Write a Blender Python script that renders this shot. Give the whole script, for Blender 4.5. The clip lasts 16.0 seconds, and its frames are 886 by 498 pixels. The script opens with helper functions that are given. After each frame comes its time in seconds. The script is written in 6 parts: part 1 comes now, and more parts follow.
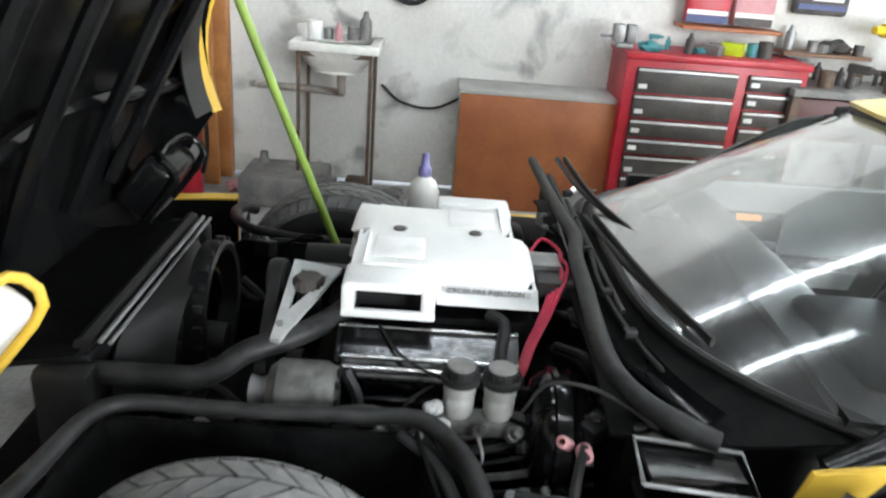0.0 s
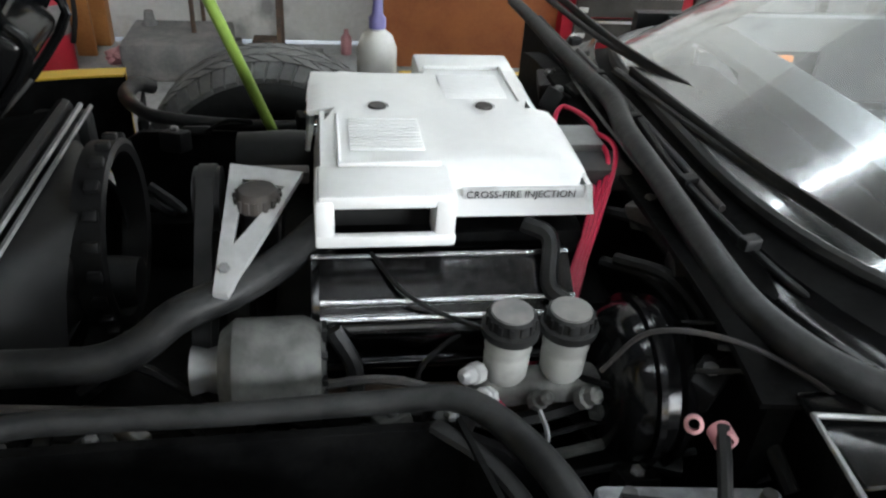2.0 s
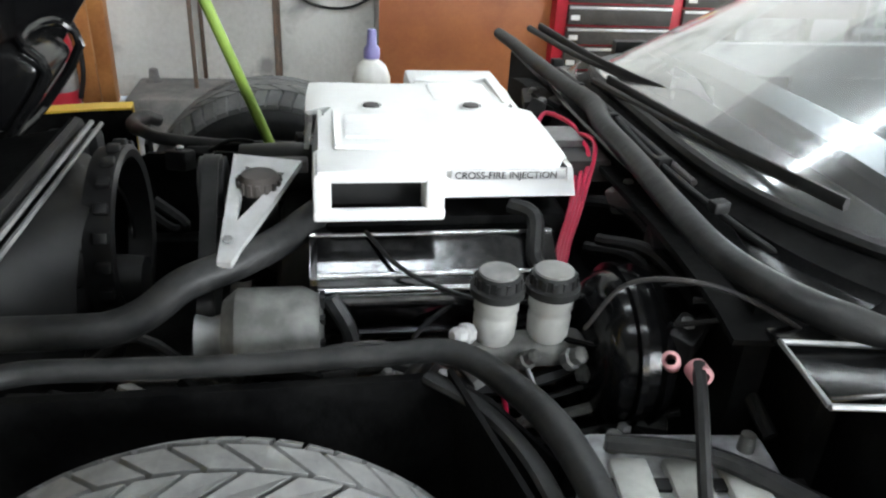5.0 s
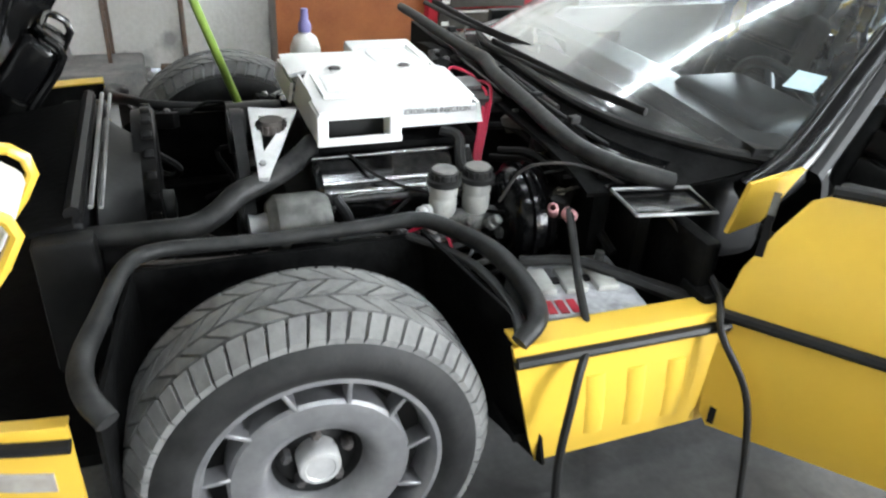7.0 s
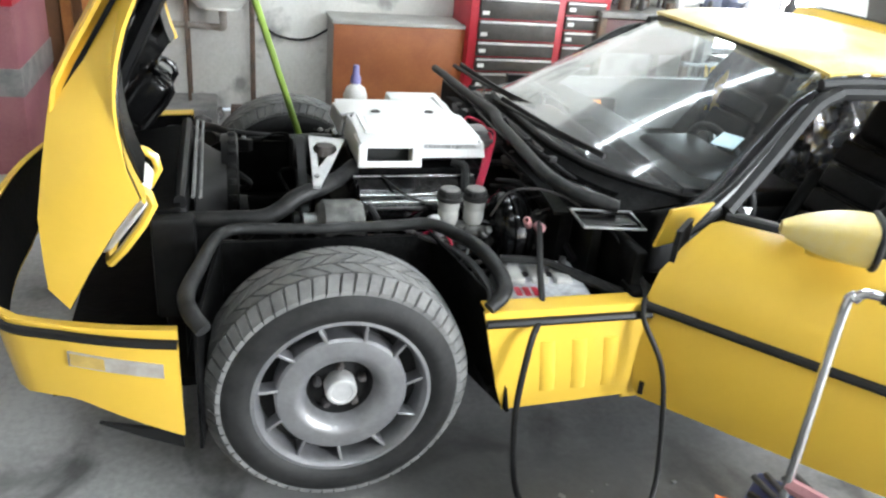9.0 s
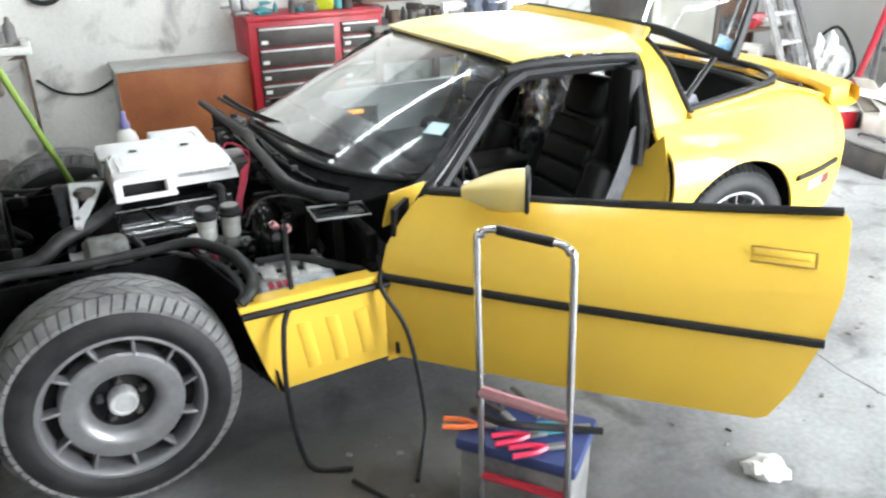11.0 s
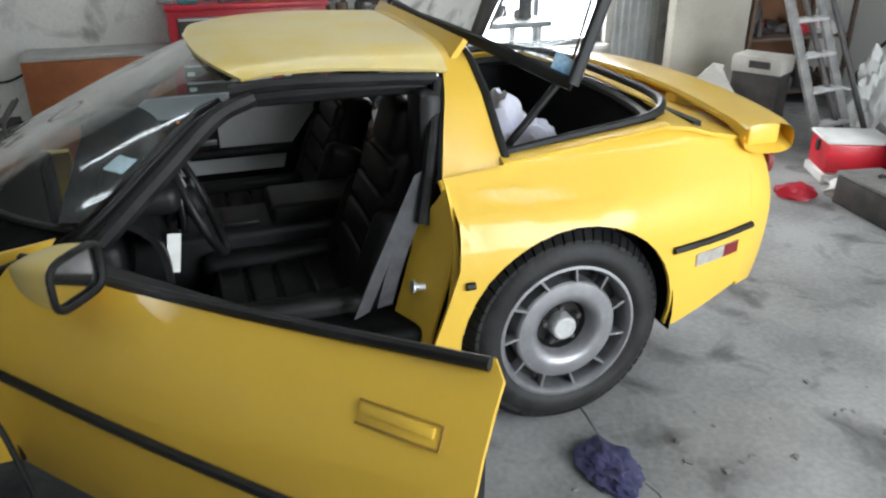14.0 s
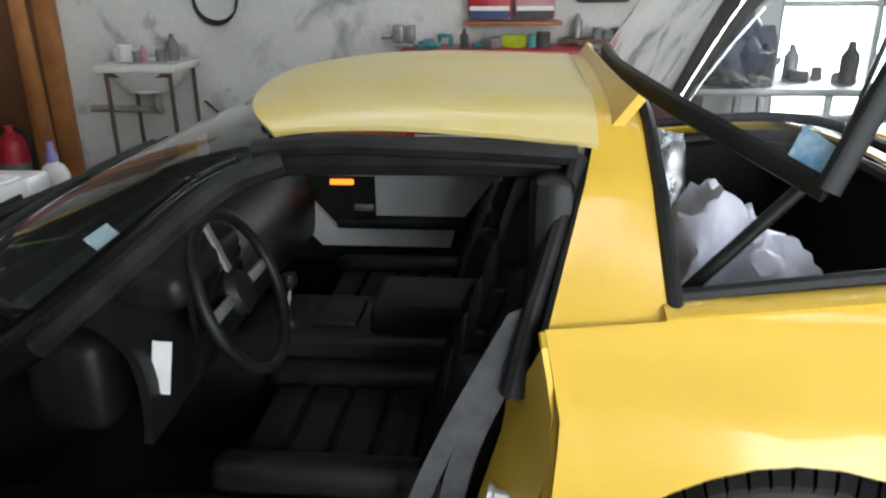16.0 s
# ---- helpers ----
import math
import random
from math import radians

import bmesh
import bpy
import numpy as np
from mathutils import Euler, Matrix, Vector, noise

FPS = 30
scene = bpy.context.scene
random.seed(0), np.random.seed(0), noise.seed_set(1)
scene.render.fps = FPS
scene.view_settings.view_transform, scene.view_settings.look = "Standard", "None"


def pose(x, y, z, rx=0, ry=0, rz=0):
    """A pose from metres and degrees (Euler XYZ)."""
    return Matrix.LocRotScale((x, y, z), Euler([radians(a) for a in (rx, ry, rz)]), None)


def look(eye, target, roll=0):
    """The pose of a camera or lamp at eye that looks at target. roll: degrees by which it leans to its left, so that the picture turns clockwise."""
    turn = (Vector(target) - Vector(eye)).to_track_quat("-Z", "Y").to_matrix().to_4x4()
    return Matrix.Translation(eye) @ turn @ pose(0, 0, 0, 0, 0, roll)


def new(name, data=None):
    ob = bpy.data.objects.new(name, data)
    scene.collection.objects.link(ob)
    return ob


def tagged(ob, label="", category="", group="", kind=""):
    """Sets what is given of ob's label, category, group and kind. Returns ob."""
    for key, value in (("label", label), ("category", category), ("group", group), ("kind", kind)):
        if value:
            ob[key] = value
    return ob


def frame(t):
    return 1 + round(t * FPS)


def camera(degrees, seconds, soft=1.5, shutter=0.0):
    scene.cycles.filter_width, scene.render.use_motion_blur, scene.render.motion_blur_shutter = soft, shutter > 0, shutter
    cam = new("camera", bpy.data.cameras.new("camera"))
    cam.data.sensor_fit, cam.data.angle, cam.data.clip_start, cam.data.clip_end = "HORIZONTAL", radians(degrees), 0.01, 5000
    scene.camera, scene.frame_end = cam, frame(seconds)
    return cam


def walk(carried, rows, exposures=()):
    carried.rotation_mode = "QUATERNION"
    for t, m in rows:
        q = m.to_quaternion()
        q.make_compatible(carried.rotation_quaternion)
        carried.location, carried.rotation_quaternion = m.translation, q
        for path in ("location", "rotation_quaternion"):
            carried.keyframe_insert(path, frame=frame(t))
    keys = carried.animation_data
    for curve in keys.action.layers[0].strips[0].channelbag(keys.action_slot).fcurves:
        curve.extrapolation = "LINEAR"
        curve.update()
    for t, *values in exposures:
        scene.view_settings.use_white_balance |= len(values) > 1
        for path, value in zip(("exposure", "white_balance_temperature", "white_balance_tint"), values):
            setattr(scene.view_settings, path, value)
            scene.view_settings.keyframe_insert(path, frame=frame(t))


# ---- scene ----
cam = camera(60.5, 16.0, soft=2.2, shutter=0.4)
PATH = [
    (0, (0.281, -1.725, 1.53), (0.338, 0.117, 0.751), 4.7),
    (0.5, (0.256, -1.494, 1.524), (0.374, 0.349, 0.758), 6.0),
    (1, (0.22, -1.325, 1.495), (0.446, 0.393, 0.496), 6.0),
    (1.5, (0.176, -1.238, 1.411), (0.477, 0.416, 0.328), 4.7),
    (2, (0.134, -1.204, 1.348), (0.437, 0.447, 0.261), 4.3),
    (2.5, (0.134, -1.163, 1.235), (0.47, 0.562, 0.281), 8.2),
    (3, (0.176, -1.169, 1.125), (0.417, 0.62, 0.264), 5.8),
    (3.5, (0.182, -1.197, 1.069), (0.349, 0.602, 0.212), 4.0),
    (4, (0.177, -1.224, 1.122), (0.323, 0.565, 0.24), 4.1),
    (4.2, (0.179, -1.23, 1.129), (0.389, 0.564, 0.268), 3.9),
    (6.3, (-0.04, -1.674, 1.472), (0.351, -0.006, 0.44), 3.7),
    (6.5, (-0.067, -1.725, 1.464), (0.386, -0.056, 0.459), 4.0),
    (7, (-0.182, -1.897, 1.424), (0.443, -0.276, 0.433), 3.4),
    (7.5, (-0.243, -2.053, 1.449), (0.448, -0.44, 0.489), 5.7),
    (8, (-0.284, -2.241, 1.431), (0.257, -0.578, 0.461), 6.4),
    (8.2, (-0.309, -2.274, 1.451), (0.209, -0.595, 0.495), 6.1),
    (10.3, (-0.175, -2.819, 1.658), (0.539, -1.123, 0.876), 2.2),
    (10.5, (-0.16, -2.856, 1.66), (0.59, -1.18, 0.867), 1.1),
    (10.8, (-0.1, -2.942, 1.667), (0.7, -1.299, 0.855), -0.2),
    (11, (-0.041, -2.929, 1.65), (0.817, -1.317, 0.835), -0.5),
    (11.5, (0.153, -2.966, 1.659), (1.003, -1.317, 0.913), 0.4),
    (12, (0.367, -2.999, 1.632), (1.211, -1.35, 0.877), 0.8),
    (12.5, (0.583, -2.965, 1.598), (1.448, -1.348, 0.8), -0.7),
    (13, (0.864, -2.911, 1.593), (1.708, -1.272, 0.816), -2.5),
    (13.5, (1.159, -2.869, 1.57), (1.853, -1.162, 0.795), -0.4),
    (14, (1.38, -2.729, 1.596), (1.969, -1.012, 0.757), -0.0),
    (14.5, (1.492, -2.484, 1.561), (1.967, -0.713, 0.762), -1.2),
    (15, (1.706, -2.293, 1.477), (1.822, -0.437, 0.74), 1.4),
    (15.5, (1.856, -2.121, 1.44), (1.82, -0.257, 0.714), -0.3),
    (16, (1.986, -1.911, 1.424), (1.809, -0.044, 0.729), -0.6),
]
EXPOSURES = [(0, 1.3), (1.5, 1.05), (3.5, 1.08), (4.2, 1.28), (6.5, 1.72), (8.2, 1.7), (10.5, 1.65), (11.5, 1.33), (12.5, 0.82), (13.5, 0.38), (14.5, -0.06), (15.5, -0.1), (16, 0.03)]
walk(cam, [(t, look(eye, target, roll)) for t, eye, target, roll in PATH], EXPOSURES)

# ---- light ----
world = bpy.data.worlds.new("world")
scene.world = world
world.use_nodes = True
wn = world.node_tree.nodes
sky = wn.new("ShaderNodeTexSky")
sky.sky_type, sky.sun_disc = "NISHITA", False
sky.sun_elevation, sky.sun_rotation = radians(35), radians(140)
world.node_tree.links.new(sky.outputs[0], wn["Background"].inputs[0])
wn["Background"].inputs[1].default_value = 0.12


def area(name, eye, target, size_x, size_y, power, colour=(1, 1, 1)):
    d = bpy.data.lights.new(name, "AREA")
    d.shape, d.size, d.size_y, d.energy, d.color = "RECTANGLE", size_x, size_y, power, colour
    ob = new(name, d)
    ob.matrix_world = look(eye, target)
    return ob


sun = new("sun", bpy.data.lights.new("sun", "SUN"))
sun.data.energy, sun.data.angle, sun.data.color = 2.0, radians(0.6), (1, 0.96, 0.9)
sun.matrix_world = look((6, -9, 7.5), (0, 0, 0))
# daylight through the wide gateway behind, and through the window in the back wall
area("gateway_daylight", (5.0, -5.3, 1.7), (5.0, 0, 0.0), 3.4, 2.8, 360, (0.9, 0.97, 1.03))
area("window_daylight", (4.5, 3.2, 1.7), (4.3, 0, 0.8), 1.3, 1.5, 90, (0.95, 0.98, 1.0))


# ---- materials ----
def surface(name, c1, c2=None, scale=6.0, rough=0.6, metal=0.0, bump=0.0, fine=60.0, coat=0.0, spread=(0.35, 0.65), spec=0.5):
    m = bpy.data.materials.new(name)
    m.use_nodes = True
    n, l = m.node_tree.nodes, m.node_tree.links
    p = n["Principled BSDF"]
    p.inputs["Roughness"].default_value, p.inputs["Metallic"].default_value = rough, metal
    p.inputs["Coat Weight"].default_value, p.inputs["Coat Roughness"].default_value = coat, 0.13
    p.inputs["Specular IOR Level"].default_value = spec
    c2 = c2 or tuple(min(1, 0.75 * v + 0.005) for v in c1)
    co = n.new("ShaderNodeTexCoord")
    big, small = n.new("ShaderNodeTexNoise"), n.new("ShaderNodeTexNoise")
    big.inputs["Scale"].default_value, big.inputs["Detail"].default_value = scale, 6
    small.inputs["Scale"].default_value, small.inputs["Detail"].default_value = fine, 4
    ramp = n.new("ShaderNodeMapRange")
    ramp.inputs[1].default_value, ramp.inputs[2].default_value = spread
    mix, add = n.new("ShaderNodeMix"), n.new("ShaderNodeMath")
    mix.data_type, add.operation = "RGBA", "MULTIPLY_ADD"
    add.inputs[1].default_value = 0.35
    mix.inputs[6].default_value, mix.inputs[7].default_value = (*c1, 1), (*c2, 1)
    for t in (big, small):
        l.new(co.outputs["Object"], t.inputs["Vector"])
    l.new(small.outputs[0], add.inputs[0])
    l.new(big.outputs[0], add.inputs[2])
    sub = n.new("ShaderNodeMath")
    sub.operation, sub.inputs[1].default_value = "SUBTRACT", 0.175
    l.new(add.outputs[0], sub.inputs[0])
    l.new(sub.outputs[0], ramp.inputs[0])
    l.new(ramp.outputs[0], mix.inputs[0])
    l.new(mix.outputs[2], p.inputs["Base Color"])
    rr = n.new("ShaderNodeMapRange")
    rr.inputs[3].default_value, rr.inputs[4].default_value = max(0, rough - 0.07), min(1, rough + 0.1)
    l.new(big.outputs[0], rr.inputs[0])
    l.new(rr.outputs[0], p.inputs["Roughness"])
    if bump:
        b = n.new("ShaderNodeBump")
        b.inputs["Strength"].default_value, b.inputs["Distance"].default_value = bump, 0.004
        l.new(small.outputs[0], b.inputs["Height"])
        l.new(b.outputs[0], p.inputs["Normal"])
    return m


def glow(name, colour, strength):
    m = bpy.data.materials.new(name)
    m.use_nodes = True
    p = m.node_tree.nodes["Principled BSDF"]
    p.inputs["Base Color"].default_value = p.inputs["Emission Color"].default_value = (*colour, 1)
    p.inputs["Emission Strength"].default_value = strength
    return m


def pane(name, tint, dust, dust_colour=(0.35, 0.35, 0.34), scale=2.0, clean=None, smear=0.0):
    """Thin car glass: a clear sheet with a gloss, under a film of dust with wiped patches."""
    m = bpy.data.materials.new(name)
    m.use_nodes = True
    n, l = m.node_tree.nodes, m.node_tree.links
    n.clear()
    out, t, g, d = (n.new("ShaderNode" + k) for k in ("OutputMaterial", "BsdfTransparent", "BsdfGlossy", "BsdfDiffuse"))
    t.inputs[0].default_value, g.inputs[0].default_value, g.inputs[1].default_value = (*tint, 1), (1, 1, 1, 1), 0.02
    d.inputs[0].default_value = (*dust_colour, 1)
    f = n.new("ShaderNodeFresnel")
    f.inputs[0].default_value = 1.5
    a, b = n.new("ShaderNodeMixShader"), n.new("ShaderNodeMixShader")
    co, no, mr = n.new("ShaderNodeTexCoord"), n.new("ShaderNodeTexNoise"), n.new("ShaderNodeMapRange")
    no.inputs["Scale"].default_value, no.inputs["Detail"].default_value = scale, 7
    mr.inputs[1].default_value, mr.inputs[2].default_value = 0.3, 0.7
    mr.inputs[3].default_value, mr.inputs[4].default_value = dust * 0.55, dust * 1.2
    l.new(co.outputs["Object"], no.inputs["Vector"])
    l.new(no.outputs[0], mr.inputs[0])
    amount = mr.outputs[0]
    if clean:
        # dust thins out towards the wiped side
        xyz, edge, mul = n.new("ShaderNodeSeparateXYZ"), n.new("ShaderNodeMapRange"), n.new("ShaderNodeMath")
        edge.inputs[1].default_value, edge.inputs[2].default_value = clean
        edge.inputs[3].default_value = 0.12
        mul.operation = "MULTIPLY"
        l.new(co.outputs["Object"], xyz.inputs[0])
        l.new(xyz.outputs[1], edge.inputs[0])
        l.new(edge.outputs[0], mul.inputs[0])
        l.new(amount, mul.inputs[1])
        amount = mul.outputs[0]
    haze, film = n.new("ShaderNodeBsdfGlossy"), n.new("ShaderNodeMixShader")
    haze.inputs[0].default_value, haze.inputs[1].default_value = (0.95, 0.95, 0.95, 1), 0.2
    film.inputs[0].default_value = smear
    l.new(d.outputs[0], film.inputs[1])
    l.new(haze.outputs[0], film.inputs[2])
    l.new(amount, b.inputs[0])
    l.new(t.outputs[0], b.inputs[1])
    l.new(film.outputs[0], b.inputs[2])
    l.new(f.outputs[0], a.inputs[0])
    l.new(b.outputs[0], a.inputs[1])
    l.new(g.outputs[0], a.inputs[2])
    l.new(a.outputs[0], out.inputs[0])
    return m


YELLOW = surface("yellow_paint", (0.77, 0.495, 0.06), (0.71, 0.45, 0.052), 3.0, 0.45, coat=0.6, spread=(0.2, 0.8), spec=0.3)
DUSTY = surface("dusty_yellow_paint", (0.72, 0.58, 0.25), (0.74, 0.55, 0.14), 5.0, 0.42, coat=0.35)
BLACK = surface("black_plastic", (0.005, 0.005, 0.0055), (0.012, 0.012, 0.012), 9.0, 0.48, bump=0.1, spec=0.3)
GLOSSBLACK = surface("black_gloss", (0.004, 0.004, 0.0045), (0.008, 0.008, 0.008), 5.0, 0.16, bump=0.06, spec=0.32)
BAY = surface("oily_black", (0.002, 0.002, 0.0022), (0.008, 0.008, 0.008), 14.0, 0.6, bump=0.35, spec=0.08)
RUBBER = surface("black_rubber", (0.006, 0.006, 0.0064), (0.017, 0.017, 0.017), 12.0, 0.52, bump=0.15, spec=0.3)
HOSE = surface("dusty_hose", (0.006, 0.0063, 0.0066), (0.022, 0.022, 0.022), 16.0, 0.5, bump=0.25, spec=0.33)
TYRE = surface("tyre_rubber", (0.009, 0.009, 0.0095), (0.022, 0.022, 0.022), 10.0, 0.6, bump=0.2, spec=0.35)
TREAD = surface("worn_tread", (0.12, 0.12, 0.118), (0.19, 0.19, 0.185), 12.0, 0.85, bump=0.35)
ALLOY = surface("grey_alloy", (0.34, 0.34, 0.35), (0.26, 0.26, 0.27), 12.0, 0.4, 0.7, bump=0.06)
BRIGHT = surface("bright_alloy", (0.66, 0.66, 0.66), (0.5, 0.5, 0.5), 14.0, 0.35, 0.45)
CHROME = surface("chrome", (0.75, 0.75, 0.76), (0.62, 0.62, 0.63), 8.0, 0.08, 1.0)
# chrome with the dark reflections of the bay put into its colour
DARKCHROME = surface("dark_reflection_chrome", (0.13, 0.13, 0.135), (0.04, 0.04, 0.04), 12.0, 0.16, 1.0, bump=0.05)
CAST = surface("cast_aluminium", (0.15, 0.15, 0.142), (0.07, 0.07, 0.066), 20.0, 0.55, 0.4, bump=0.4)
WHITE = surface("white_enamel", (0.8, 0.8, 0.79), (0.74, 0.74, 0.73), 6.0, 0.3, coat=0.3)
PALE = surface("pale_plastic", (0.4, 0.4, 0.38), (0.26, 0.26, 0.24), 14.0, 0.5)
RED = surface("red_paint", (0.42, 0.012, 0.03), (0.33, 0.01, 0.02), 6.0, 0.4)
WIRE = surface("red_wire", (0.6, 0.01, 0.06), None, 6.0, 0.4)
DRAWER = surface("dark_drawer", (0.035, 0.03, 0.028), (0.06, 0.055, 0.05), 8.0, 0.45)
CLOTH = surface("black_cloth", (0.004, 0.004, 0.004), (0.009, 0.009, 0.0085), 18.0, 0.5, bump=0.3, spec=0.26)
GREYTRIM = surface("grey_trim", (0.55, 0.55, 0.54), (0.6, 0.6, 0.59), 10.0, 0.75, bump=0.1)
BELT = surface("grey_webbing", (0.05, 0.05, 0.055), (0.08, 0.08, 0.085), 20.0, 0.7, bump=0.2)
WOOD = surface("orange_board", (0.36, 0.12, 0.04), (0.28, 0.085, 0.03), 5.0, 0.5, bump=0.1)
PINE = surface("varnished_pine", (0.46, 0.2, 0.06), (0.32, 0.12, 0.035), 5.0, 0.5, bump=0.1)
DARKWOOD = surface("dark_door_wood", (0.1, 0.045, 0.02), (0.16, 0.07, 0.03), 5.0, 0.5, bump=0.1)
GREEN = surface("green_paint", (0.24, 0.36, 0.06), (0.18, 0.28, 0.05), 7.0, 0.4)
PORCELAIN = surface("porcelain", (0.75, 0.74, 0.7), (0.6, 0.59, 0.55), 8.0, 0.25)
IRON = surface("rusty_iron", (0.09, 0.07, 0.055), (0.16, 0.1, 0.07), 16.0, 0.7, 0.3, bump=0.3)
STEEL = surface("grey_steel", (0.3, 0.3, 0.3), (0.2, 0.2, 0.2), 10.0, 0.45, 0.6)
GREY = surface("grey_clutter", (0.12, 0.12, 0.12), (0.22, 0.21, 0.2), 9.0, 0.6)
DARK = surface("dark_clutter", (0.03, 0.03, 0.032), (0.07, 0.06, 0.055), 9.0, 0.6)
PAPER = surface("white_paper", (0.75, 0.75, 0.73), (0.65, 0.65, 0.63), 8.0, 0.8)
LILAC = surface("lilac_sheet", (0.5, 0.5, 0.62), (0.62, 0.62, 0.7), 8.0, 0.5)
FOIL = surface("silver_foil", (0.7, 0.7, 0.72), (0.5, 0.5, 0.52), 14.0, 0.25, 0.9, bump=0.6, fine=25)
BLUE = surface("blue_plastic", (0.02, 0.035, 0.12), (0.035, 0.05, 0.15), 8.0, 0.5)
TEAL = surface("teal_plastic", (0.05, 0.25, 0.28), None, 8.0, 0.45)
PINK = surface("faded_pink", (0.5, 0.25, 0.26), (0.4, 0.18, 0.2), 8.0, 0.6)
MAROON = surface("maroon_board", (0.24, 0.08, 0.1), (0.3, 0.12, 0.13), 4.0, 0.7)
CARTON = surface("grey_carton", (0.5, 0.48, 0.44), (0.4, 0.38, 0.34), 8.0, 0.8)
BEIGE = surface("beige_partition", (0.5, 0.47, 0.4), (0.4, 0.37, 0.31), 3.0, 0.75)
ORANGE = surface("orange_plastic", (0.7, 0.14, 0.03), None, 8.0, 0.45)
LIME = surface("lime_plastic", (0.5, 0.6, 0.02), None, 8.0, 0.35)
LENS = surface("clear_lens", (0.32, 0.29, 0.26), (0.42, 0.4, 0.37), 20.0, 0.2)
AMBERLENS = surface("amber_lens", (0.6, 0.42, 0.12), None, 20.0, 0.2)
REDLENS = surface("red_lens", (0.2, 0.02, 0.02), None, 20.0, 0.2)
AMBER = glow("amber_lamp", (1.0, 0.3, 0.03), 1.6)
TUBE = glow("fluorescent_tube", (0.9, 0.985, 1.03), 12.5)
SCREEN = pane("dusty_windscreen", (0.6, 0.7, 0.73), 0.75, (0.5, 0.5, 0.49), clean=(-0.42, -0.12), smear=0.5)
GLASS = pane("hatch_glass", (0.82, 0.86, 0.88), 0.1, (0.55, 0.55, 0.55))
MIRROR = surface("mirror", (0.8, 0.8, 0.8), (0.78, 0.78, 0.78), 3.0, 0.06, 1.0)


# ---- mesh helpers ----
def link(name, bm, material, parent=None, label="", smooth=40):
    bmesh.ops.recalc_face_normals(bm, faces=bm.faces)
    me = bpy.data.meshes.new(name)
    if smooth:
        for f in bm.faces:
            f.smooth = True
        for e in bm.edges:
            if len(e.link_faces) == 2 and e.calc_face_angle(0) > radians(smooth):
                e.smooth = False
    bm.to_mesh(me)
    bm.free()
    me.materials.append(material)
    ob = new(name, me)
    if parent:
        ob.parent = parent
    return tagged(ob, label)


def part(name, bm, material, parent, label="", smooth=40):
    return link(name, bm, material, parent, label, smooth)


def thing(name, label, category, group="", kind="", m=None):
    ob = new(name)
    ob.empty_display_size = 0.1
    if m is not None:
        ob.matrix_world = m
    return tagged(ob, label, category, group, kind)


def box(bm, x0, y0, z0, x1, y1, z1, bevel=0.0, seg=2, m=None):
    """Adds a box between two corners, with rounded edges."""
    made = bmesh.ops.create_cube(bm, size=1)["verts"]
    for v in made:
        v.co = Vector(((x0 + x1) / 2 + v.co.x * (x1 - x0), (y0 + y1) / 2 + v.co.y * (y1 - y0), (z0 + z1) / 2 + v.co.z * (z1 - z0)))
    if m is not None:
        bmesh.ops.transform(bm, matrix=m, verts=made)
    if bevel:
        edges = list({e for v in made for e in v.link_edges})
        bmesh.ops.bevel(bm, geom=edges, offset=bevel, segments=seg, affect="EDGES", profile=0.5)
    return bm


def boxed(*a, **k):
    return box(bmesh.new(), *a, **k)


def lathe(bm, profile, m=None, n=32, closed=False):
    """Turns a profile of (radius, height) round the z axis."""
    rings = []
    for r, h in profile:
        if r < 1e-5:
            rings.append([bm.verts.new((0, 0, h))])
        else:
            rings.append([bm.verts.new((r * math.cos(2 * math.pi * i / n), r * math.sin(2 * math.pi * i / n), h)) for i in range(n)])
    pairs = list(zip(rings, rings[1:])) + ([(rings[-1], rings[0])] if closed else [])
    for a, b in pairs:
        for i in range(n):
            j = (i + 1) % n
            if len(a) == 1 and len(b) > 1:
                bm.faces.new((a[0], b[i], b[j]))
            elif len(b) == 1 and len(a) > 1:
                bm.faces.new((a[i], b[0], a[j]))
            elif len(a) > 1:
                bm.faces.new((a[i], b[i], b[j], a[j]))
    if m is not None:
        bmesh.ops.transform(bm, matrix=m, verts=[v for r in rings for v in r])
    return bm


def lathed(profile, m=None, n=32, closed=False):
    return lathe(bmesh.new(), profile, m, n, closed)


def spline(points, steps=6):
    """A smooth line through the points."""
    p = [Vector(q) for q in points]
    if len(p) < 3 or steps < 2:
        return p
    p = [2 * p[0] - p[1]] + p + [2 * p[-1] - p[-2]]
    out = []
    for i in range(1, len(p) - 2):
        a, b, c, d = p[i - 1 : i + 3]
        for k in range(steps):
            t = k / steps
            out.append(0.5 * (2 * b + (c - a) * t + (2 * a - 5 * b + 4 * c - d) * t * t + (3 * b - a - 3 * c + d) * t ** 3))
    return out + [p[-2]]


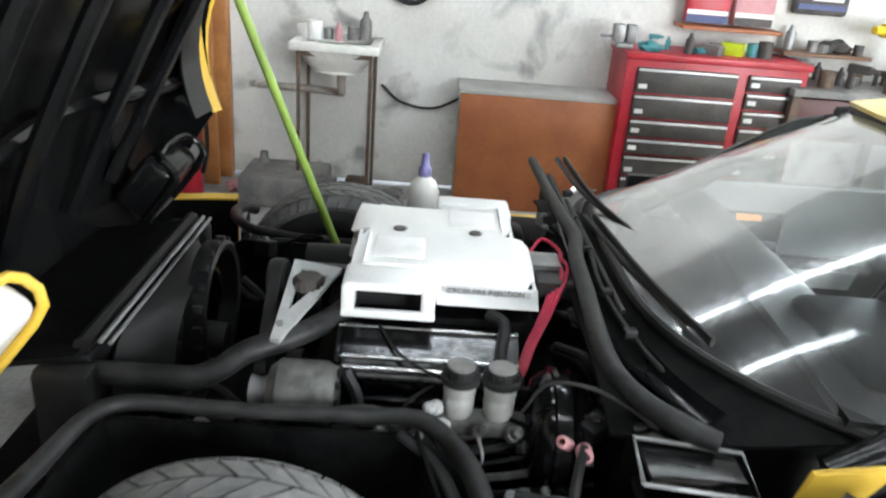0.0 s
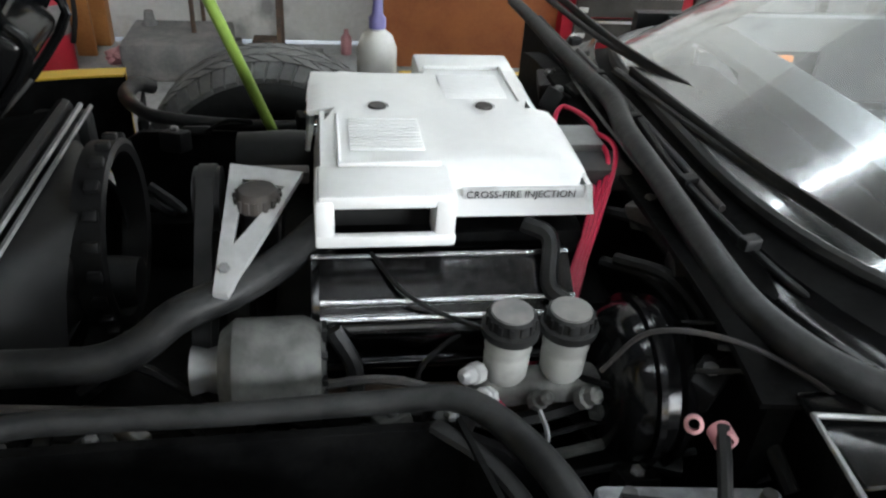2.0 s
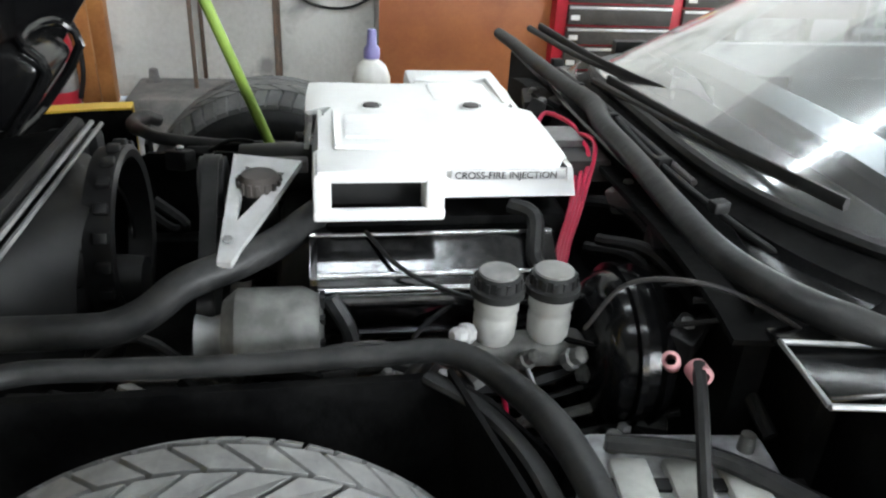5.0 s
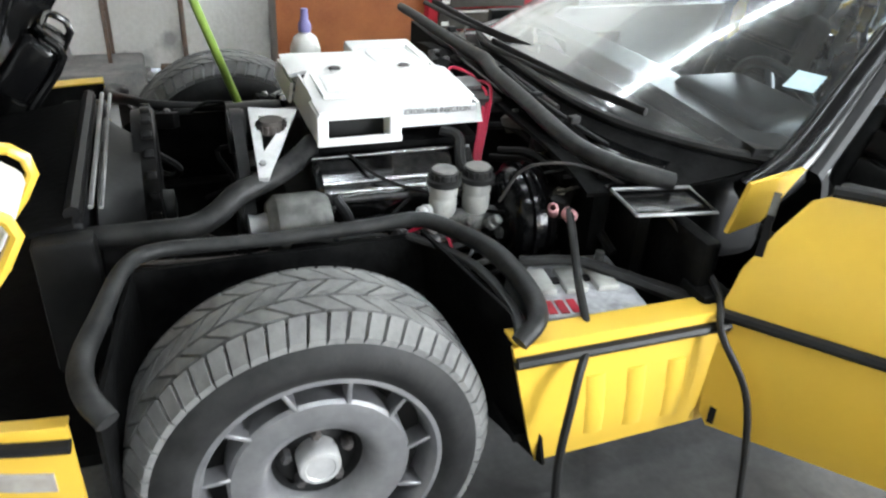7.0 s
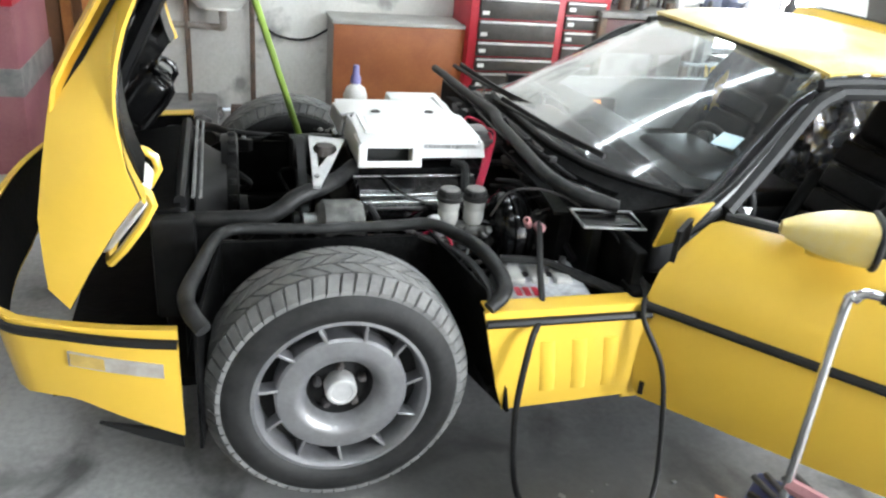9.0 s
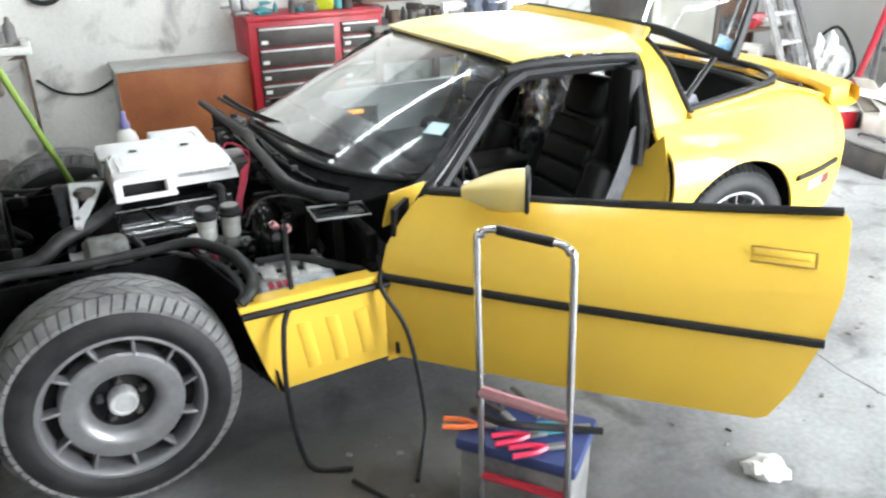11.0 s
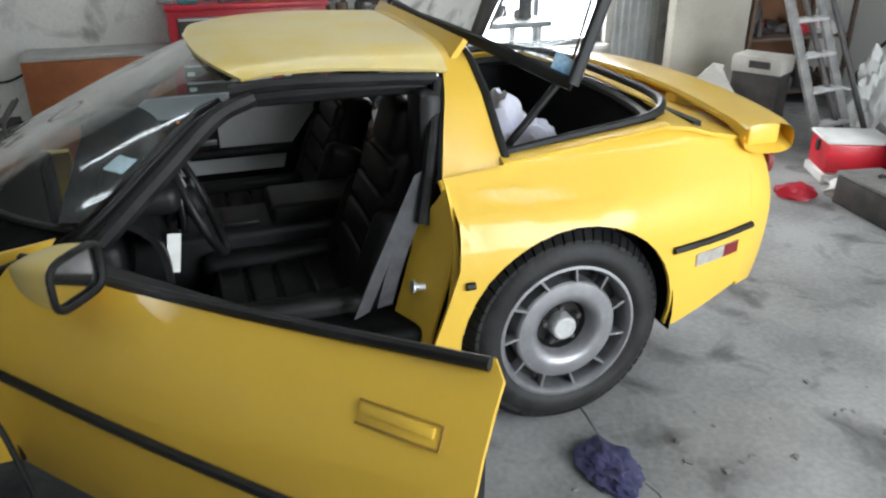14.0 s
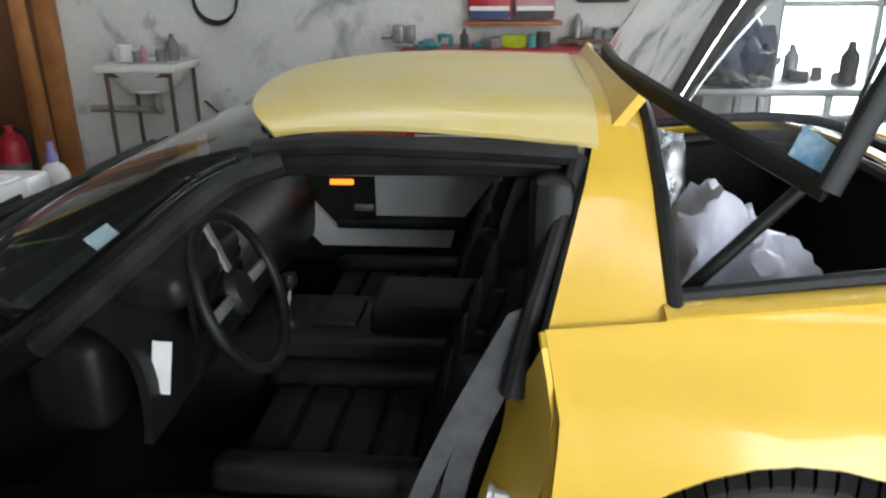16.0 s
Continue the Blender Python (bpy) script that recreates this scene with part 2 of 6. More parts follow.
def sweep(bm, points, radius, n=10, steps=6, flat=1.0, up=None, closed=False):
    """A round (or flattened) bar along a smooth line; radius may be a list, one for each given point."""
    line = spline(points, steps)
    if closed:
        line = line[:-1]
    rad = [radius] * len(line) if isinstance(radius, float) else np.interp(np.linspace(0, len(radius) - 1, len(line)), range(len(radius)), radius).tolist()
    side, rings = None, []
    for i, q in enumerate(line):
        if closed:
            d = (line[(i + 1) % len(line)] - line[i - 1]).normalized()
        else:
            d = (line[min(i + 1, len(line) - 1)] - line[max(i - 1, 0)]).normalized()
        if side is None:
            ref = Vector(up) if up else (Vector((0, 0, 1)) if abs(d.z) < 0.9 else Vector((1, 0, 0)))
            side = d.cross(ref).normalized()
        side = (side - d * side.dot(d)).normalized()
        top = side.cross(d)
        rings.append([bm.verts.new(q + rad[i] * (side * math.cos(2 * math.pi * k / n) + top * flat * math.sin(2 * math.pi * k / n))) for k in range(n)])
    for a, b in list(zip(rings, rings[1:])) + ([(rings[-1], rings[0])] if closed else []):
        for k in range(n):
            bm.faces.new((a[k], a[(k + 1) % n], b[(k + 1) % n], b[k]))
    if not closed:
        bm.faces.new(rings[0])
        bm.faces.new(rings[-1][::-1])
    return bm


def swept(points, radius, **k):
    return sweep(bmesh.new(), points, radius, **k)


def thicken(bm, t):
    bmesh.ops.recalc_face_normals(bm, faces=bm.faces)
    bmesh.ops.solidify(bm, geom=list(bm.faces), thickness=t)
    return bm


def sheet(fn, nu, nv, thick=0.0):
    """A curved sheet: fn(u, v) for u and v from 0 to 1."""
    bm = bmesh.new()
    g = [[bm.verts.new(fn(i / nu, j / nv)) for j in range(nv + 1)] for i in range(nu + 1)]
    for i in range(nu):
        for j in range(nv):
            bm.faces.new((g[i][j], g[i + 1][j], g[i + 1][j + 1], g[i][j + 1]))
    bmesh.ops.remove_doubles(bm, verts=bm.verts, dist=1e-5)
    return thicken(bm, thick) if thick else bm


def ears(outline):
    """Triangles that fill an outline, which may have hollows."""
    ids = list(range(len(outline)))
    cross = lambda o, a, b: (a[0] - o[0]) * (b[1] - o[1]) - (a[1] - o[1]) * (b[0] - o[0])
    if sum(a[0] * b[1] - a[1] * b[0] for a, b in zip(outline, outline[1:] + outline[:1])) < 0:
        ids.reverse()
    found = []
    while len(ids) > 3:
        for k in range(len(ids)):
            a, b, c = (outline[ids[(k + d) % len(ids)]] for d in (-1, 0, 1))
            if cross(a, b, c) <= 1e-12:
                continue
            rest = [outline[q] for q in ids if outline[q] not in (a, b, c)]
            if any(cross(a, b, q) >= 0 and cross(b, c, q) >= 0 and cross(c, a, q) >= 0 for q in rest):
                continue
            found.append((a, b, c))
            ids.pop(k)
            break
        else:
            ids.pop(0)
    return found + [tuple(outline[q] for q in ids)]


def cut(poly, k, at, keep):
    """What lies of a convex polygon on one side of a line."""
    out = []
    for p, q in zip(poly, poly[1:] + poly[:1]):
        a, b = (p[k] - at) * keep, (q[k] - at) * keep
        if a >= 0:
            out.append(p)
        if a * b < 0:
            t = a / (a - b)
            out.append((p[0] + (q[0] - p[0]) * t, p[1] + (q[1] - p[1]) * t))
    return out


def plate(outline, fn, step, thick):
    """A panel with the given outline in two axes, cut into small fields and bent by fn(a, b)."""
    where, flat, faces = {}, [], []
    for tri in ears(outline):
        cols = range(math.floor(min(p[0] for p in tri) / step), math.floor(max(p[0] for p in tri) / step) + 1)
        rows = range(math.floor(min(p[1] for p in tri) / step), math.floor(max(p[1] for p in tri) / step) + 1)
        for i in cols:
            band = cut(cut(list(tri), 0, i * step, 1), 0, (i + 1) * step, -1)
            for j in rows:
                cell = cut(cut(band, 1, j * step, 1), 1, (j + 1) * step, -1) if len(band) > 2 else []
                ids = []
                for p in cell:
                    key = (round(p[0] * 5000), round(p[1] * 5000))
                    if key not in where:
                        where[key] = len(flat)
                        flat.append(p)
                    if where[key] not in ids:
                        ids.append(where[key])
                if len(ids) > 2 and len(set(ids)) == len(ids):
                    faces.append(ids)
    faces = list({frozenset(f): f for f in faces}.values())
    count = {}
    for f in faces:
        for a, b in zip(f, f[1:] + f[:1]):
            count.setdefault(frozenset((a, b)), []).append((a, b))
    rim = [e[0] for e in count.values() if len(e) == 1]
    bm = bmesh.new()
    skin = [Vector(fn(a, b)) for a, b in flat]
    outer = [bm.verts.new(p) for p in skin]
    for f in faces:
        bm.faces.new([outer[i] for i in f])
    if thick:
        inner = []
        for (a, b), p in zip(flat, skin):
            n = (Vector(fn(a + 0.001, b)) - p).cross(Vector(fn(a, b + 0.001)) - p).normalized()
            inward = -n.z if abs(n.z) > 0.7 else (-n.y if p.y > 0.3 else n.y)
            inner.append(bm.verts.new(p + n * math.copysign(thick, inward)))
        for f in faces:
            bm.faces.new([inner[i] for i in reversed(f)])
        for i, j in rim:
            bm.faces.new((outer[i], outer[j], inner[j], inner[i]))
    return bm


def arc(cx, cz, r, a0, a1, n):
    return [(cx + r * math.cos(radians(a0 + (a1 - a0) * i / n)), cz + r * math.sin(radians(a0 + (a1 - a0) * i / n))) for i in range(n + 1)]


def mesh_text(name, words, size, material, parent, m, depth=0.0006):
    cu = bpy.data.curves.new(name, "FONT")
    cu.body, cu.size, cu.extrude = words, size, depth
    ob = new(name, cu)
    me = bpy.data.meshes.new_from_object(ob.evaluated_get(bpy.context.evaluated_depsgraph_get()))
    bpy.data.objects.remove(ob)
    me.materials.clear()
    me.materials.append(material)
    t = new(name, me)
    t.parent, t.matrix_local = parent, m
    return t


# ---- the workshop ----
def stained(name, base, stain, dark, scale, rough):
    """Old plaster or concrete: broad patches, dark blots and fine grain."""
    m = surface(name, base, stain, scale, rough, bump=0.35, fine=45.0)
    n, l = m.node_tree.nodes, m.node_tree.links
    p = n["Principled BSDF"]
    old = p.inputs["Base Color"].links[0].from_socket
    co, no, mr, mix = (n.new("ShaderNode" + k) for k in ("TexCoord", "TexNoise", "MapRange", "Mix"))
    no.inputs["Scale"].default_value, no.inputs["Detail"].default_value, no.inputs["Distortion"].default_value = scale * 2.3, 9, 0.6
    mr.inputs[1].default_value, mr.inputs[2].default_value = 0.56, 0.7
    mr.inputs[4].default_value = 0.75
    mix.data_type = "RGBA"
    mix.inputs[7].default_value = (*dark, 1)
    l.new(co.outputs["Object"], no.inputs["Vector"])
    l.new(no.outputs[0], mr.inputs[0])
    l.new(mr.outputs[0], mix.inputs[0])
    l.new(old, mix.inputs[6])
    l.new(mix.outputs[2], p.inputs["Base Color"])
    return m


PLASTER = stained("stained_plaster", (0.64, 0.63, 0.6), (0.5, 0.49, 0.46), (0.17, 0.165, 0.16), 1.4, 0.85)
CONCRETE = stained("worn_concrete", (0.35, 0.35, 0.345), (0.19, 0.19, 0.19), (0.035, 0.035, 0.035), 1.5, 0.6)
# old oil soaked into the floor beside the engine
n, l = CONCRETE.node_tree.nodes, CONCRETE.node_tree.links
p = n["Principled BSDF"]
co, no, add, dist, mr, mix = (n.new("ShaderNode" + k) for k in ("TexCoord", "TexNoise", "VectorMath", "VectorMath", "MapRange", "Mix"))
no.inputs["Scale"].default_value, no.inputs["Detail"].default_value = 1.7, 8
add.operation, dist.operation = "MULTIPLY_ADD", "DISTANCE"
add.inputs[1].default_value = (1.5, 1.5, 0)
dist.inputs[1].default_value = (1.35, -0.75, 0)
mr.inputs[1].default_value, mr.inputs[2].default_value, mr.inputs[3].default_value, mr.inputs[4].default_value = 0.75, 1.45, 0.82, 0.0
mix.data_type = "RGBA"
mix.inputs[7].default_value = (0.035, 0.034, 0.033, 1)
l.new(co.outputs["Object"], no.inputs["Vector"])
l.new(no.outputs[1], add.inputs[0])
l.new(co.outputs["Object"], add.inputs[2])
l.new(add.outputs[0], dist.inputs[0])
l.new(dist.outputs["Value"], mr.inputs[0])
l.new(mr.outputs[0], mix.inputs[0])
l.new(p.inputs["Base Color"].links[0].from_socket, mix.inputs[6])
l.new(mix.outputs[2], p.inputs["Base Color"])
LIMEWASH = surface("limewash", (0.8, 0.8, 0.78), (0.72, 0.72, 0.7), 1.5, 0.85, bump=0.2)

X0, X1, Y0, Y1, HIGH, FLOOR = -3.4, 7.2, -5.6, 2.95, 3.3, -0.02


def structure(name, bm, material, label, category):
    return tagged(link(name, bm, material, None, "", 0), label, category, kind="structure")


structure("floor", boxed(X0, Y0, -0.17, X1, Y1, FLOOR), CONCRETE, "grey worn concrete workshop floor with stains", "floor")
# roof out of view, coloured dark so chrome and windscreen reflect dark
structure("ceiling", boxed(X0, Y0, HIGH, X1, Y1, HIGH + 0.12), surface("dark_roof", (0.16, 0.155, 0.15), (0.09, 0.085, 0.08), 1.4, 0.85, bump=0.3), "dark workshop roof", "ceiling")
structure("wall_west", boxed(X0 - 0.2, Y0, 0, X0, Y1, HIGH), PLASTER, "stained plaster wall", "wall")
structure("wall_east", boxed(X1, Y0, 0, X1 + 0.2, Y1, HIGH), LIMEWASH, "bright whitewashed wall", "wall")
WX0, WX1, WZ0, WZ1 = 3.55, 4.75, 0.5, 2.4
bm = bmesh.new()
box(bm, X0, Y1, 0, WX0, Y1 + 0.2, HIGH)
box(bm, WX1, Y1, 0, X1, Y1 + 0.2, HIGH)
box(bm, WX0, Y1, 0, WX1, Y1 + 0.2, WZ0)
box(bm, WX0, Y1, WZ1, WX1, Y1 + 0.2, HIGH)
structure("wall_north", bm, PLASTER, "mottled grey plaster wall with damp stains", "wall")
bm = bmesh.new()
box(bm, X0, Y0 - 0.2, 0, 2.4, Y0, HIGH)
box(bm, 6.8, Y0 - 0.2, 0, X1, Y0, HIGH)
box(bm, 2.4, Y0 - 0.2, 2.95, 6.8, Y0, HIGH)
structure("wall_south", bm, LIMEWASH, "whitewashed wall with a wide gateway", "wall")
structure("ground", boxed(-60, -90, -0.4, 70, 90, -0.18), CONCRETE, "grey yard ground outside the workshop", "ground")
bd = link("backdrop", boxed(1.5, 4.6, -0.5, 7.0, 4.62, 4.0), glow("bright_sky_haze", (0.95, 0.98, 1.0), 7.0), None, "", 0)
tagged(bd, "bright white daylight haze outside the window", "backdrop", kind="structure")
win = thing("window_1", "bright workshop window with a steel frame", "window", kind="structure")
for x in (WX0 + 0.025, (WX0 + WX1) / 2, WX1 - 0.025):
    part("window_frame", boxed(x - 0.02, Y1 + 0.08, WZ0, x + 0.02, Y1 + 0.12, WZ1, bevel=0.004), STEEL, win)
for z in (WZ0 + 0.02, 1.2, WZ1 - 0.02):
    part("window_frame", boxed(WX0, Y1 + 0.085, z - 0.018, WX1, Y1 + 0.115, z + 0.018, bevel=0.004), STEEL, win)
part("window_sill", boxed(WX0 - 0.03, Y1 - 0.06, WZ0 - 0.04, WX1 + 0.03, Y1 + 0.08, WZ0, bevel=0.006), PORCELAIN, win)

# fluorescent fittings; the pair at y -0.5 is added to brighten the engine
for x, y in [(-1.6 + 1.28 * k, r) for r in (0.9, -2.2) for k in range(1, 7)] + [(-1.2, -0.5), (0.1, -0.5)]:
    f = thing("ceiling_light", "long white fluorescent tube fitting under the ceiling", "ceiling light", "ceiling lights", m=pose(x, y, HIGH))
    part("housing", boxed(-0.62, -0.06, -0.06, 0.62, 0.06, 0, bevel=0.008), WHITE, f)
    for s in (-0.035, 0.035):
        part("tube", lathed([(0, -0.6), (0.018, -0.6), (0.018, 0.6), (0, 0.6)], pose(0, s, -0.085, 0, 90, 0), 12), TUBE, f, "glowing fluorescent tube")

# ---- the car ----
# x runs from the nose to the tail, the front axle at 0 and the rear axle at 2.443
car = thing("sports_car", "yellow sports coupe with raised hood, open door and hatch", "car")


def half(x, z):
    """Half the body's width."""
    w = 0.9
    if x > 2.55:
        w -= 0.10 * ((x - 2.55) / 0.6) ** 2
    if x > 1.9:
        w += 0.022 * math.exp(-(((x - 2.45) / 0.3) ** 2)) * math.exp(-(((z - 0.7) / 0.1) ** 2)) - 0.012 * math.exp(-(((z - 0.83) / 0.035) ** 2))
    if x < -0.3:
        w -= 0.12 * ((-0.3 - x) / 0.5) ** 2
    if z > 0.6:
        w -= 0.14 * ((z - 0.6) / 0.3) ** 2
    if z < 0.54:
        w -= 0.05 * ((0.54 - z) / 0.35) ** 2
    return w


def side(s):
    return lambda x, z: (x, s * half(x, z), z)


def strip(points, s, out=0.004):
    """A raised rub strip along the body side."""
    return swept([(x, s * (half(x, z) + out), z) for x, z in points], 0.0125, n=8, steps=4, flat=1.0)


LOW = 0.58  # the split line of the body
for s in (-1, 1):
    # lower front wing behind the wheel
    wing = plate([(0.352, LOW), (0.86, LOW), (0.885, 0.255), (0.455, 0.235)] + [(0.42, 0.33), (0.38, 0.47)], side(s), 0.08, 0.012)
    wing = part("lower_wing", wing, YELLOW, car, "yellow painted wing panel with three moulded vent ribs")
    part("rub_strip", strip([(0.36, 0.548), (0.6, 0.548), (0.86, 0.548)], s), BLACK, car)
    for k in range(3):
        x = 0.56 + 0.095 * k
        rib = plate([(x - 0.045, 0.48), (x + 0.012, 0.48), (x + 0.05, 0.3), (x - 0.012, 0.3)], lambda a, b: (a, s * (half(a, b) - 0.006 + 0.011 * (1 - min(1, abs((a - x + (b - 0.39) * 0.19) / 0.03)) ** 3)), b), 0.012, 0.004)
        part("vent", rib, YELLOW, wing, "moulded yellow vent rib")
    part("flange", plate([(0.36, -0.06), (0.86, -0.06), (0.86, 0), (0.36, 0)], lambda a, b: (a, s * (half(a, LOW) + b - 0.002), LOW + 0.002), 0.1, 0.006), YELLOW, car)
    # rear quarter
    out = [(2.045, 0.868), (2.25, 0.885), (2.5, 0.915), (2.78, 0.94), (3.0, 0.9), (3.15, 0.862), (3.17, 0.6), (3.15, 0.36), (2.86, 0.265)]
    out += arc(2.443, 0.335, 0.375, -8, 192, 20) + [(2.06, 0.235), (1.955, 0.245), (1.99, 0.4), (2.06, 0.62), (2.07, 0.75)]
    quarter = part("quarter_panel", plate(out, side(s), 0.07, 0.012), YELLOW, car, "glossy yellow rear quarter with flared arch")
    part("arch_lining", sheet(lambda u, v: (2.443 + 0.385 * math.cos(radians(-10 + 205 * u)), s * (0.875 - 0.3 * v), 0.335 + 0.385 * math.sin(radians(-10 + 205 * u))), 24, 3), BAY, quarter)
    part("arch_back", lathed([(0, 0), (0.39, 0)], pose(2.443, s * 0.58, 0.335, 90, 0, 0), 32), BAY, quarter)
    part("rub_strip", strip([(2.078, 0.572), (2.105, 0.572)], s), BLACK, car)
    part("rub_strip", strip([(2.79, 0.572), (2.98, 0.576), (3.16, 0.58)], s), BLACK, car)
    ml = part("side_marker", plate([(2.9, 0.49), (3.1, 0.495), (3.1, 0.54), (2.9, 0.535)], lambda x, z: (x, s * (half(x, z) + 0.004), z), 0.06, 0.012), LENS, quarter, "clear side marker with a red end")
    part("red_lens", plate([(3.03, 0.494), (3.1, 0.496), (3.1, 0.539), (3.03, 0.538)], lambda x, z: (x, s * (half(x, z) + 0.006), z), 0.06, 0.012), REDLENS, ml)
    # rocker below the door
    part("rocker", sheet(lambda u, v: (0.86 + 1.12 * u, s * (0.835 - 0.06 * abs(v - 0.45) ** 1.5), 0.2 + 0.12 * v), 12, 6, 0.01), YELLOW, car)
    part("sill", boxed(0.92, min(s * 0.64, s * 0.82), 0.2, 1.98, max(s * 0.64, s * 0.82), 0.405, bevel=0.025, seg=3), BAY, car, "black door sill cover")
    # yellow door jamb at the back of the opening
    part("jamb", sheet(lambda u, v: (float(np.interp(0.27 + (0.42 + 0.17 * u) * v, (0.25, 0.4, 0.62, 0.75, 0.87), (1.965, 1.998, 2.06, 2.068, 2.045))) - 0.07 * (1 - u), s * (0.68 + (0.17 - 0.05 * max(0, v - 0.6)) * u), 0.27 + (0.42 + 0.17 * u) * v), 6, 10, 0.01), YELLOW, car, "yellow door jamb")
    part("jamb_ridge", swept([(2.0, s * 0.83, 0.28), (2.035, s * 0.865, 0.45), (2.06, s * 0.86, 0.62), (2.065, s * 0.825, 0.74), (2.045, s * 0.775, 0.86)], 0.011, n=8), YELLOW, car)
    part("latch_striker", lathed([(0, 0), (0.012, 0), (0.012, 0.035), (0.02, 0.04), (0.02, 0.048), (0, 0.048)], pose(2.0, s * 0.77, 0.52, 0, -80, 0), 12), BRIGHT, car)

# rear fascia and deck
def tail(u, v):
    a = (u - 0.5) * 2
    z = 0.34 + 0.52 * v
    w = half(3.15, z)
    x = 3.15 + 0.21 * (1 - abs(a) ** 5) ** 0.5 * (0.8 + 0.2 * math.sin(math.pi * min(1, v * 1.1)))
    return (x, w * math.copysign(abs(a) ** 0.75, a), z)


part("rear_fascia", sheet(tail, 36, 10, 0.01), YELLOW, car, "yellow rear bumper skin")
for y in (-0.56, -0.32, 0.32, 0.56):
    part("tail_lamp", lathed([(0, 0.012), (0.05, 0.01), (0.062, 0), (0.062, -0.02), (0, -0.02)], pose(3.405 - 0.03 * (abs(y) > 0.5), y, 0.72, 0, 90, 0), 24), REDLENS, car, "round red tail lamp")
deck = [(2.8, -0.735), (3.0, -0.735), (3.16, -0.7), (3.36, -0.55), (3.4, -0.3), (3.4, 0.3), (3.36, 0.55), (3.16, 0.7), (3.0, 0.735), (2.8, 0.735), (2.82, 0.66), (2.9, 0.6), (2.95, 0.45), (2.97, 0), (2.95, -0.45), (2.9, -0.6), (2.82, -0.66)]
part("rear_deck", plate(deck, lambda x, y: (x, y, 0.965 - 0.27 * max(0, x - 2.82) - 0.025 * (abs(y) / 0.73) ** 3 + 0.01 * (x > 2.82)), 0.1, 0.012), YELLOW, car)
for s in (-1, 1):
    part("hatch_ledge", sheet(lambda u, v: (2.24 + 0.58 * u, s * (0.775 - 0.03 * u - 0.075 * v), 0.888 + 0.055 * u + 0.01 * math.sin(math.pi * v)), 10, 4, 0.01), YELLOW, car)
part("hatch_seal", swept([(2.24, -0.71, 0.895), (2.5, -0.695, 0.925), (2.75, -0.675, 0.95), (2.88, -0.6, 0.962), (2.95, -0.42, 0.968), (2.965, 0, 0.97), (2.95, 0.42, 0.968), (2.88, 0.6, 0.962), (2.75, 0.675, 0.95), (2.5, 0.695, 0.925), (2.24, 0.71, 0.895)], 0.016, n=8), RUBBER, car, "black rubber hatch seal")
well = part("cargo_floor", boxed(2.1, -0.69, 0.5, 2.97, 0.69, 0.52), CLOTH, car, "black carpeted luggage floor")
part("cargo_back", boxed(2.95, -0.69, 0.5, 2.98, 0.69, 0.93), CLOTH, car)
for s in (-1, 1):
    part("cargo_side", boxed(2.1, min(s * 0.69, s * 0.71), 0.5, 2.97, max(s * 0.69, s * 0.71), 0.89), CLOTH, car)
part("cargo_rail", swept([(2.4, -0.64, 0.86), (2.8, -0.62, 0.9), (2.92, -0.3, 0.91), (2.92, 0.3, 0.91), (2.8, 0.62, 0.9), (2.4, 0.64, 0.86)], 0.02, n=8), BLACK, car)

# rear wing: a hollow-backed spoiler on two feet
def spoiler(u, v):
    a = (u - 0.5) * 2
    x0 = 3.1 + 0.06 * (1 - a * a)
    tip = 1 - 0.12 * abs(a) ** 8
    c, q = math.cos(2 * math.pi * v), math.sin(2 * math.pi * v)
    return (x0 + 0.13 + 0.12 * math.copysign(abs(c) ** 0.8, c) * tip, 0.735 * a, 0.915 - 0.03 * abs(a) ** 2 - 0.22 * max(0, abs(a) - 0.88) + 0.024 * math.copysign(abs(q) ** 0.6, q) * (1 + 1.2 * max(0, abs(a) - 0.86) / 0.14) - 0.01 * c)


sp = part("spoiler", sheet(spoiler, 40, 16), YELLOW, car, "yellow raised rear spoiler")
for y in (-0.68, -0.25, 0.25, 0.68):
    part("foot", boxed(3.16, y - 0.035, 0.83, 3.29, y + 0.035, 0.91, bevel=0.012), YELLOW, sp)

# roof, hoop and pillars
def roof(u, v):
    y = (v - 0.5) * 2
    f = abs(y)
    x = (1.405 + 0.08 * y * y + 0.05 * f ** 8) * (1 - u) + 2.138 * u
    z = 1.155 + 0.05 * math.sin(math.pi * min(1, 0.25 + 0.62 * u)) - 0.02 * f ** 2 - 0.05 * f ** 9 * (0.45 + 0.55 * u) - 0.012 * (1 - u) ** 6 + 0.022 * u ** 3
    return (x, y * (0.53 + 0.03 * u), z)


part("roof_panel", sheet(roof, 22, 28, 0.012), DUSTY, car, "dusty yellow lift-off roof panel")


def hoop(u, v):
    """From the left belt line over the top to the right one; v runs to the rear."""
    a = (u - 0.5) * 2
    f = abs(a)
    if f < 0.55:
        k = f / 0.55
        y, z = 0.52 * k, 1.2 - 0.025 * k ** 2 - 0.035 * k ** 8
    else:
        k = (f - 0.55) / 0.45
        y, z = 0.52 + 0.045 * min(1, k * 4) + 0.205 * k ** 1.1, 1.14 - 0.285 * k
    low = max(0, (f - 0.55) / 0.45)
    front = 2.135 - 0.085 * low
    back = 2.235 + 0.025 * low
    return (front + (back - front) * v, math.copysign(y, a) if a else 0, z - 0.015 * v * (1 - low) + 0.005 * math.sin(math.pi * v))


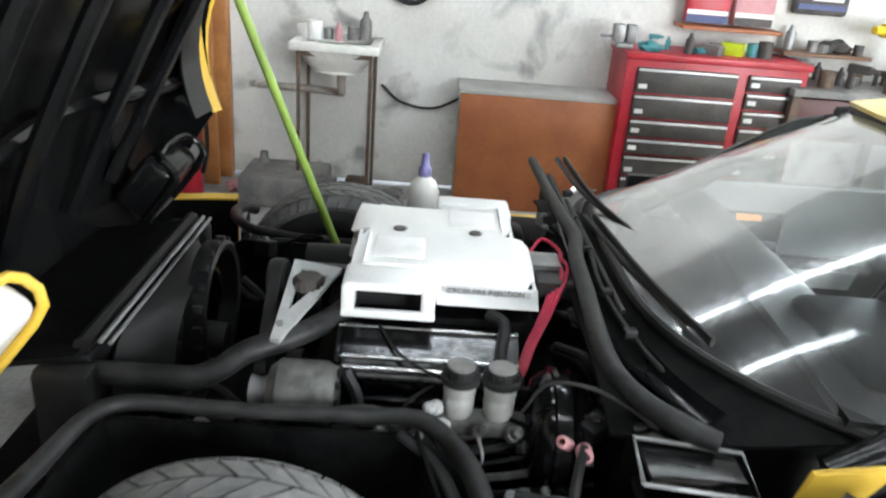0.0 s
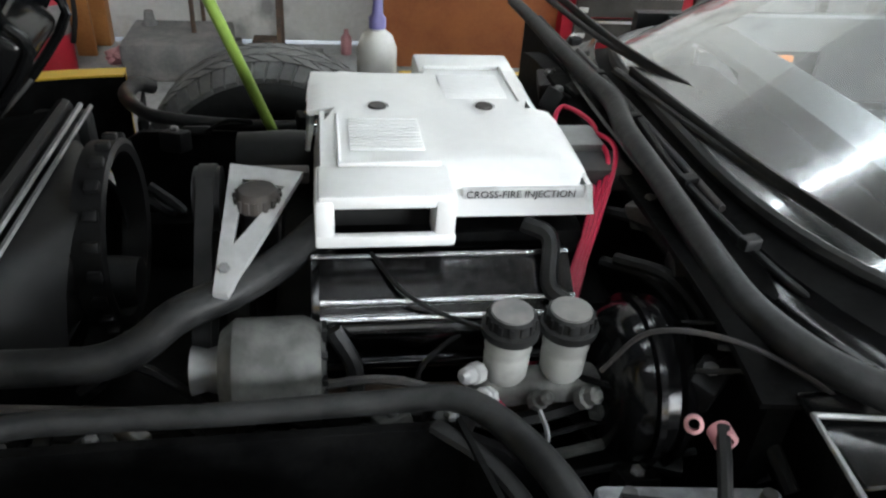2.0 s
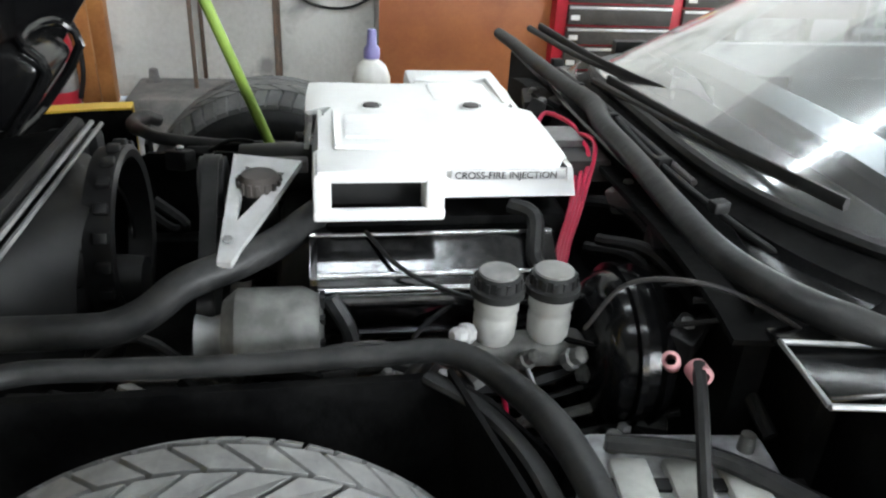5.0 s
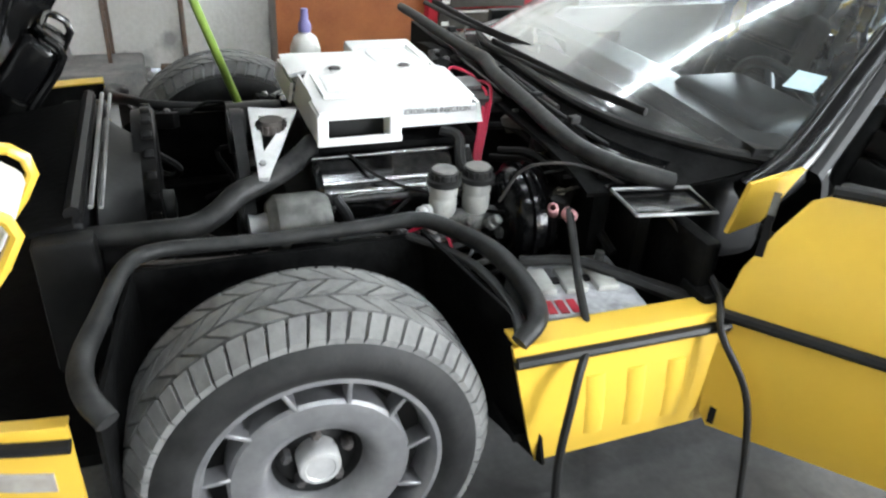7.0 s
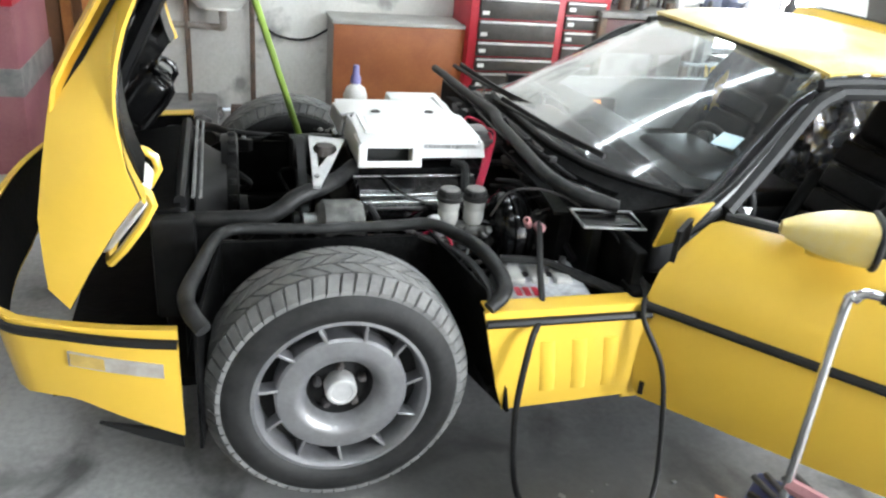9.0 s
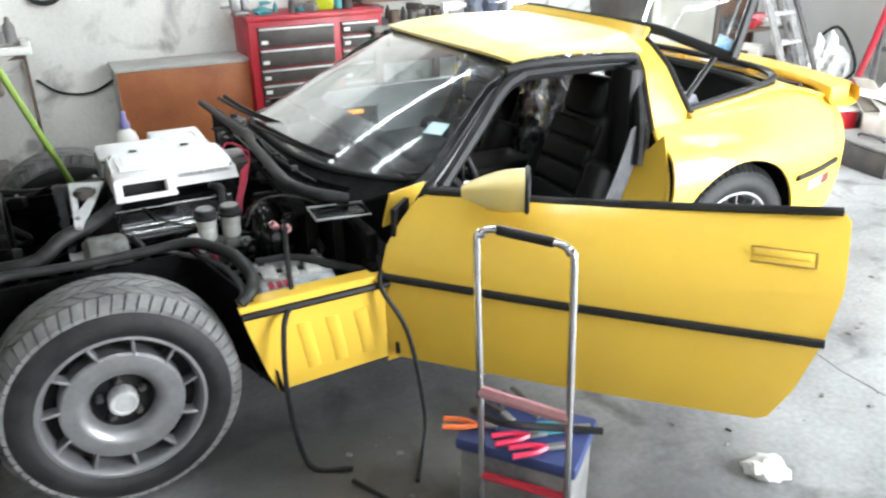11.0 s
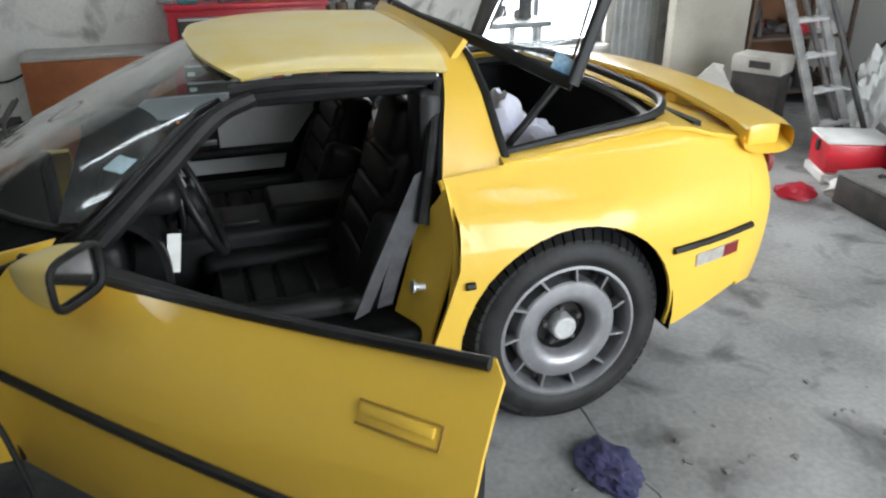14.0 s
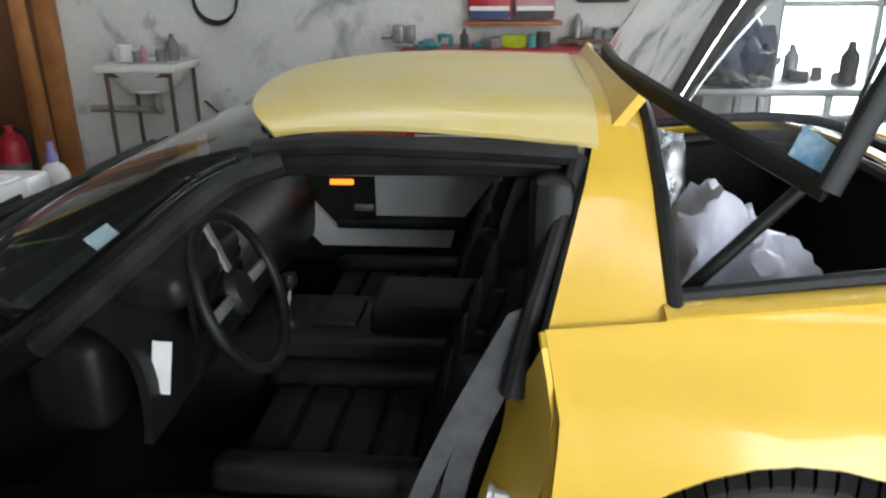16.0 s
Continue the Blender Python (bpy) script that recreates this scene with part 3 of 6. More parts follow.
part("roof_hoop", sheet(hoop, 60, 6, 0.014), YELLOW, car, "yellow roof hoop behind the seats")
part("hatch_seal", swept([hoop(k / 30, 1.02) for k in range(31)], 0.014, n=8, steps=2), RUBBER, car)
part("roof_seal", swept([(hoop(k / 30, 0)[0] - 0.004, hoop(k / 30, 0)[1] * 0.985, hoop(k / 30, 0)[2] - 0.012) for k in range(31)], 0.008, n=8, steps=2), RUBBER, car)
for s in (-1, 1):
    part("b_pillar_seal", swept([(2.105, s * 0.555, 1.1), (2.09, s * 0.59, 1.05), (2.06, s * 0.65, 0.95), (2.02, s * 0.72, 0.83), (1.995, s * 0.745, 0.72)], [0.018, 0.019, 0.02, 0.022, 0.022], n=10, flat=1.3), RUBBER, car, "thick black rubber pillar seal")
    part("roof_rail", swept([(1.5, s * 0.54, 1.105), (1.65, s * 0.555, 1.12), (1.9, s * 0.562, 1.115), (2.1, s * 0.562, 1.105)], 0.019, n=8), RUBBER, car, "black rubber roof rail")
    part("roof_rail", swept([(1.5, s * 0.51, 1.075), (1.9, s * 0.53, 1.085), (2.1, s * 0.53, 1.08)], 0.028, n=8), BLACK, car)
    part("a_pillar", swept([(1.0, s * 0.7, 0.72), (1.12, s * 0.69, 0.8), (1.3, s * 0.62, 0.95), (1.41, s * 0.575, 1.04), (1.475, s * 0.55, 1.078)], [0.05, 0.045, 0.038, 0.032, 0.018], n=10), GLOSSBLACK, car, "black windscreen pillar")
    part("pillar_seal", swept([(1.12, s * 0.735, 0.775), (1.3, s * 0.66, 0.925), (1.45, s * 0.59, 1.045), (1.56, s * 0.555, 1.085)], 0.026, n=8), RUBBER, car)


def screen(u, v):
    """The windscreen; u across, v upward."""
    y = (u - 0.5) * 2
    base = Vector((0.735 + 0.365 * abs(y) ** 3.6, 0.69 * y, 0.835 - 0.045 * y * y))
    top = Vector((1.435 + 0.09 * y * y, 0.525 * y, 1.165 - 0.045 * y * y))
    p = base.lerp(top, v)
    p.z += 0.014 * math.sin(math.pi * v)
    return p


part("windscreen", sheet(screen, 28, 16), SCREEN, car, "dusty raked windscreen").visible_shadow = False
part("screen_top_seal", swept([screen(0.06 + 0.055 * k, 1.0) for k in range(17)], 0.014, n=8, steps=2), RUBBER, car)
part("screen_base_seal", swept([screen(k / 16, 0.0) for k in range(17)], 0.013, n=8, steps=2), RUBBER, car)
part("sticker", sheet(lambda u, v: screen(0.025 + 0.035 * u, 0.33 + 0.09 * v) + Vector((-0.003, -0.003, 0.004)), 3, 3), surface("pale_blue_sticker", (0.45, 0.6, 0.66), None, 20, 0.6), car, "small pale blue sticker")


# hatch, swung up on its hinge behind the roof
HATCH = pose(2.2, 0, 1.175, 0, -62, 0) @ pose(-2.2, 0, -1.175)


def bubble(u, v):
    """The hatch glass when shut; u across, v to the rear."""
    a = (u - 0.5) * 2
    f = abs(a)
    front = Vector((2.235, 0, 0))
    if f < 0.6:
        k = f / 0.6
        y, z = 0.53 * k, 1.165 - 0.03 * k ** 2 - 0.03 * k ** 6
    else:
        k = (f - 0.6) / 0.4
        y, z = 0.53 + 0.195 * k ** 1.15, 1.105 - 0.21 * k
    p0 = Vector((2.235 + 0.02 * f, y, z))
    p1 = Vector((2.95 - 0.17 * f ** 6, (0.62 + 0.06 * f) * f, 0.965 - 0.02 * f ** 3))
    p = p0.lerp(p1, v)
    p.z += 0.05 * math.sin(math.pi * v) * (1 - f ** 4)
    p.y = math.copysign(p.y, a)
    return HATCH @ p


hatch = part("hatch_glass", sheet(bubble, 36, 16), GLASS, car, "large curved hatch glass, swung up")
hatch.visible_shadow = False
part("hatch_frame", swept([bubble(k / 40, 0.0) for k in range(41)], 0.013, n=8, steps=2, flat=1.6), BLACK, hatch, "black front band of the hatch")
for a in (0.0, 1.0):
    part("hatch_frame", swept([bubble(a, k / 12) for k in range(13)], 0.016, n=8, steps=2, flat=1.4), BLACK, hatch)
part("hatch_frame", swept([bubble(k / 30, 1.0) for k in range(31)], 0.02, n=8, steps=2), BLACK, hatch)
part("hatch_trim", sheet(lambda u, v: HATCH @ Vector((2.1 + 0.13 * v, -0.5 + 1.0 * u, 1.212 - 0.02 * v - 0.03 * (2 * u - 1) ** 4)), 20, 4, 0.02), YELLOW, hatch, "yellow trim along the top of the hatch")
part("warning_label", sheet(lambda u, v: Vector(bubble(0.012 + 0.05 * u, 0.02 + 0.09 * v)) + Vector((0.006, -0.012, 0.0)), 3, 3), surface("blue_label", (0.12, 0.3, 0.5), (0.4, 0.55, 0.65), 30, 0.4), hatch, "blue and white label on the glass corner")
for s in (-1, 1):
    lift = part("lift_strut", swept([(2.3, s * 0.62, 0.87), (2.52, s * 0.62, 1.12)], 0.013, n=10, steps=1), BLACK, car, "black gas strut")
    part("rod", swept([(2.52, s * 0.62, 1.12), bubble(0.5 + s * 0.47, 0.5)], 0.005, n=8, steps=1), CHROME, lift)


# ---- wheels ----
def tyre_mesh(r=0.35, w=0.255, rim=0.222):
    h = w / 2
    prof = [(rim, -h * 0.8), (rim + 0.015, -h * 0.93), (rim + 0.05, -h), (r - 0.06, -h * 0.97), (r - 0.036, -h * 0.88), (r - 0.018, -h * 0.62), (r - 0.012, -h * 0.2), (r - 0.012, h * 0.2), (r - 0.018, h * 0.62), (r - 0.036, h * 0.88), (r - 0.06, h * 0.97), (r - 0.075, h * 1.0), (rim + 0.04, h * 1.01), (rim + 0.03, h * 0.985), (rim + 0.015, h * 0.93), (rim, h * 0.8)]
    return lathed(prof, None, 64)


def tread_mesh(r=0.35, w=0.255):
    """Raised blocks in slanting rows round the tyre, with a lighter worn face."""
    bm = bmesh.new()
    rows = [(-0.5, -0.335, 60, 0.014), (-0.3, -0.13, 40, -0.06), (-0.1, 0.1, 40, 0.07), (0.13, 0.3, 40, -0.06), (0.335, 0.5, 60, 0.014)]
    for k, (a, b, n, slant) in enumerate(rows):
        for i in range(n):
            t0 = 2 * math.pi * (i + 0.37 * k) / n
            t1 = t0 + 2 * math.pi / n * (0.8 if n > 50 else 0.84)
            vs = []
            for lift in (0.0, 1.0):
                for y, t in ((a, t0), (b, t0), (b, t1), (a, t1)):
                    q = t + slant * (1 if y == b else -1) + (0.02 if lift == 0 and t == t1 else 0)
                    rr = r - 0.011 + 0.015 * lift - 0.004 * (y / 0.33) ** 2 - 0.024 * (max(0, abs(y) - 0.33) / 0.17) ** 1.5
                    vs.append(bm.verts.new((rr * math.cos(q), rr * math.sin(q), y * w * 0.9)))
            bm.faces.new(vs[4:])
            for j in range(4):
                bm.faces.new((vs[j], vs[(j + 1) % 4], vs[4 + (j + 1) % 4], vs[4 + j]))
    return bm


def rim_mesh(n=11):
    """A dished alloy wheel: lip, ring of slots between thin fins, flat face and deep centre."""
    bm = bmesh.new()
    lathe(bm, [(0.226, 0.092), (0.238, 0.108), (0.236, 0.117), (0.226, 0.118), (0.219, 0.108), (0.214, 0.09), (0.21, 0.04)], None, 64)
    lathe(bm, [(0.174, 0.03), (0.174, 0.096), (0.168, 0.103), (0.13, 0.107), (0.115, 0.104), (0.103, 0.095), (0.094, 0.078), (0.088, 0.05), (0.08, 0.04)], None, 64)
    for i in range(n):
        box(bm, 0.168, -0.0045, 0.06, 0.222, 0.0045, 0.104, bevel=0.002, seg=1, m=pose(0, 0, 0, 0, 0, 360 * i / n + 8) @ pose(0.195, 0, 0) @ pose(0, 0, 0, 0, 0, 12) @ pose(-0.195, 0, 0))
    return bm


def build_wheel(parent, m, tread):
    w = new("wheel")
    w.empty_display_size = 0.1
    w.parent, w.matrix_local = parent, m
    tagged(w, "dusty alloy road wheel with a broad tyre")
    part("tyre", tyre_mesh(), TYRE, w, "black rubber tyre")
    part("tread", tread_mesh(), tread, w, "worn tread blocks", 0)
    part("rim", rim_mesh(), ALLOY, w, "grey slotted alloy rim")
    # well and bore are coloured black for the shade behind slots and dish
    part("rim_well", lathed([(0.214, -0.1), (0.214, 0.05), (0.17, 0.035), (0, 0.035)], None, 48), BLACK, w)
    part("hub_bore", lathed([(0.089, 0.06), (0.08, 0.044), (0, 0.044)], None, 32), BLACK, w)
    part("cap", lathed([(0.042, 0.044), (0.042, 0.084), (0.038, 0.091), (0.03, 0.092), (0.028, 0.09), (0, 0.09)], None, 32), BRIGHT, w, "grey round centre cap")
    for k in range(5):
        part("wheel_nut", lathed([(0.012, 0.046), (0.012, 0.066), (0.008, 0.072), (0, 0.072)], pose(0, 0, 0, 0, 0, 72 * k + 20) @ pose(0.063, 0, 0), 6), DARK, w)
    return w


# front treads pale grey; rear treads darker, for the shade inside their arches
for x, s in ((0, -1), (0, 1), (2.443, -1), (2.443, 1)):
    build_wheel(car, pose(x, s * 0.757, 0.33, 90 * (1 if s < 0 else -1), 0, 0) @ pose(0, 0, 0, 0, 0, 31 * x), TREAD if x == 0 else RUBBER)


# ---- raised hood ----
# shaped shut, then turned forward about its hinge at the nose
HINGE = Vector((-0.742, 0, 0.684))
RAISED = Matrix.Translation(HINGE) @ pose(0, 0, 0, 0, -52, 0) @ Matrix.Translation(-HINGE)
hood = new("hood")
hood.parent, hood.matrix_local = car, RAISED
tagged(hood, "yellow clamshell hood with black underside, propped open")
for s in (-1, 1):
    out = [(-0.735, 0.545), (-0.6, 0.572), (-0.48, 0.588), (-0.4, LOW + 0.012)] + arc(0.03, 0.35, 0.48, 150, 33, 14) + [(0.45, LOW + 0.005), (0.84, LOW + 0.005), (0.82, 0.7), (0.78, 0.8), (0.3, 0.895), (0.0, 0.89), (-0.3, 0.855), (-0.56, 0.72), (-0.71, 0.61)]
    part("wing_side", plate(out, lambda x, z: (x, s * half(x, z), z), 0.09, 0.005), YELLOW, hood, "yellow outer wing of the hood")
    part("arch_lip", sheet(lambda u, v: (0.03 + 0.482 * math.cos(radians(152 - 121 * u)), s * (half(0.03 + 0.482 * math.cos(radians(152 - 121 * u)), 0.7) - 0.002 - 0.07 * v), 0.35 + (0.482 + 0.02 * v) * math.sin(radians(152 - 121 * u))), 24, 4, 0.006), YELLOW, hood, "yellow flange round the wheel arch")
    part("inner_arch", sheet(lambda u, v: (0.03 + 0.485 * math.cos(radians(150 - 117 * u)), s * (0.8 - 0.16 * v), 0.35 + 0.49 * math.sin(radians(150 - 117 * u)) + 0.01 * v), 18, 4, 0.008), GLOSSBLACK, hood, "glossy black arch liner")
    # near pod all white, far pod gloss black
    pod = part("headlamp_pod", boxed(-0.67, min(s * 0.4, s * 0.64), 0.52, -0.47, max(s * 0.4, s * 0.64), 0.63, bevel=0.03, seg=3), WHITE if s < 0 else GLOSSBLACK, hood, "folded headlamp, white on the near side and black on the far")
    part("lamp_rim", sweep(bmesh.new(), [(-0.67, s * 0.41, 0.512), (-0.66, s * 0.65, 0.51), (-0.47, s * 0.66, 0.52), (-0.455, s * 0.64, 0.6), (-0.455, s * 0.42, 0.6), (-0.475, s * 0.4, 0.52), (-0.67, s * 0.41, 0.512)], 0.012, n=8, steps=3), YELLOW if s < 0 else GLOSSBLACK, pod, "rim of the headlamp")
    part("wing_liner", plate(out, lambda x, z: (x, s * (half(x, z) - 0.008), z - 0.003), 0.09, 0.008), GLOSSBLACK, hood, "glossy black inside of the wing")


def top(u, v):
    x = -0.76 + 1.54 * u
    y = (v - 0.5) * 2
    e = float(np.interp(x, (-0.76, -0.71, -0.56, -0.3, 0.0, 0.3, 0.78), (0.565, 0.605, 0.715, 0.85, 0.885, 0.89, 0.82)))
    return (x + (0.05 * (1 - y * y)) * (-1 if u < 0.5 else 0.2), y * half(x, 0.8) * 0.985, e + 0.03 * (1 - y * y))


part("hood_skin", sheet(top, 24, 20, 0.008), YELLOW, hood)
part("hood_liner", sheet(lambda u, v: Vector(top(0.002 + 0.996 * u, 0.004 + 0.992 * v)) - Vector((0, 0, 0.02)), 24, 16, 0.01), GLOSSBLACK, hood, "black moulded underside")
for y in (-0.5, -0.2, 0.2, 0.5):
    part("rib", swept([(-0.62, y * 0.85, 0.66), (-0.3, y, 0.74), (0.2, y * 1.02, 0.82), (0.66, y * 0.95, 0.8)], 0.032, n=8, flat=0.7), GLOSSBLACK, hood, "black moulded rib")
for x in (-0.35, 0.2, 0.6):
    part("rib", swept([(x, -0.68, 0.72 + 0.1 * (x > 0)), (x, 0, 0.79 + 0.05 * (x > 0)), (x, 0.68, 0.72 + 0.1 * (x > 0))], 0.03, n=8, flat=0.7), GLOSSBLACK, hood)

# nose: lower front fascia that stays on the car
def nose(u, v):
    a = (u - 0.5) * 2
    f = abs(a)
    z0 = 0.25 + 0.12 * min(1, (1 - f) / 0.25)
    z = z0 + (LOW - z0) * v
    if f > 0.62:
        k = (f - 0.62) / 0.38
        x = -0.78 + 0.385 * k
        y = half(x, z)
    else:
        k = f / 0.62
        x = -0.78 - 0.17 * (1 - k ** 2.4)
        y = half(-0.78, z) * k
    x += 0.05 * (1 - v) * (1 - f)
    return (x, math.copysign(y, a), z)


part("front_fascia", sheet(nose, 60, 8, 0.012), YELLOW, car, "yellow front bumper skin")
part("flange", sheet(lambda u, v: Vector(nose(u, 1.0)) * 1 - Vector((0, math.copysign(0.035 * v, u - 0.5) * min(1, abs(u - 0.5) * 8), -0.003 + 0.008 * v)), 40, 2, 0.006), YELLOW, car)
part("fascia_liner", sheet(lambda u, v: Vector(nose(u, 0.05 + 0.94 * v)) - Vector((-0.014 if abs(u - 0.5) < 0.3 else 0, math.copysign(0.016, u - 0.5) * min(1, abs(u - 0.5) * 6), 0)), 60, 6), BAY, car)
part("rub_strip", swept([Vector(nose(u / 40, 0.9)) + Vector((0, 0.004 * (1 if u > 20 else -1), 0)) for u in range(41)], 0.0125, n=8, steps=2), BLACK, car)
for s in (-1, 1):
    mk = part("side_marker", plate([(-0.64, 0.475), (-0.43, 0.45), (-0.43, 0.49), (-0.64, 0.515)], lambda x, z: (x, s * (half(x, z) + 0.004), z), 0.08, 0.012), LENS, car, "long clear side marker lamp")
    part("amber_lens", plate([(-0.635, 0.479), (-0.56, 0.47), (-0.56, 0.501), (-0.635, 0.511)], lambda x, z: (x, s * (half(x, z) + 0.006), z), 0.08, 0.012), AMBERLENS, mk)
    part("air_dam", plate([(-0.6, 0.27), (-0.402, 0.25), (-0.4, 0.18), (-0.42, 0.19)], lambda x, z: (x, s * (half(x, z) - 0.02), z), 0.1, 0.01), BLACK, car)

# ---- open driver's door ----
DOORLEN = 1.31
door = new("door")
door.parent, door.matrix_local = car, pose(0.81, -0.902, 0, 0, 0, -47.2)
tagged(door, "yellow door with black stripe, standing wide open")
dside = lambda u, z: (u, half(1.4, z) * -1 + 0.9 + 0.012 * (u / DOORLEN * 2 - 1) ** 2, z)
out = [(0.03, 0.55), (0.0, 0.6), (0.015, 0.68), (0.055, 0.76), (0.1, 0.825), (0.15, 0.848), (0.45, 0.855), (0.9, 0.878), (1.3, 0.905), (1.325, 0.88), (1.325, 0.72), (1.3, 0.58), (1.25, 0.4), (1.2, 0.29), (1.17, 0.275), (0.6, 0.265), (0.03, 0.262), (0.01, 0.3), (0.0, 0.45)]
part("door_skin", plate(out, dside, 0.07, 0.014), YELLOW, door, "glossy yellow outer skin")
part("rub_strip", swept([(0.005, dside(0, 0.575)[1] - 0.004, 0.575), (0.6, dside(0.6, 0.572)[1] - 0.004, 0.572), (1.3, dside(1.3, 0.568)[1] - 0.004, 0.568)], 0.0135, n=8, steps=4), BLACK, door, "black rub strip")
inner = [(0.03, 0.29), (1.16, 0.3), (1.27, 0.56), (1.27, 0.84), (0.14, 0.82), (0.03, 0.6)]
part("door_liner", plate(inner, lambda u, z: (u, 0.165, z), 0.1, 0.03), BLACK, door, "black inner door panel")
bm = bmesh.new()
box(bm, 1.2, 0.1, 0.3, 1.215, 0.17, 0.84)
box(bm, 0.05, 0.06, 0.3, 1.15, 0.15, 0.32)
box(bm, 0.03, 0.03, 0.28, 0.045, 0.15, 0.8)
part("door_shell", bm, BLACK, door)
part("window_sill", swept([(0.13, 0.105, 0.845), (0.5, 0.11, 0.856), (0.9, 0.12, 0.879), (1.3, 0.135, 0.905)], 0.013, n=8, flat=1.0), RUBBER, door, "black rubber window channel")
part("window_sill", boxed(0.14, 0.125, 0.77, 1.28, 0.185, 0.845, bevel=0.015), BLACK, door)
h = part("handle", boxed(-0.083, 0.0, -0.021, 0.083, 0.02, 0.021, bevel=0.004), YELLOW, door, "recessed yellow door handle")
h.matrix_local = pose(1.167, 0.0585, 0.787, -29, 0.5, 0)
# darker yellow bars paint the shade in the grooves round the handle
GROOVE_SHADE = surface("shaded_yellow_groove", (0.3, 0.17, 0.02), None, 9, 0.6)
for z, t in ((0.02, 0.0016), (-0.021, 0.0022)):
    part("groove", boxed(-0.083, -0.0015, z - t, 0.083, 0.01, z + t, bevel=0.001), GROOVE_SHADE, h)
part("groove", boxed(0.081, -0.0015, -0.021, 0.0845, 0.01, 0.02, bevel=0.001), GROOVE_SHADE, h)
part("pull", boxed(-0.078, -0.006, -0.004, 0.07, 0.006, 0.016, bevel=0.004), YELLOW, h)


def mirror_shell(u, v):
    """A wedge-shaped mirror housing, open to the rear."""
    t = 2 * math.pi * u
    r = math.sin(math.pi * 0.5 * min(1, 0.12 + 1.02 * v)) ** 0.8
    c, q = math.cos(t), math.sin(t)
    p = Vector((-0.19 + 0.19 * v, 0.045 * (1 - v) + 0.072 * r * math.copysign(abs(c) ** 0.5, c), 0.92 + 0.052 * r * math.copysign(abs(q) ** 0.5, q) - 0.025 * (1 - v)))
    return pose(0.465, 0.01, 0, 0, 0, 14) @ p


mir = part("door_mirror", sheet(mirror_shell, 28, 14), DUSTY, door, "yellow wedge-shaped door mirror")
part("bezel", swept([mirror_shell(k / 28, 1.0) for k in range(29)], 0.008, n=8, steps=1, closed=True), BLACK, mir)
bm = bmesh.new()
bm.faces.new([bm.verts.new(Vector(mirror_shell(k / 28, 0.96))) for k in range(28)])
part("mirror_glass", bm, MIRROR, mir, "mirror glass", 0)
part("stalk", boxed(0.33, 0.02, 0.83, 0.42, 0.09, 0.88, bevel=0.02), YELLOW, mir)
part("corner_filler", plate([(0.87, 0.7), (0.95, 0.72), (1.03, 0.83), (0.9, 0.81)], lambda x, z: (x, -0.8, z), 0.08, 0.012), YELLOW, car)

# ---- cabin ----
part("cabin_floor", boxed(0.78, -0.66, 0.16, 2.14, 0.66, 0.19), CLOTH, car, "black carpeted cabin floor")
part("rear_bulkhead", boxed(2.1, -0.66, 0.19, 2.13, 0.66, 0.62), CLOTH, car)
part("front_bulkhead", boxed(0.75, -0.66, 0.16, 0.78, 0.7, 0.74), CLOTH, car)
part("console", boxed(0.95, -0.15, 0.18, 2.05, 0.13, 0.52, bevel=0.03, seg=3), BLACK, car, "high black centre console")
part("armrest", boxed(1.62, -0.13, 0.5, 1.95, 0.11, 0.59, bevel=0.02, seg=3), CLOTH, car, "black padded console lid")
part("ashtray", boxed(1.45, -0.1, 0.51, 1.58, 0.06, 0.535, bevel=0.008), BLACK, car)
part("gear_lever", swept([(1.36, -0.02, 0.5), (1.38, -0.02, 0.6)], 0.01, n=8, steps=1), CHROME, car)
part("gear_knob", lathed([(0, 0), (0.02, 0.008), (0.024, 0.025), (0.018, 0.042), (0, 0.048)], pose(1.38, -0.02, 0.595), 16), BLACK, car)
dash = part("dashboard", sheet(lambda u, v: (1.02 + 0.3 * math.sin(math.pi * 0.5 * v) - 0.12 * max(0, v - 0.6), -0.66 + 1.32 * u, 0.82 - 0.05 * v - 0.3 * max(0, v - 0.35) ** 1.5 * 1.6 + 0.02 * math.sin(3 * u)), 20, 14, 0.02), BLACK, car, "black dashboard")
part("instrument_hood", boxed(1.1, -0.56, 0.76, 1.33, -0.2, 0.85, bevel=0.035, seg=3), BLACK, dash)
part("instrument_glass", boxed(1.318, -0.53, 0.69, 1.335, -0.23, 0.8, bevel=0.006), GLOSSBLACK, dash)
part("lower_dash", boxed(0.98, -0.62, 0.5, 1.16, 0.62, 0.72, bevel=0.04, seg=3), BLACK, dash)
wheelpose = pose(1.37, -0.345, 0.73, 0, 68, 0)
sw = part("steering_wheel", sweep(bmesh.new(), [Vector((0.188 * math.cos(2 * math.pi * k / 24), 0.188 * math.sin(2 * math.pi * k / 24), 0)) for k in range(25)], 0.015, n=10, steps=2, closed=True), BLACK, car, "black three-spoke steering wheel")
sw.matrix_local = wheelpose
for a in (0, 90, 180):
    part("spoke", boxed(0.03, -0.014, -0.012, 0.18, 0.014, -0.002, bevel=0.004, m=pose(0, 0, 0, 0, 0, a + 90)), STEEL, sw)
part("hub", lathed([(0, -0.03), (0.05, -0.03), (0.06, -0.01), (0.045, 0.01), (0, 0.014)], None, 24), BLACK, sw)
part("column", lathed([(0.04, -0.28), (0.036, -0.03), (0, -0.03)], None, 16), BLACK, sw)
part("stalk_lever", swept([(0, 0, -0.06), (0.02, -0.14, -0.07)], 0.006, n=6, steps=1), CHROME, sw)


def bolster(x0, y0, z0, x1, y1, z1, r):
    return boxed(x0, y0, z0, x1, y1, z1, bevel=r, seg=4)


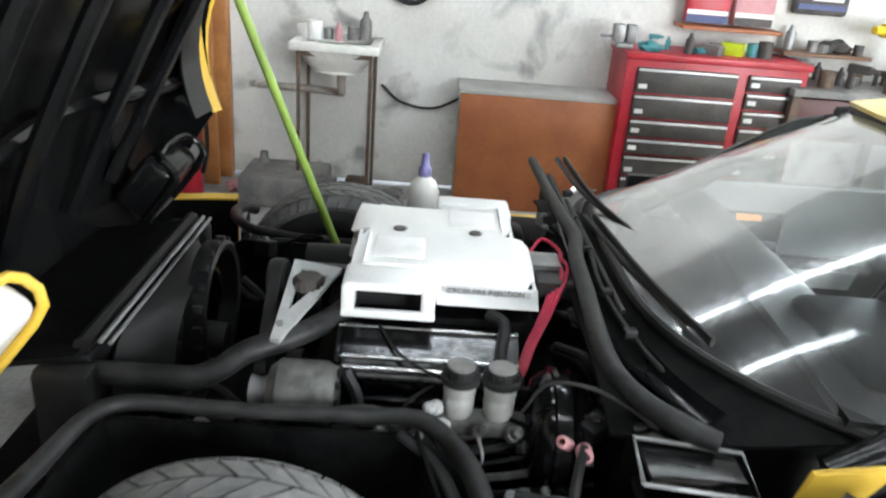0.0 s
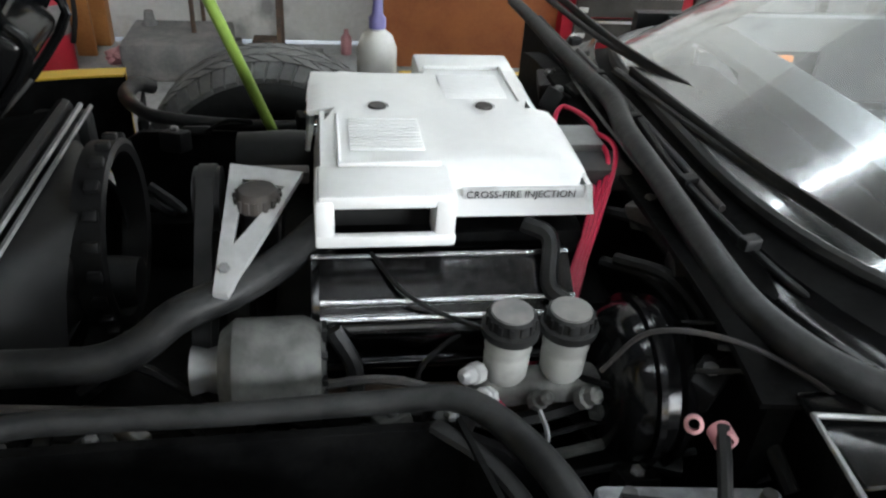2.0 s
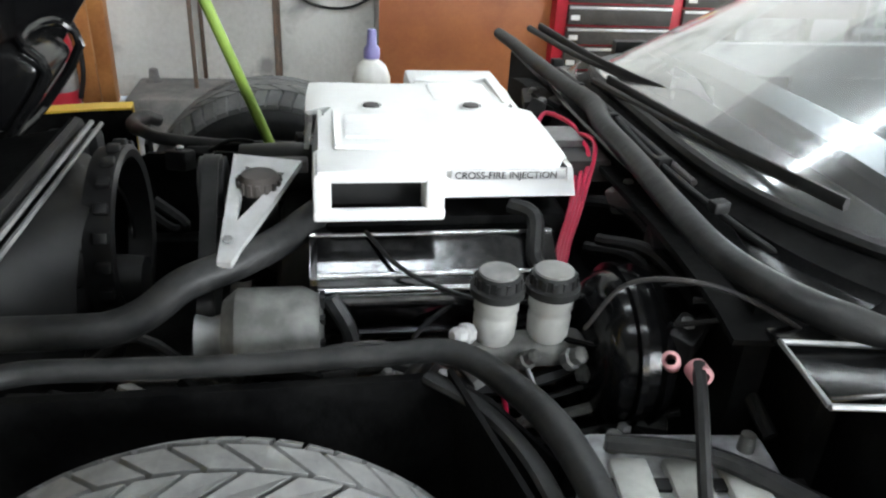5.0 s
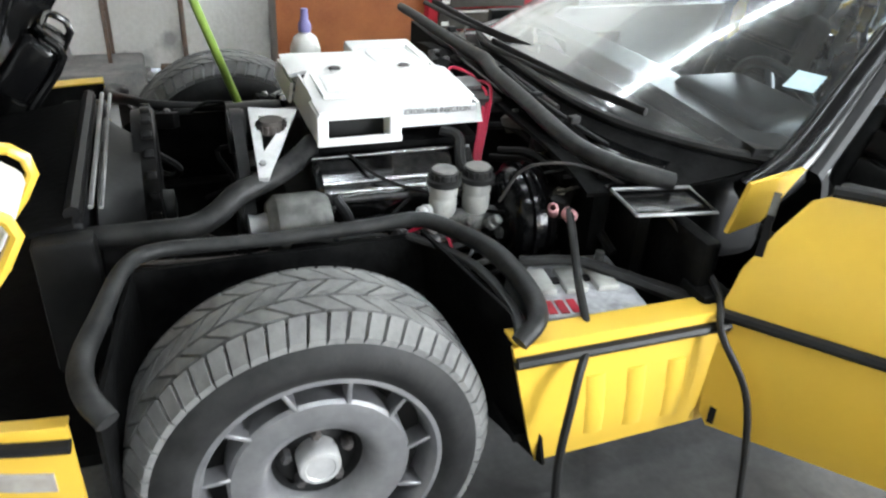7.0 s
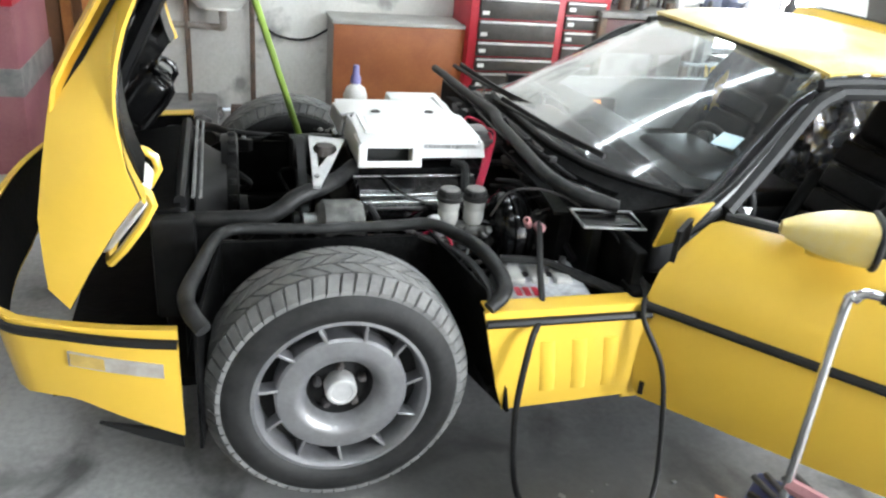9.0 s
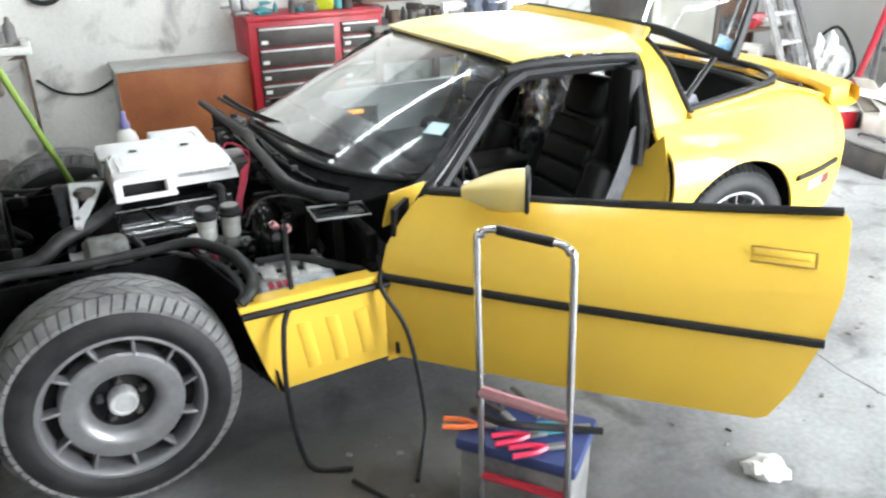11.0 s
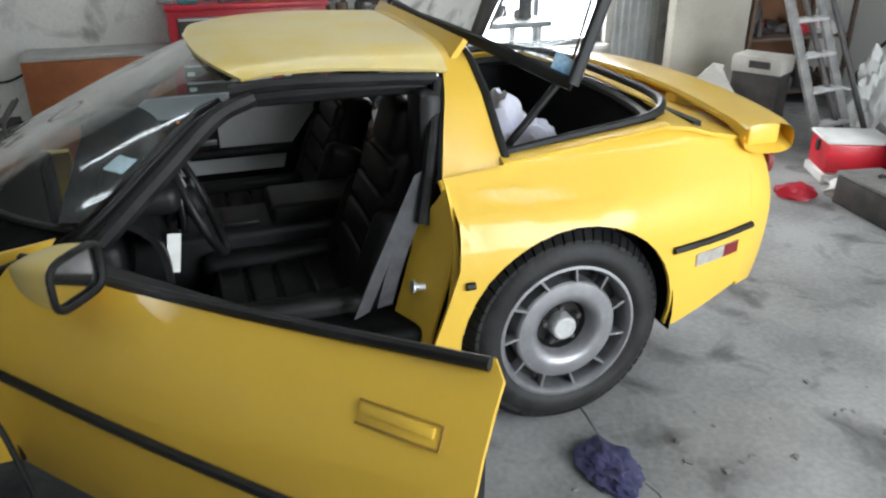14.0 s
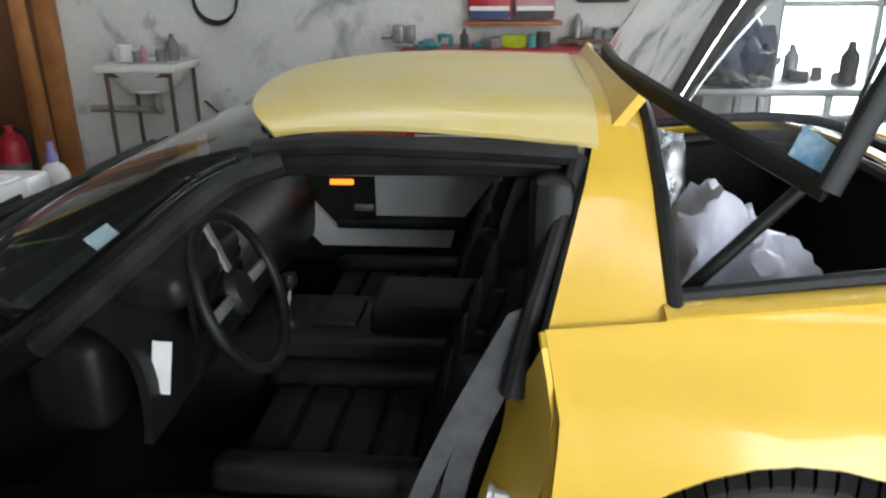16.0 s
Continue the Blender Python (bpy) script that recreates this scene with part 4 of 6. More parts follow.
def build_seat(y):
    seat = new("seat")
    seat.parent, seat.matrix_local = car, pose(0, y, 0)
    tagged(seat, "black cloth bucket seat with high backrest")
    part("cushion", bolster(1.38, -0.17, 0.24, 1.86, 0.17, 0.41, 0.05), CLOTH, seat)
    for s in (-1, 1):
        part("side_bolster", bolster(1.36, min(s * 0.16, s * 0.25), 0.24, 1.88, max(s * 0.16, s * 0.25), 0.46, 0.04), CLOTH, seat)
        b = part("back_bolster", bolster(-0.06, min(s * 0.15, s * 0.24), 0, 0.1, max(s * 0.15, s * 0.22), 0.36, 0.04), CLOTH, seat)
        b.matrix_local = pose(1.83, 0, 0.36, 0, 20, 0)
    b = part("backrest", bolster(-0.04, -0.155, 0, 0.1, 0.155, 0.55, 0.045), CLOTH, seat)
    b.matrix_local = pose(1.84, 0, 0.36, 0, 20, 0)
    b = part("headrest", bolster(-0.05, -0.125, 0.5, 0.07, 0.125, 0.69, 0.05), CLOTH, seat)
    b.matrix_local = pose(1.84, 0, 0.36, 0, 18, 0)
    for k in range(4):
        part("cushion_pleat", bolster(1.4 + 0.1 * k, -0.15, 0.39, 1.49 + 0.1 * k, 0.15, 0.425, 0.015), CLOTH, seat)
        p = part("back_pleat", bolster(-0.06, -0.15, 0.1 + 0.1 * k, -0.02, 0.15, 0.19 + 0.1 * k, 0.015), CLOTH, seat)
        p.matrix_local = pose(1.84, 0, 0.36, 0, 20, 0)
    part("seat_base", boxed(1.4, -0.2, 0.19, 1.86, 0.2, 0.26, bevel=0.01), BLACK, seat)


build_seat(-0.39)
build_seat(0.39)
# passenger door from inside
pd = part("passenger_door", plate([(0.95, 0.3), (1.95, 0.3), (2.02, 0.55), (2.02, 0.83), (0.95, 0.82)], lambda x, z: (x, 0.72, z), 0.2, 0.03), BLACK, car, "passenger door with grey trim")
part("upper_pad", plate([(1.12, 0.735), (1.92, 0.735), (1.95, 0.83), (1.12, 0.825)], lambda x, z: (x, 0.69, z), 0.2, 0.03), GREYTRIM, pd, "grey padded upper trim")
part("grey_panel", plate([(1.5, 0.585), (1.82, 0.585), (1.93, 0.73), (1.5, 0.73)], lambda x, z: (x, 0.695, z), 0.2, 0.02), GREYTRIM, pd, "grey cloth panel")
part("pull_trim", plate([(1.13, 0.73), (1.19, 0.73), (1.35, 0.55), (1.79, 0.55), (1.77, 0.475), (1.3, 0.475), (1.13, 0.66)], lambda x, z: (x, 0.685, z), 0.2, 0.03), GREYTRIM, pd, "grey angled door pull")
part("armrest", boxed(1.36, 0.63, 0.545, 1.82, 0.7, 0.58, bevel=0.012), BLACK, pd)
part("courtesy_lamp", boxed(1.335, 0.675, 0.697, 1.42, 0.692, 0.716, bevel=0.004), AMBER, pd, "lit amber lamp")
part("pull_cup", boxed(1.42, 0.67, 0.6, 1.49, 0.69, 0.625, bevel=0.006), STEEL, pd)
# belts and loose pieces on the car
part("seat_belt", sheet(lambda u, v: (1.985 - 0.2 * u - 0.02 * math.sin(3 * u) + 0.05 * v, -0.71 - 0.035 * math.sin(math.pi * u), 0.86 - 0.45 * u + 0.02 * v), 14, 2, 0.006), BELT, car, "grey seat belt webbing")
part("seat_belt", sheet(lambda u, v: (2.01 - 0.15 * u - 0.03 * math.sin(3 * u) + 0.05 * v, -0.715 - 0.03 * math.sin(math.pi * u), 0.84 - 0.4 * u + 0.01 * v), 14, 2, 0.006), BELT, car)
part("pillar_trim", boxed(2.02, -0.64, 0.55, 2.1, -0.5, 1.08, bevel=0.03), BLACK, car)
part("pillar_trim", boxed(2.02, 0.5, 0.55, 2.1, 0.64, 1.08, bevel=0.03), BLACK, car)
tag = link("paper_tag", boxed(-0.019, -0.001, -0.06, 0.019, 0.001, 0.06), PAPER, None, "", 0)
tag.matrix_world = pose(1.29, -0.615, 0.672, 0, 9, 10)
tagged(tag, "white paper tag hanging under the dashboard", "tag")


# ---- engine bay ----
bm = bmesh.new()
box(bm, -0.75, -0.58, 0.2, 0.75, 0.58, 0.23)
box(bm, 0.68, -0.58, 0.2, 0.72, 0.8, 0.765)
box(bm, -0.4, -0.5, 0.22, 0.72, -0.44, 0.36, bevel=0.01)
box(bm, -0.4, 0.44, 0.22, 0.72, 0.5, 0.36, bevel=0.01)
part("chassis", bm, BAY, car, "oily black chassis and bulkhead")
for s in (-1, 1):
    dz = 0.0 if s < 0 else -0.06
    out = [(-0.4, 0.25), (-0.33, 0.6 + dz), (-0.29, 0.625 + dz), (0.28, 0.63 + dz), (0.36, 0.58 + dz), (0.48, 0.45 + dz), (0.48, 0.25)]
    wh = part("wheelhouse", plate(out, lambda x, z: (x, s * 0.53, z), 0.1, 0.015), BAY, car, "black inner wheelhouse")
    line = [(-0.335, 0.905, 0.585), (-0.365, 0.86, 0.61), (-0.375, 0.78, 0.615), (-0.345, 0.68, 0.635), (-0.305, 0.575, 0.662), (-0.25, 0.52, 0.662), (-0.12, 0.505, 0.652), (0.02, 0.5, 0.647), (0.2, 0.497, 0.65), (0.3, 0.505, 0.655), (0.365, 0.57, 0.648), (0.405, 0.68, 0.652), (0.425, 0.8, 0.632), (0.405, 0.88, 0.625), (0.36, 0.905, 0.598)]
    thick = [0.02, 0.021, 0.021, 0.019, 0.016, 0.016, 0.015, 0.015, 0.016, 0.018, 0.02, 0.021, 0.021, 0.02, 0.018]
    part("edge_tube", swept([(x, s * y, z + dz) for x, y, z in line], thick, n=12), HOSE, wh, "thick black rubber edging tube")
    part("inner_lip", swept([(x - 0.035, s * (y + 0.015), z + dz - 0.028) for x, y, z in line[9:14]], 0.013, n=8, flat=0.6), RUBBER, wh, "flat rubber lip below the tube")
    part("splash_panel", sheet(lambda u, v: (0.3 + (0.1 + 0.04 * v) * u + 0.03 * v, s * (0.52 + 0.36 * u), 0.64 + dz - 0.04 * u - (0.36 + dz) * v), 8, 6, 0.008), BAY, wh)
    part("front_splash", sheet(lambda u, v: (-0.3 - 0.06 * u, s * (0.54 + 0.34 * u), 0.64 + dz - 0.06 * u - (0.36 + dz) * v), 6, 4, 0.008), BAY, wh)
    part("upper_arm", swept([(0.02, s * 0.3, 0.36), (0.05, s * 0.5, 0.4), (0.0, s * 0.62, 0.42)], 0.025, n=8), CAST, car)

# radiator, shroud and fan
rad = part("radiator", boxed(-0.46, -0.38, 0.28, -0.38, 0.38, 0.67, bevel=0.012), BLACK, car, "black radiator with a ribbed top rail")
part("top_rail", swept([(-0.4, -0.37, 0.685), (-0.4, 0.38, 0.685)], 0.018, n=8, steps=1), BLACK, rad)
part("bright_rail", swept([(-0.365, -0.36, 0.693), (-0.365, 0.37, 0.693)], 0.006, n=6, steps=1), STEEL, rad)
part("bright_rail", swept([(-0.345, -0.36, 0.69), (-0.345, 0.37, 0.69)], 0.005, n=6, steps=1), STEEL, rad)
part("air_deflector", sheet(lambda u, v: (-0.74 + 0.34 * u, -0.4 + 0.78 * v, 0.62 + 0.06 * u), 6, 6, 0.012), BAY, rad, "flat black deflector ahead of the radiator")
part("side_tank", boxed(-0.48, -0.44, 0.34, -0.36, -0.38, 0.66, bevel=0.015), BLACK, rad)
part("side_tank", boxed(-0.48, 0.38, 0.34, -0.36, 0.44, 0.66, bevel=0.015), BLACK, rad)
part("shroud", sheet(lambda u, v: (-0.36 + 0.09 * v, (0.34 - 0.12 * v) * math.copysign(abs(math.cos(2 * math.pi * u)) ** (0.5 + 0.5 * v), math.cos(2 * math.pi * u)), 0.5 + (0.18 - 0.0 * v) * math.copysign(abs(math.sin(2 * math.pi * u)) ** (0.5 + 0.5 * v), math.sin(2 * math.pi * u))), 40, 4, 0.006), BLACK, rad, "black fan shroud")
part("fan_motor", lathed([(0, 0.05), (0.045, 0.045), (0.05, 0), (0.05, -0.03)], pose(-0.25, 0, 0.5, 0, 90, 0), 20), BLACK, rad)
for k in range(8):
    part("fan_blade", boxed(-0.004, 0.04, -0.03, 0.004, 0.2, 0.03, bevel=0.002, m=pose(-0.27, 0, 0.5) @ pose(0, 0, 0, 45 * k, 0, 0) @ pose(0, 0, 0, 0, 0, 25)), BLACK, rad)
fan = part("shroud_ring", lathed([(0.155, 0), (0.175, 0), (0.18, 0.05), (0.17, 0.055), (0.155, 0.05)], pose(-0.285, 0.08, 0.555, 0, 90, 0), 40, True), BLACK, rad, "toothed black shroud ring")
for k in range(22):
    part("tooth", boxed(-0.012, -0.01, 0.0, 0.012, 0.01, 0.014, bevel=0.003, m=pose(-0.25, 0.08, 0.555) @ pose(0, 0, 0, 360 / 22 * k, 0, 0) @ pose(0, 0, 0.176)), BLACK, fan)

# engine
eng = new("engine")
eng.parent = car
tagged(eng, "dusty V8 engine with white air cleaner cover")
part("block", boxed(0.05, -0.24, 0.25, 0.62, 0.24, 0.6, bevel=0.03), BAY, eng, "oily black engine block")
part("intake", boxed(0.12, -0.2, 0.58, 0.56, 0.2, 0.72, bevel=0.03), BAY, eng)
RIDGE = (0, 0.3, 0.38, 0.45, 0.52, 0.85, 0.93, 1)
for s in (-1, 1):
    # cover body painted as dark reflection; plain chrome ridges give the bright lines
    vc = part("valve_cover", sheet(lambda u, v: (0.11 + 0.4 * u, s * float(np.interp(v, RIDGE, (0.345, 0.342, 0.335, 0.322, 0.31, 0.25, 0.235, 0.2))), float(np.interp(v, RIDGE, (0.585, 0.632, 0.648, 0.656, 0.66, 0.7, 0.706, 0.7)))), 10, 28), DARKCHROME, eng, "chrome rocker cover, coloured dark for its dark reflections")
    for y, z, r in ((0.33, 0.652, 0.006), (0.305, 0.665, 0.005), (0.24, 0.704, 0.005)):
        part("ridge", swept([(0.112, s * y, z), (0.51, s * y, z)], r, n=10, steps=1), CHROME, vc)
    part("cover_end", lathed([(0, 0), (0.07, 0), (0.078, -0.01)], pose(0.112, s * 0.27, 0.625, 0, -90, 0), 20), DARKCHROME, vc)
    part("cover_rail", boxed(0.1, s * 0.345 - 0.012, 0.578, 0.52, s * 0.345 + 0.012, 0.592, bevel=0.004), DARKCHROME, vc)
    part("manifold", swept([(0.12, s * 0.36, 0.53), (0.3, s * 0.37, 0.52), (0.5, s * 0.36, 0.51)], 0.03, n=10), IRON, eng)
    for k in (1, 3):
        part("plug_lead", swept([(0.55, s * 0.05, 0.7), (0.5 - 0.04 * k, s * 0.26, 0.68), (0.18 + 0.1 * k, s * 0.36, 0.6), (0.17 + 0.1 * k, s * 0.37, 0.54)], 0.0045, n=6), RUBBER, eng)

# air cleaner cover: two snorkels set crosswise about its centre
CX, CY, CZ = 0.318, 0.015, 0.838
cover = new("air_cleaner_cover")
cover.parent, cover.matrix_local = eng, pose(CX, CY, CZ)
tagged(cover, "white air cleaner cover with two scoops")
for k, turn in ((0, 0), (1, 180)):
    m = pose(0, 0, 0, 0, 0, turn)
    # raised lid half
    wide = 0.228 - 0.016 * k
    out = [(-0.165, 0.0), (wide, 0.0), (wide, -0.1), (wide - 0.006, -0.2), (wide - 0.025, -0.225), (0.01, -0.225), (-0.0, -0.225), (-0.19, -0.225), (-0.19, -0.12), (-0.185, -0.06)]
    lid = plate(out, lambda x, y: (x, y, -0.006 * (abs(y) / 0.2) ** 2 - max(0.03 * max(0, (abs(y) - 0.19) / 0.035) ** 2 * (x > -0.01), 0.026 * max(0, (abs(x) - 0.19) / 0.038) ** 2)), 0.03, 0)
    bmesh.ops.transform(lid, matrix=m, verts=lid.verts)
    part("lid", thicken(lid, 0.01), WHITE, cover)
    # sloping skirt on the wide side and the flank
    sk = sheet(lambda u, v: (0.0 + wide * u + 0.006 * v, -0.222 - 0.012 * v ** 2, -0.036 - 0.044 * v), 10, 4, 0.008)
    bmesh.ops.transform(sk, matrix=m, verts=sk.verts)
    part("skirt", sk, WHITE, cover)
    fl = sheet(lambda u, v: (wide - 0.004 + 0.008 * v, -0.226 + 0.226 * u, -0.03 - 0.05 * v), 8, 3, 0.008)
    bmesh.ops.transform(fl, matrix=m, verts=fl.verts)
    part("skirt", fl, WHITE, cover)
    sd = sheet(lambda u, v: (-0.19 - 0.012 * v, -0.2 + 0.2 * u, -0.006 - 0.07 * v), 6, 3, 0.008)
    bmesh.ops.transform(sd, matrix=m, verts=sd.verts)
    part("skirt", sd, WHITE, cover)
    # scoop; a black block in its mouth stands for the shade inside
    sc = part("scoop", boxed(-0.195, -0.3, -0.028, -0.0, -0.2, -0.006, bevel=0.006, m=m), WHITE, cover, "white intake scoop")
    part("lip", boxed(-0.2, -0.305, -0.088, 0.002, -0.29, -0.068, bevel=0.005, m=m), WHITE, sc)
    part("cheek", boxed(-0.2, -0.303, -0.085, -0.172, -0.19, -0.012, bevel=0.007, m=m), WHITE, sc)
    part("cheek", boxed(-0.03, -0.303, -0.085, 0.001, -0.19, -0.012, bevel=0.007, m=m), WHITE, sc)
    bm = boxed(-0.18, -0.25, -0.082, -0.02, -0.2, -0.02)
    bmesh.ops.transform(bm, matrix=m, verts=bm.verts)
    part("mouth", bm, BLACK, sc, "black block for the shade in the scoop mouth")
    # raised frame and fine ribs on the scoop's top
    for a in ((-0.165, -0.205, -0.006, -0.16, -0.03, 0.003), (-0.165, -0.21, -0.006, -0.01, -0.205, 0.002)):
        part("bead", boxed(*a, bevel=0.0015, seg=1, m=m), WHITE, cover)
    for i in range(11):
        part("rib", boxed(-0.145, -0.05 - 0.011 * i, -0.004, -0.03, -0.046 - 0.011 * i, 0.0015, bevel=0.0008, seg=1, m=m), WHITE, cover)
    part("wing_nut_well", lathed([(0.024, 0.003), (0.02, 0.004), (0.018, -0.0), (0.0, -0.001)], m @ pose(-0.093, 0.0, 0.0), 20), WHITE, cover)
    part("wing_nut", lathed([(0.016, 0.002), (0.014, 0.006), (0, 0.0065)], m @ pose(-0.093, 0.0, 0.0), 16), DARK, cover, "dark retaining nut")
badge = part("badge", boxed(0.022, -0.2335, -0.05, 0.212, -0.222, -0.034, bevel=0.001), surface("silver_badge", (0.66, 0.66, 0.66), None, 20, 0.4, 0.1), cover, "silver name strip")
mesh_text("lettering", "CROSS-FIRE INJECTION", 0.0165, DARK, badge, pose(0.026, -0.2345, -0.0475, 90, 0, 0))
part("air_box", boxed(-0.17, -0.17, -0.12, 0.2, 0.17, -0.03, bevel=0.02), BLACK, cover)

# alternator, bracket and belts
alt = part("alternator", lathed([(0, 0.075), (0.03, 0.075), (0.06, 0.068), (0.072, 0.045), (0.072, -0.05), (0.055, -0.07), (0, -0.07)], pose(0.055, -0.37, 0.605, 0, 90, 0), 28), CAST, eng, "dull cast aluminium alternator")
for k in range(10):
    part("slot", boxed(-0.004, -0.004, 0.045, 0.004, 0.004, 0.064, m=pose(0.128, -0.37, 0.605) @ pose(0, 0, 0, 36 * k, 0, 0)), BLACK, alt)
part("pulley", lathed([(0, -0.02), (0.035, -0.02), (0.03, 0), (0.035, 0.02), (0, 0.02)], pose(-0.035, -0.37, 0.605, 0, 90, 0), 24), STEEL, alt)
tri = bmesh.new()
outer = [Vector(c) for c in ((-0.022, -0.335, 0.712), (-0.012, -0.1, 0.792), (0.1, -0.12, 0.786))]
hole = [outer[0].lerp((outer[1] + outer[2]) / 2, 0.36), outer[1] + Vector((0.02, -0.03, -0.012)), outer[2] + Vector((-0.028, -0.028, -0.011))]
o = [tri.verts.new(c) for c in (outer[0] + Vector((0.02, -0.003, 0)), outer[0], outer[1], outer[2])]
q = [tri.verts.new(c) for c in hole]
for ring in ((o[1], o[2], q[1], q[0]), (o[2], o[3], q[2], q[1]), (o[3], o[0], q[0], q[2])):
    tri.faces.new(ring)
tri.faces.new((o[0], o[1], q[0]))
br = part("bracket", thicken(tri, 0.012), BRIGHT, eng, "bright triangular aluminium bracket", 30)
part("bolt", lathed([(0.008, 0), (0.008, 0.006), (0, 0.007)], pose(-0.008, -0.3, 0.728, 20, 0, 0), 6), STEEL, br)
part("bracket_foot", boxed(0.02, -0.115, 0.76, 0.11, -0.085, 0.782, bevel=0.004), DARK, br)
part("filler_cap", lathed([(0.034, 0), (0.034, 0.022), (0.028, 0.03), (0, 0.031)], pose(0.032, -0.165, 0.752), 18), DARK, eng, "ribbed black filler cap")
part("filler_neck", lathed([(0.028, -0.1), (0.028, 0)], pose(0.032, -0.165, 0.752), 16), BLACK, eng)
for k in range(16):
    part("cap_rib", boxed(0.032, -0.003, 0.003, 0.037, 0.003, 0.022, m=pose(0.032, -0.165, 0.752, 0, 0, 22.5 * k)), DARK, eng)
UP, LO = Vector((-0.045, -0.125, 0.742)), Vector((-0.045, -0.3, 0.61))
loop = [UP + 0.056 * Vector((0, math.cos(radians(a)), math.sin(radians(a)))) for a in range(-60, 121, 20)] + [LO + 0.04 * Vector((0, math.cos(radians(a)), math.sin(radians(a)))) for a in range(120, 301, 20)]
part("drive_belt", sheet(lambda u, v: loop[round(u * len(loop)) % len(loop)] + Vector((0.026 * v - 0.013, 0, 0)), len(loop), 2, 0.005), RUBBER, eng, "black drive belt")
part("pump_pulley", lathed([(0, 0), (0.052, 0), (0.05, 0.02), (0.052, 0.04), (0, 0.04)], pose(-0.065, -0.125, 0.742, 0, 90, 0), 28), BLACK, eng)
part("crank_pulley", lathed([(0, 0), (0.08, 0), (0.075, 0.02), (0.08, 0.04), (0, 0.04)], pose(-0.05, 0.0, 0.4, 0, 90, 0), 28), BLACK, eng)
part("compressor", lathed([(0, -0.1), (0.06, -0.1), (0.065, 0), (0.06, 0.1), (0, 0.1)], pose(0.06, 0.25, 0.62, 0, 90, 0), 24), BLACK, eng)
part("distributor", lathed([(0.05, 0), (0.06, 0.03), (0.055, 0.06), (0.02, 0.075), (0, 0.075)], pose(0.6, 0.02, 0.68), 20), BLACK, eng)
part("coil", boxed(0.55, -0.03, 0.75, 0.63, 0.06, 0.79, bevel=0.01), STEEL, eng)
# hoses
part("radiator_hose", swept([(-0.38, -0.37, 0.625), (-0.24, -0.375, 0.627), (-0.17, -0.37, 0.628), (-0.12, -0.355, 0.645), (-0.07, -0.335, 0.677), (0.0, -0.3, 0.69), (0.07, -0.24, 0.7), (0.13, -0.16, 0.71)], 0.026, n=14), HOSE, eng, "thick grey-black radiator hose")
part("heater_hose", swept([(0.14, -0.36, 0.66), (0.17, -0.38, 0.6), (0.15, -0.4, 0.55), (0.0, -0.4, 0.53), (-0.2, -0.42, 0.52)], 0.013, n=8), HOSE, eng)
part("heater_hose", swept([(0.44, -0.22, 0.745), (0.475, -0.25, 0.735), (0.47, -0.3, 0.68), (0.5, -0.33, 0.66), (0.52, -0.33, 0.6)], 0.014, n=8), HOSE, eng)
part("vacuum_hose", swept([(0.2, -0.24, 0.71), (0.25, -0.31, 0.68), (0.33, -0.34, 0.65), (0.42, -0.36, 0.64), (0.6, -0.4, 0.68), (0.7, -0.45, 0.72)], 0.004, n=6), RUBBER, eng)
for k in range(4):
    o = 0.012 * k
    part("ignition_lead", swept([(0.6 + o, 0.04 + o, 0.77), (0.6 + o, -0.06, 0.755 + o), (0.572 + 0.6 * o, -0.15, 0.72), (0.535 + 0.5 * o, -0.22, 0.67), (0.505 + 0.5 * o, -0.27, 0.61), (0.44, -0.31 - o, 0.55)], 0.0045, n=6), WIRE, eng, "red ignition lead")
part("ignition_lead", swept([(0.56, 0.08, 0.77), (0.6, 0.15, 0.785), (0.64, 0.08, 0.78), (0.62, 0.0, 0.77)], 0.005, n=6), WIRE, eng)
part("loose_lead", swept([(0.3, -0.42, 0.58), (0.34, -0.44, 0.6), (0.38, -0.46, 0.58), (0.4, -0.48, 0.5)], 0.004, n=6), WIRE, eng)

# brakes
mc = part("master_cylinder", boxed(0.33, -0.45, 0.575, 0.52, -0.4, 0.622, bevel=0.015, seg=3), CAST, car, "cast brake master cylinder")
for x in (0.378, 0.46):
    res = part("reservoir", lathed([(0.026, 0.6), (0.031, 0.61), (0.032, 0.64), (0.03, 0.644), (0.03, 0.65), (0.033, 0.654), (0.033, 0.678), (0.03, 0.684), (0, 0.684)], pose(x, -0.425, 0.02), 24), PALE, mc, "cloudy plastic fluid reservoir")
    part("cap", lathed([(0.031, 0.676), (0.0395, 0.678), (0.0405, 0.69), (0.034, 0.693), (0.033, 0.708), (0.03, 0.711), (0, 0.711)], pose(x, -0.425, 0.02), 28), RUBBER, res, "black screw cap")
    for k in range(14):
        part("grip", boxed(-0.002, -0.003, 0.693, 0.002, 0.003, 0.707, m=pose(x, -0.425, 0.02) @ pose(0, 0, 0, 0, 0, 360 / 14 * k) @ pose(0.0335, 0, 0)), RUBBER, res)
    part("cap_disc", lathed([(0.029, 0.709), (0.028, 0.714), (0.012, 0.715), (0, 0.713)], pose(x, -0.425, 0.02), 24), GREY, res)
for x, y, z, a, r in ((0.335, -0.44, 0.64, -70, 0.012), (0.35, -0.455, 0.605, -40, 0.013), (0.42, -0.46, 0.6, 20, 0.011), (0.49, -0.455, 0.595, 30, 0.013), (0.515, -0.45, 0.565, 60, 0.012)):
    part("fitting", lathed([(r * 1.3, -0.004), (r * 1.3, 0.01), (r, 0.013), (r, 0.028), (r * 0.5, 0.034), (0, 0.034)], pose(x, y, z, 35, a, 0), 8), BRIGHT if a < 0 else CAST, mc)
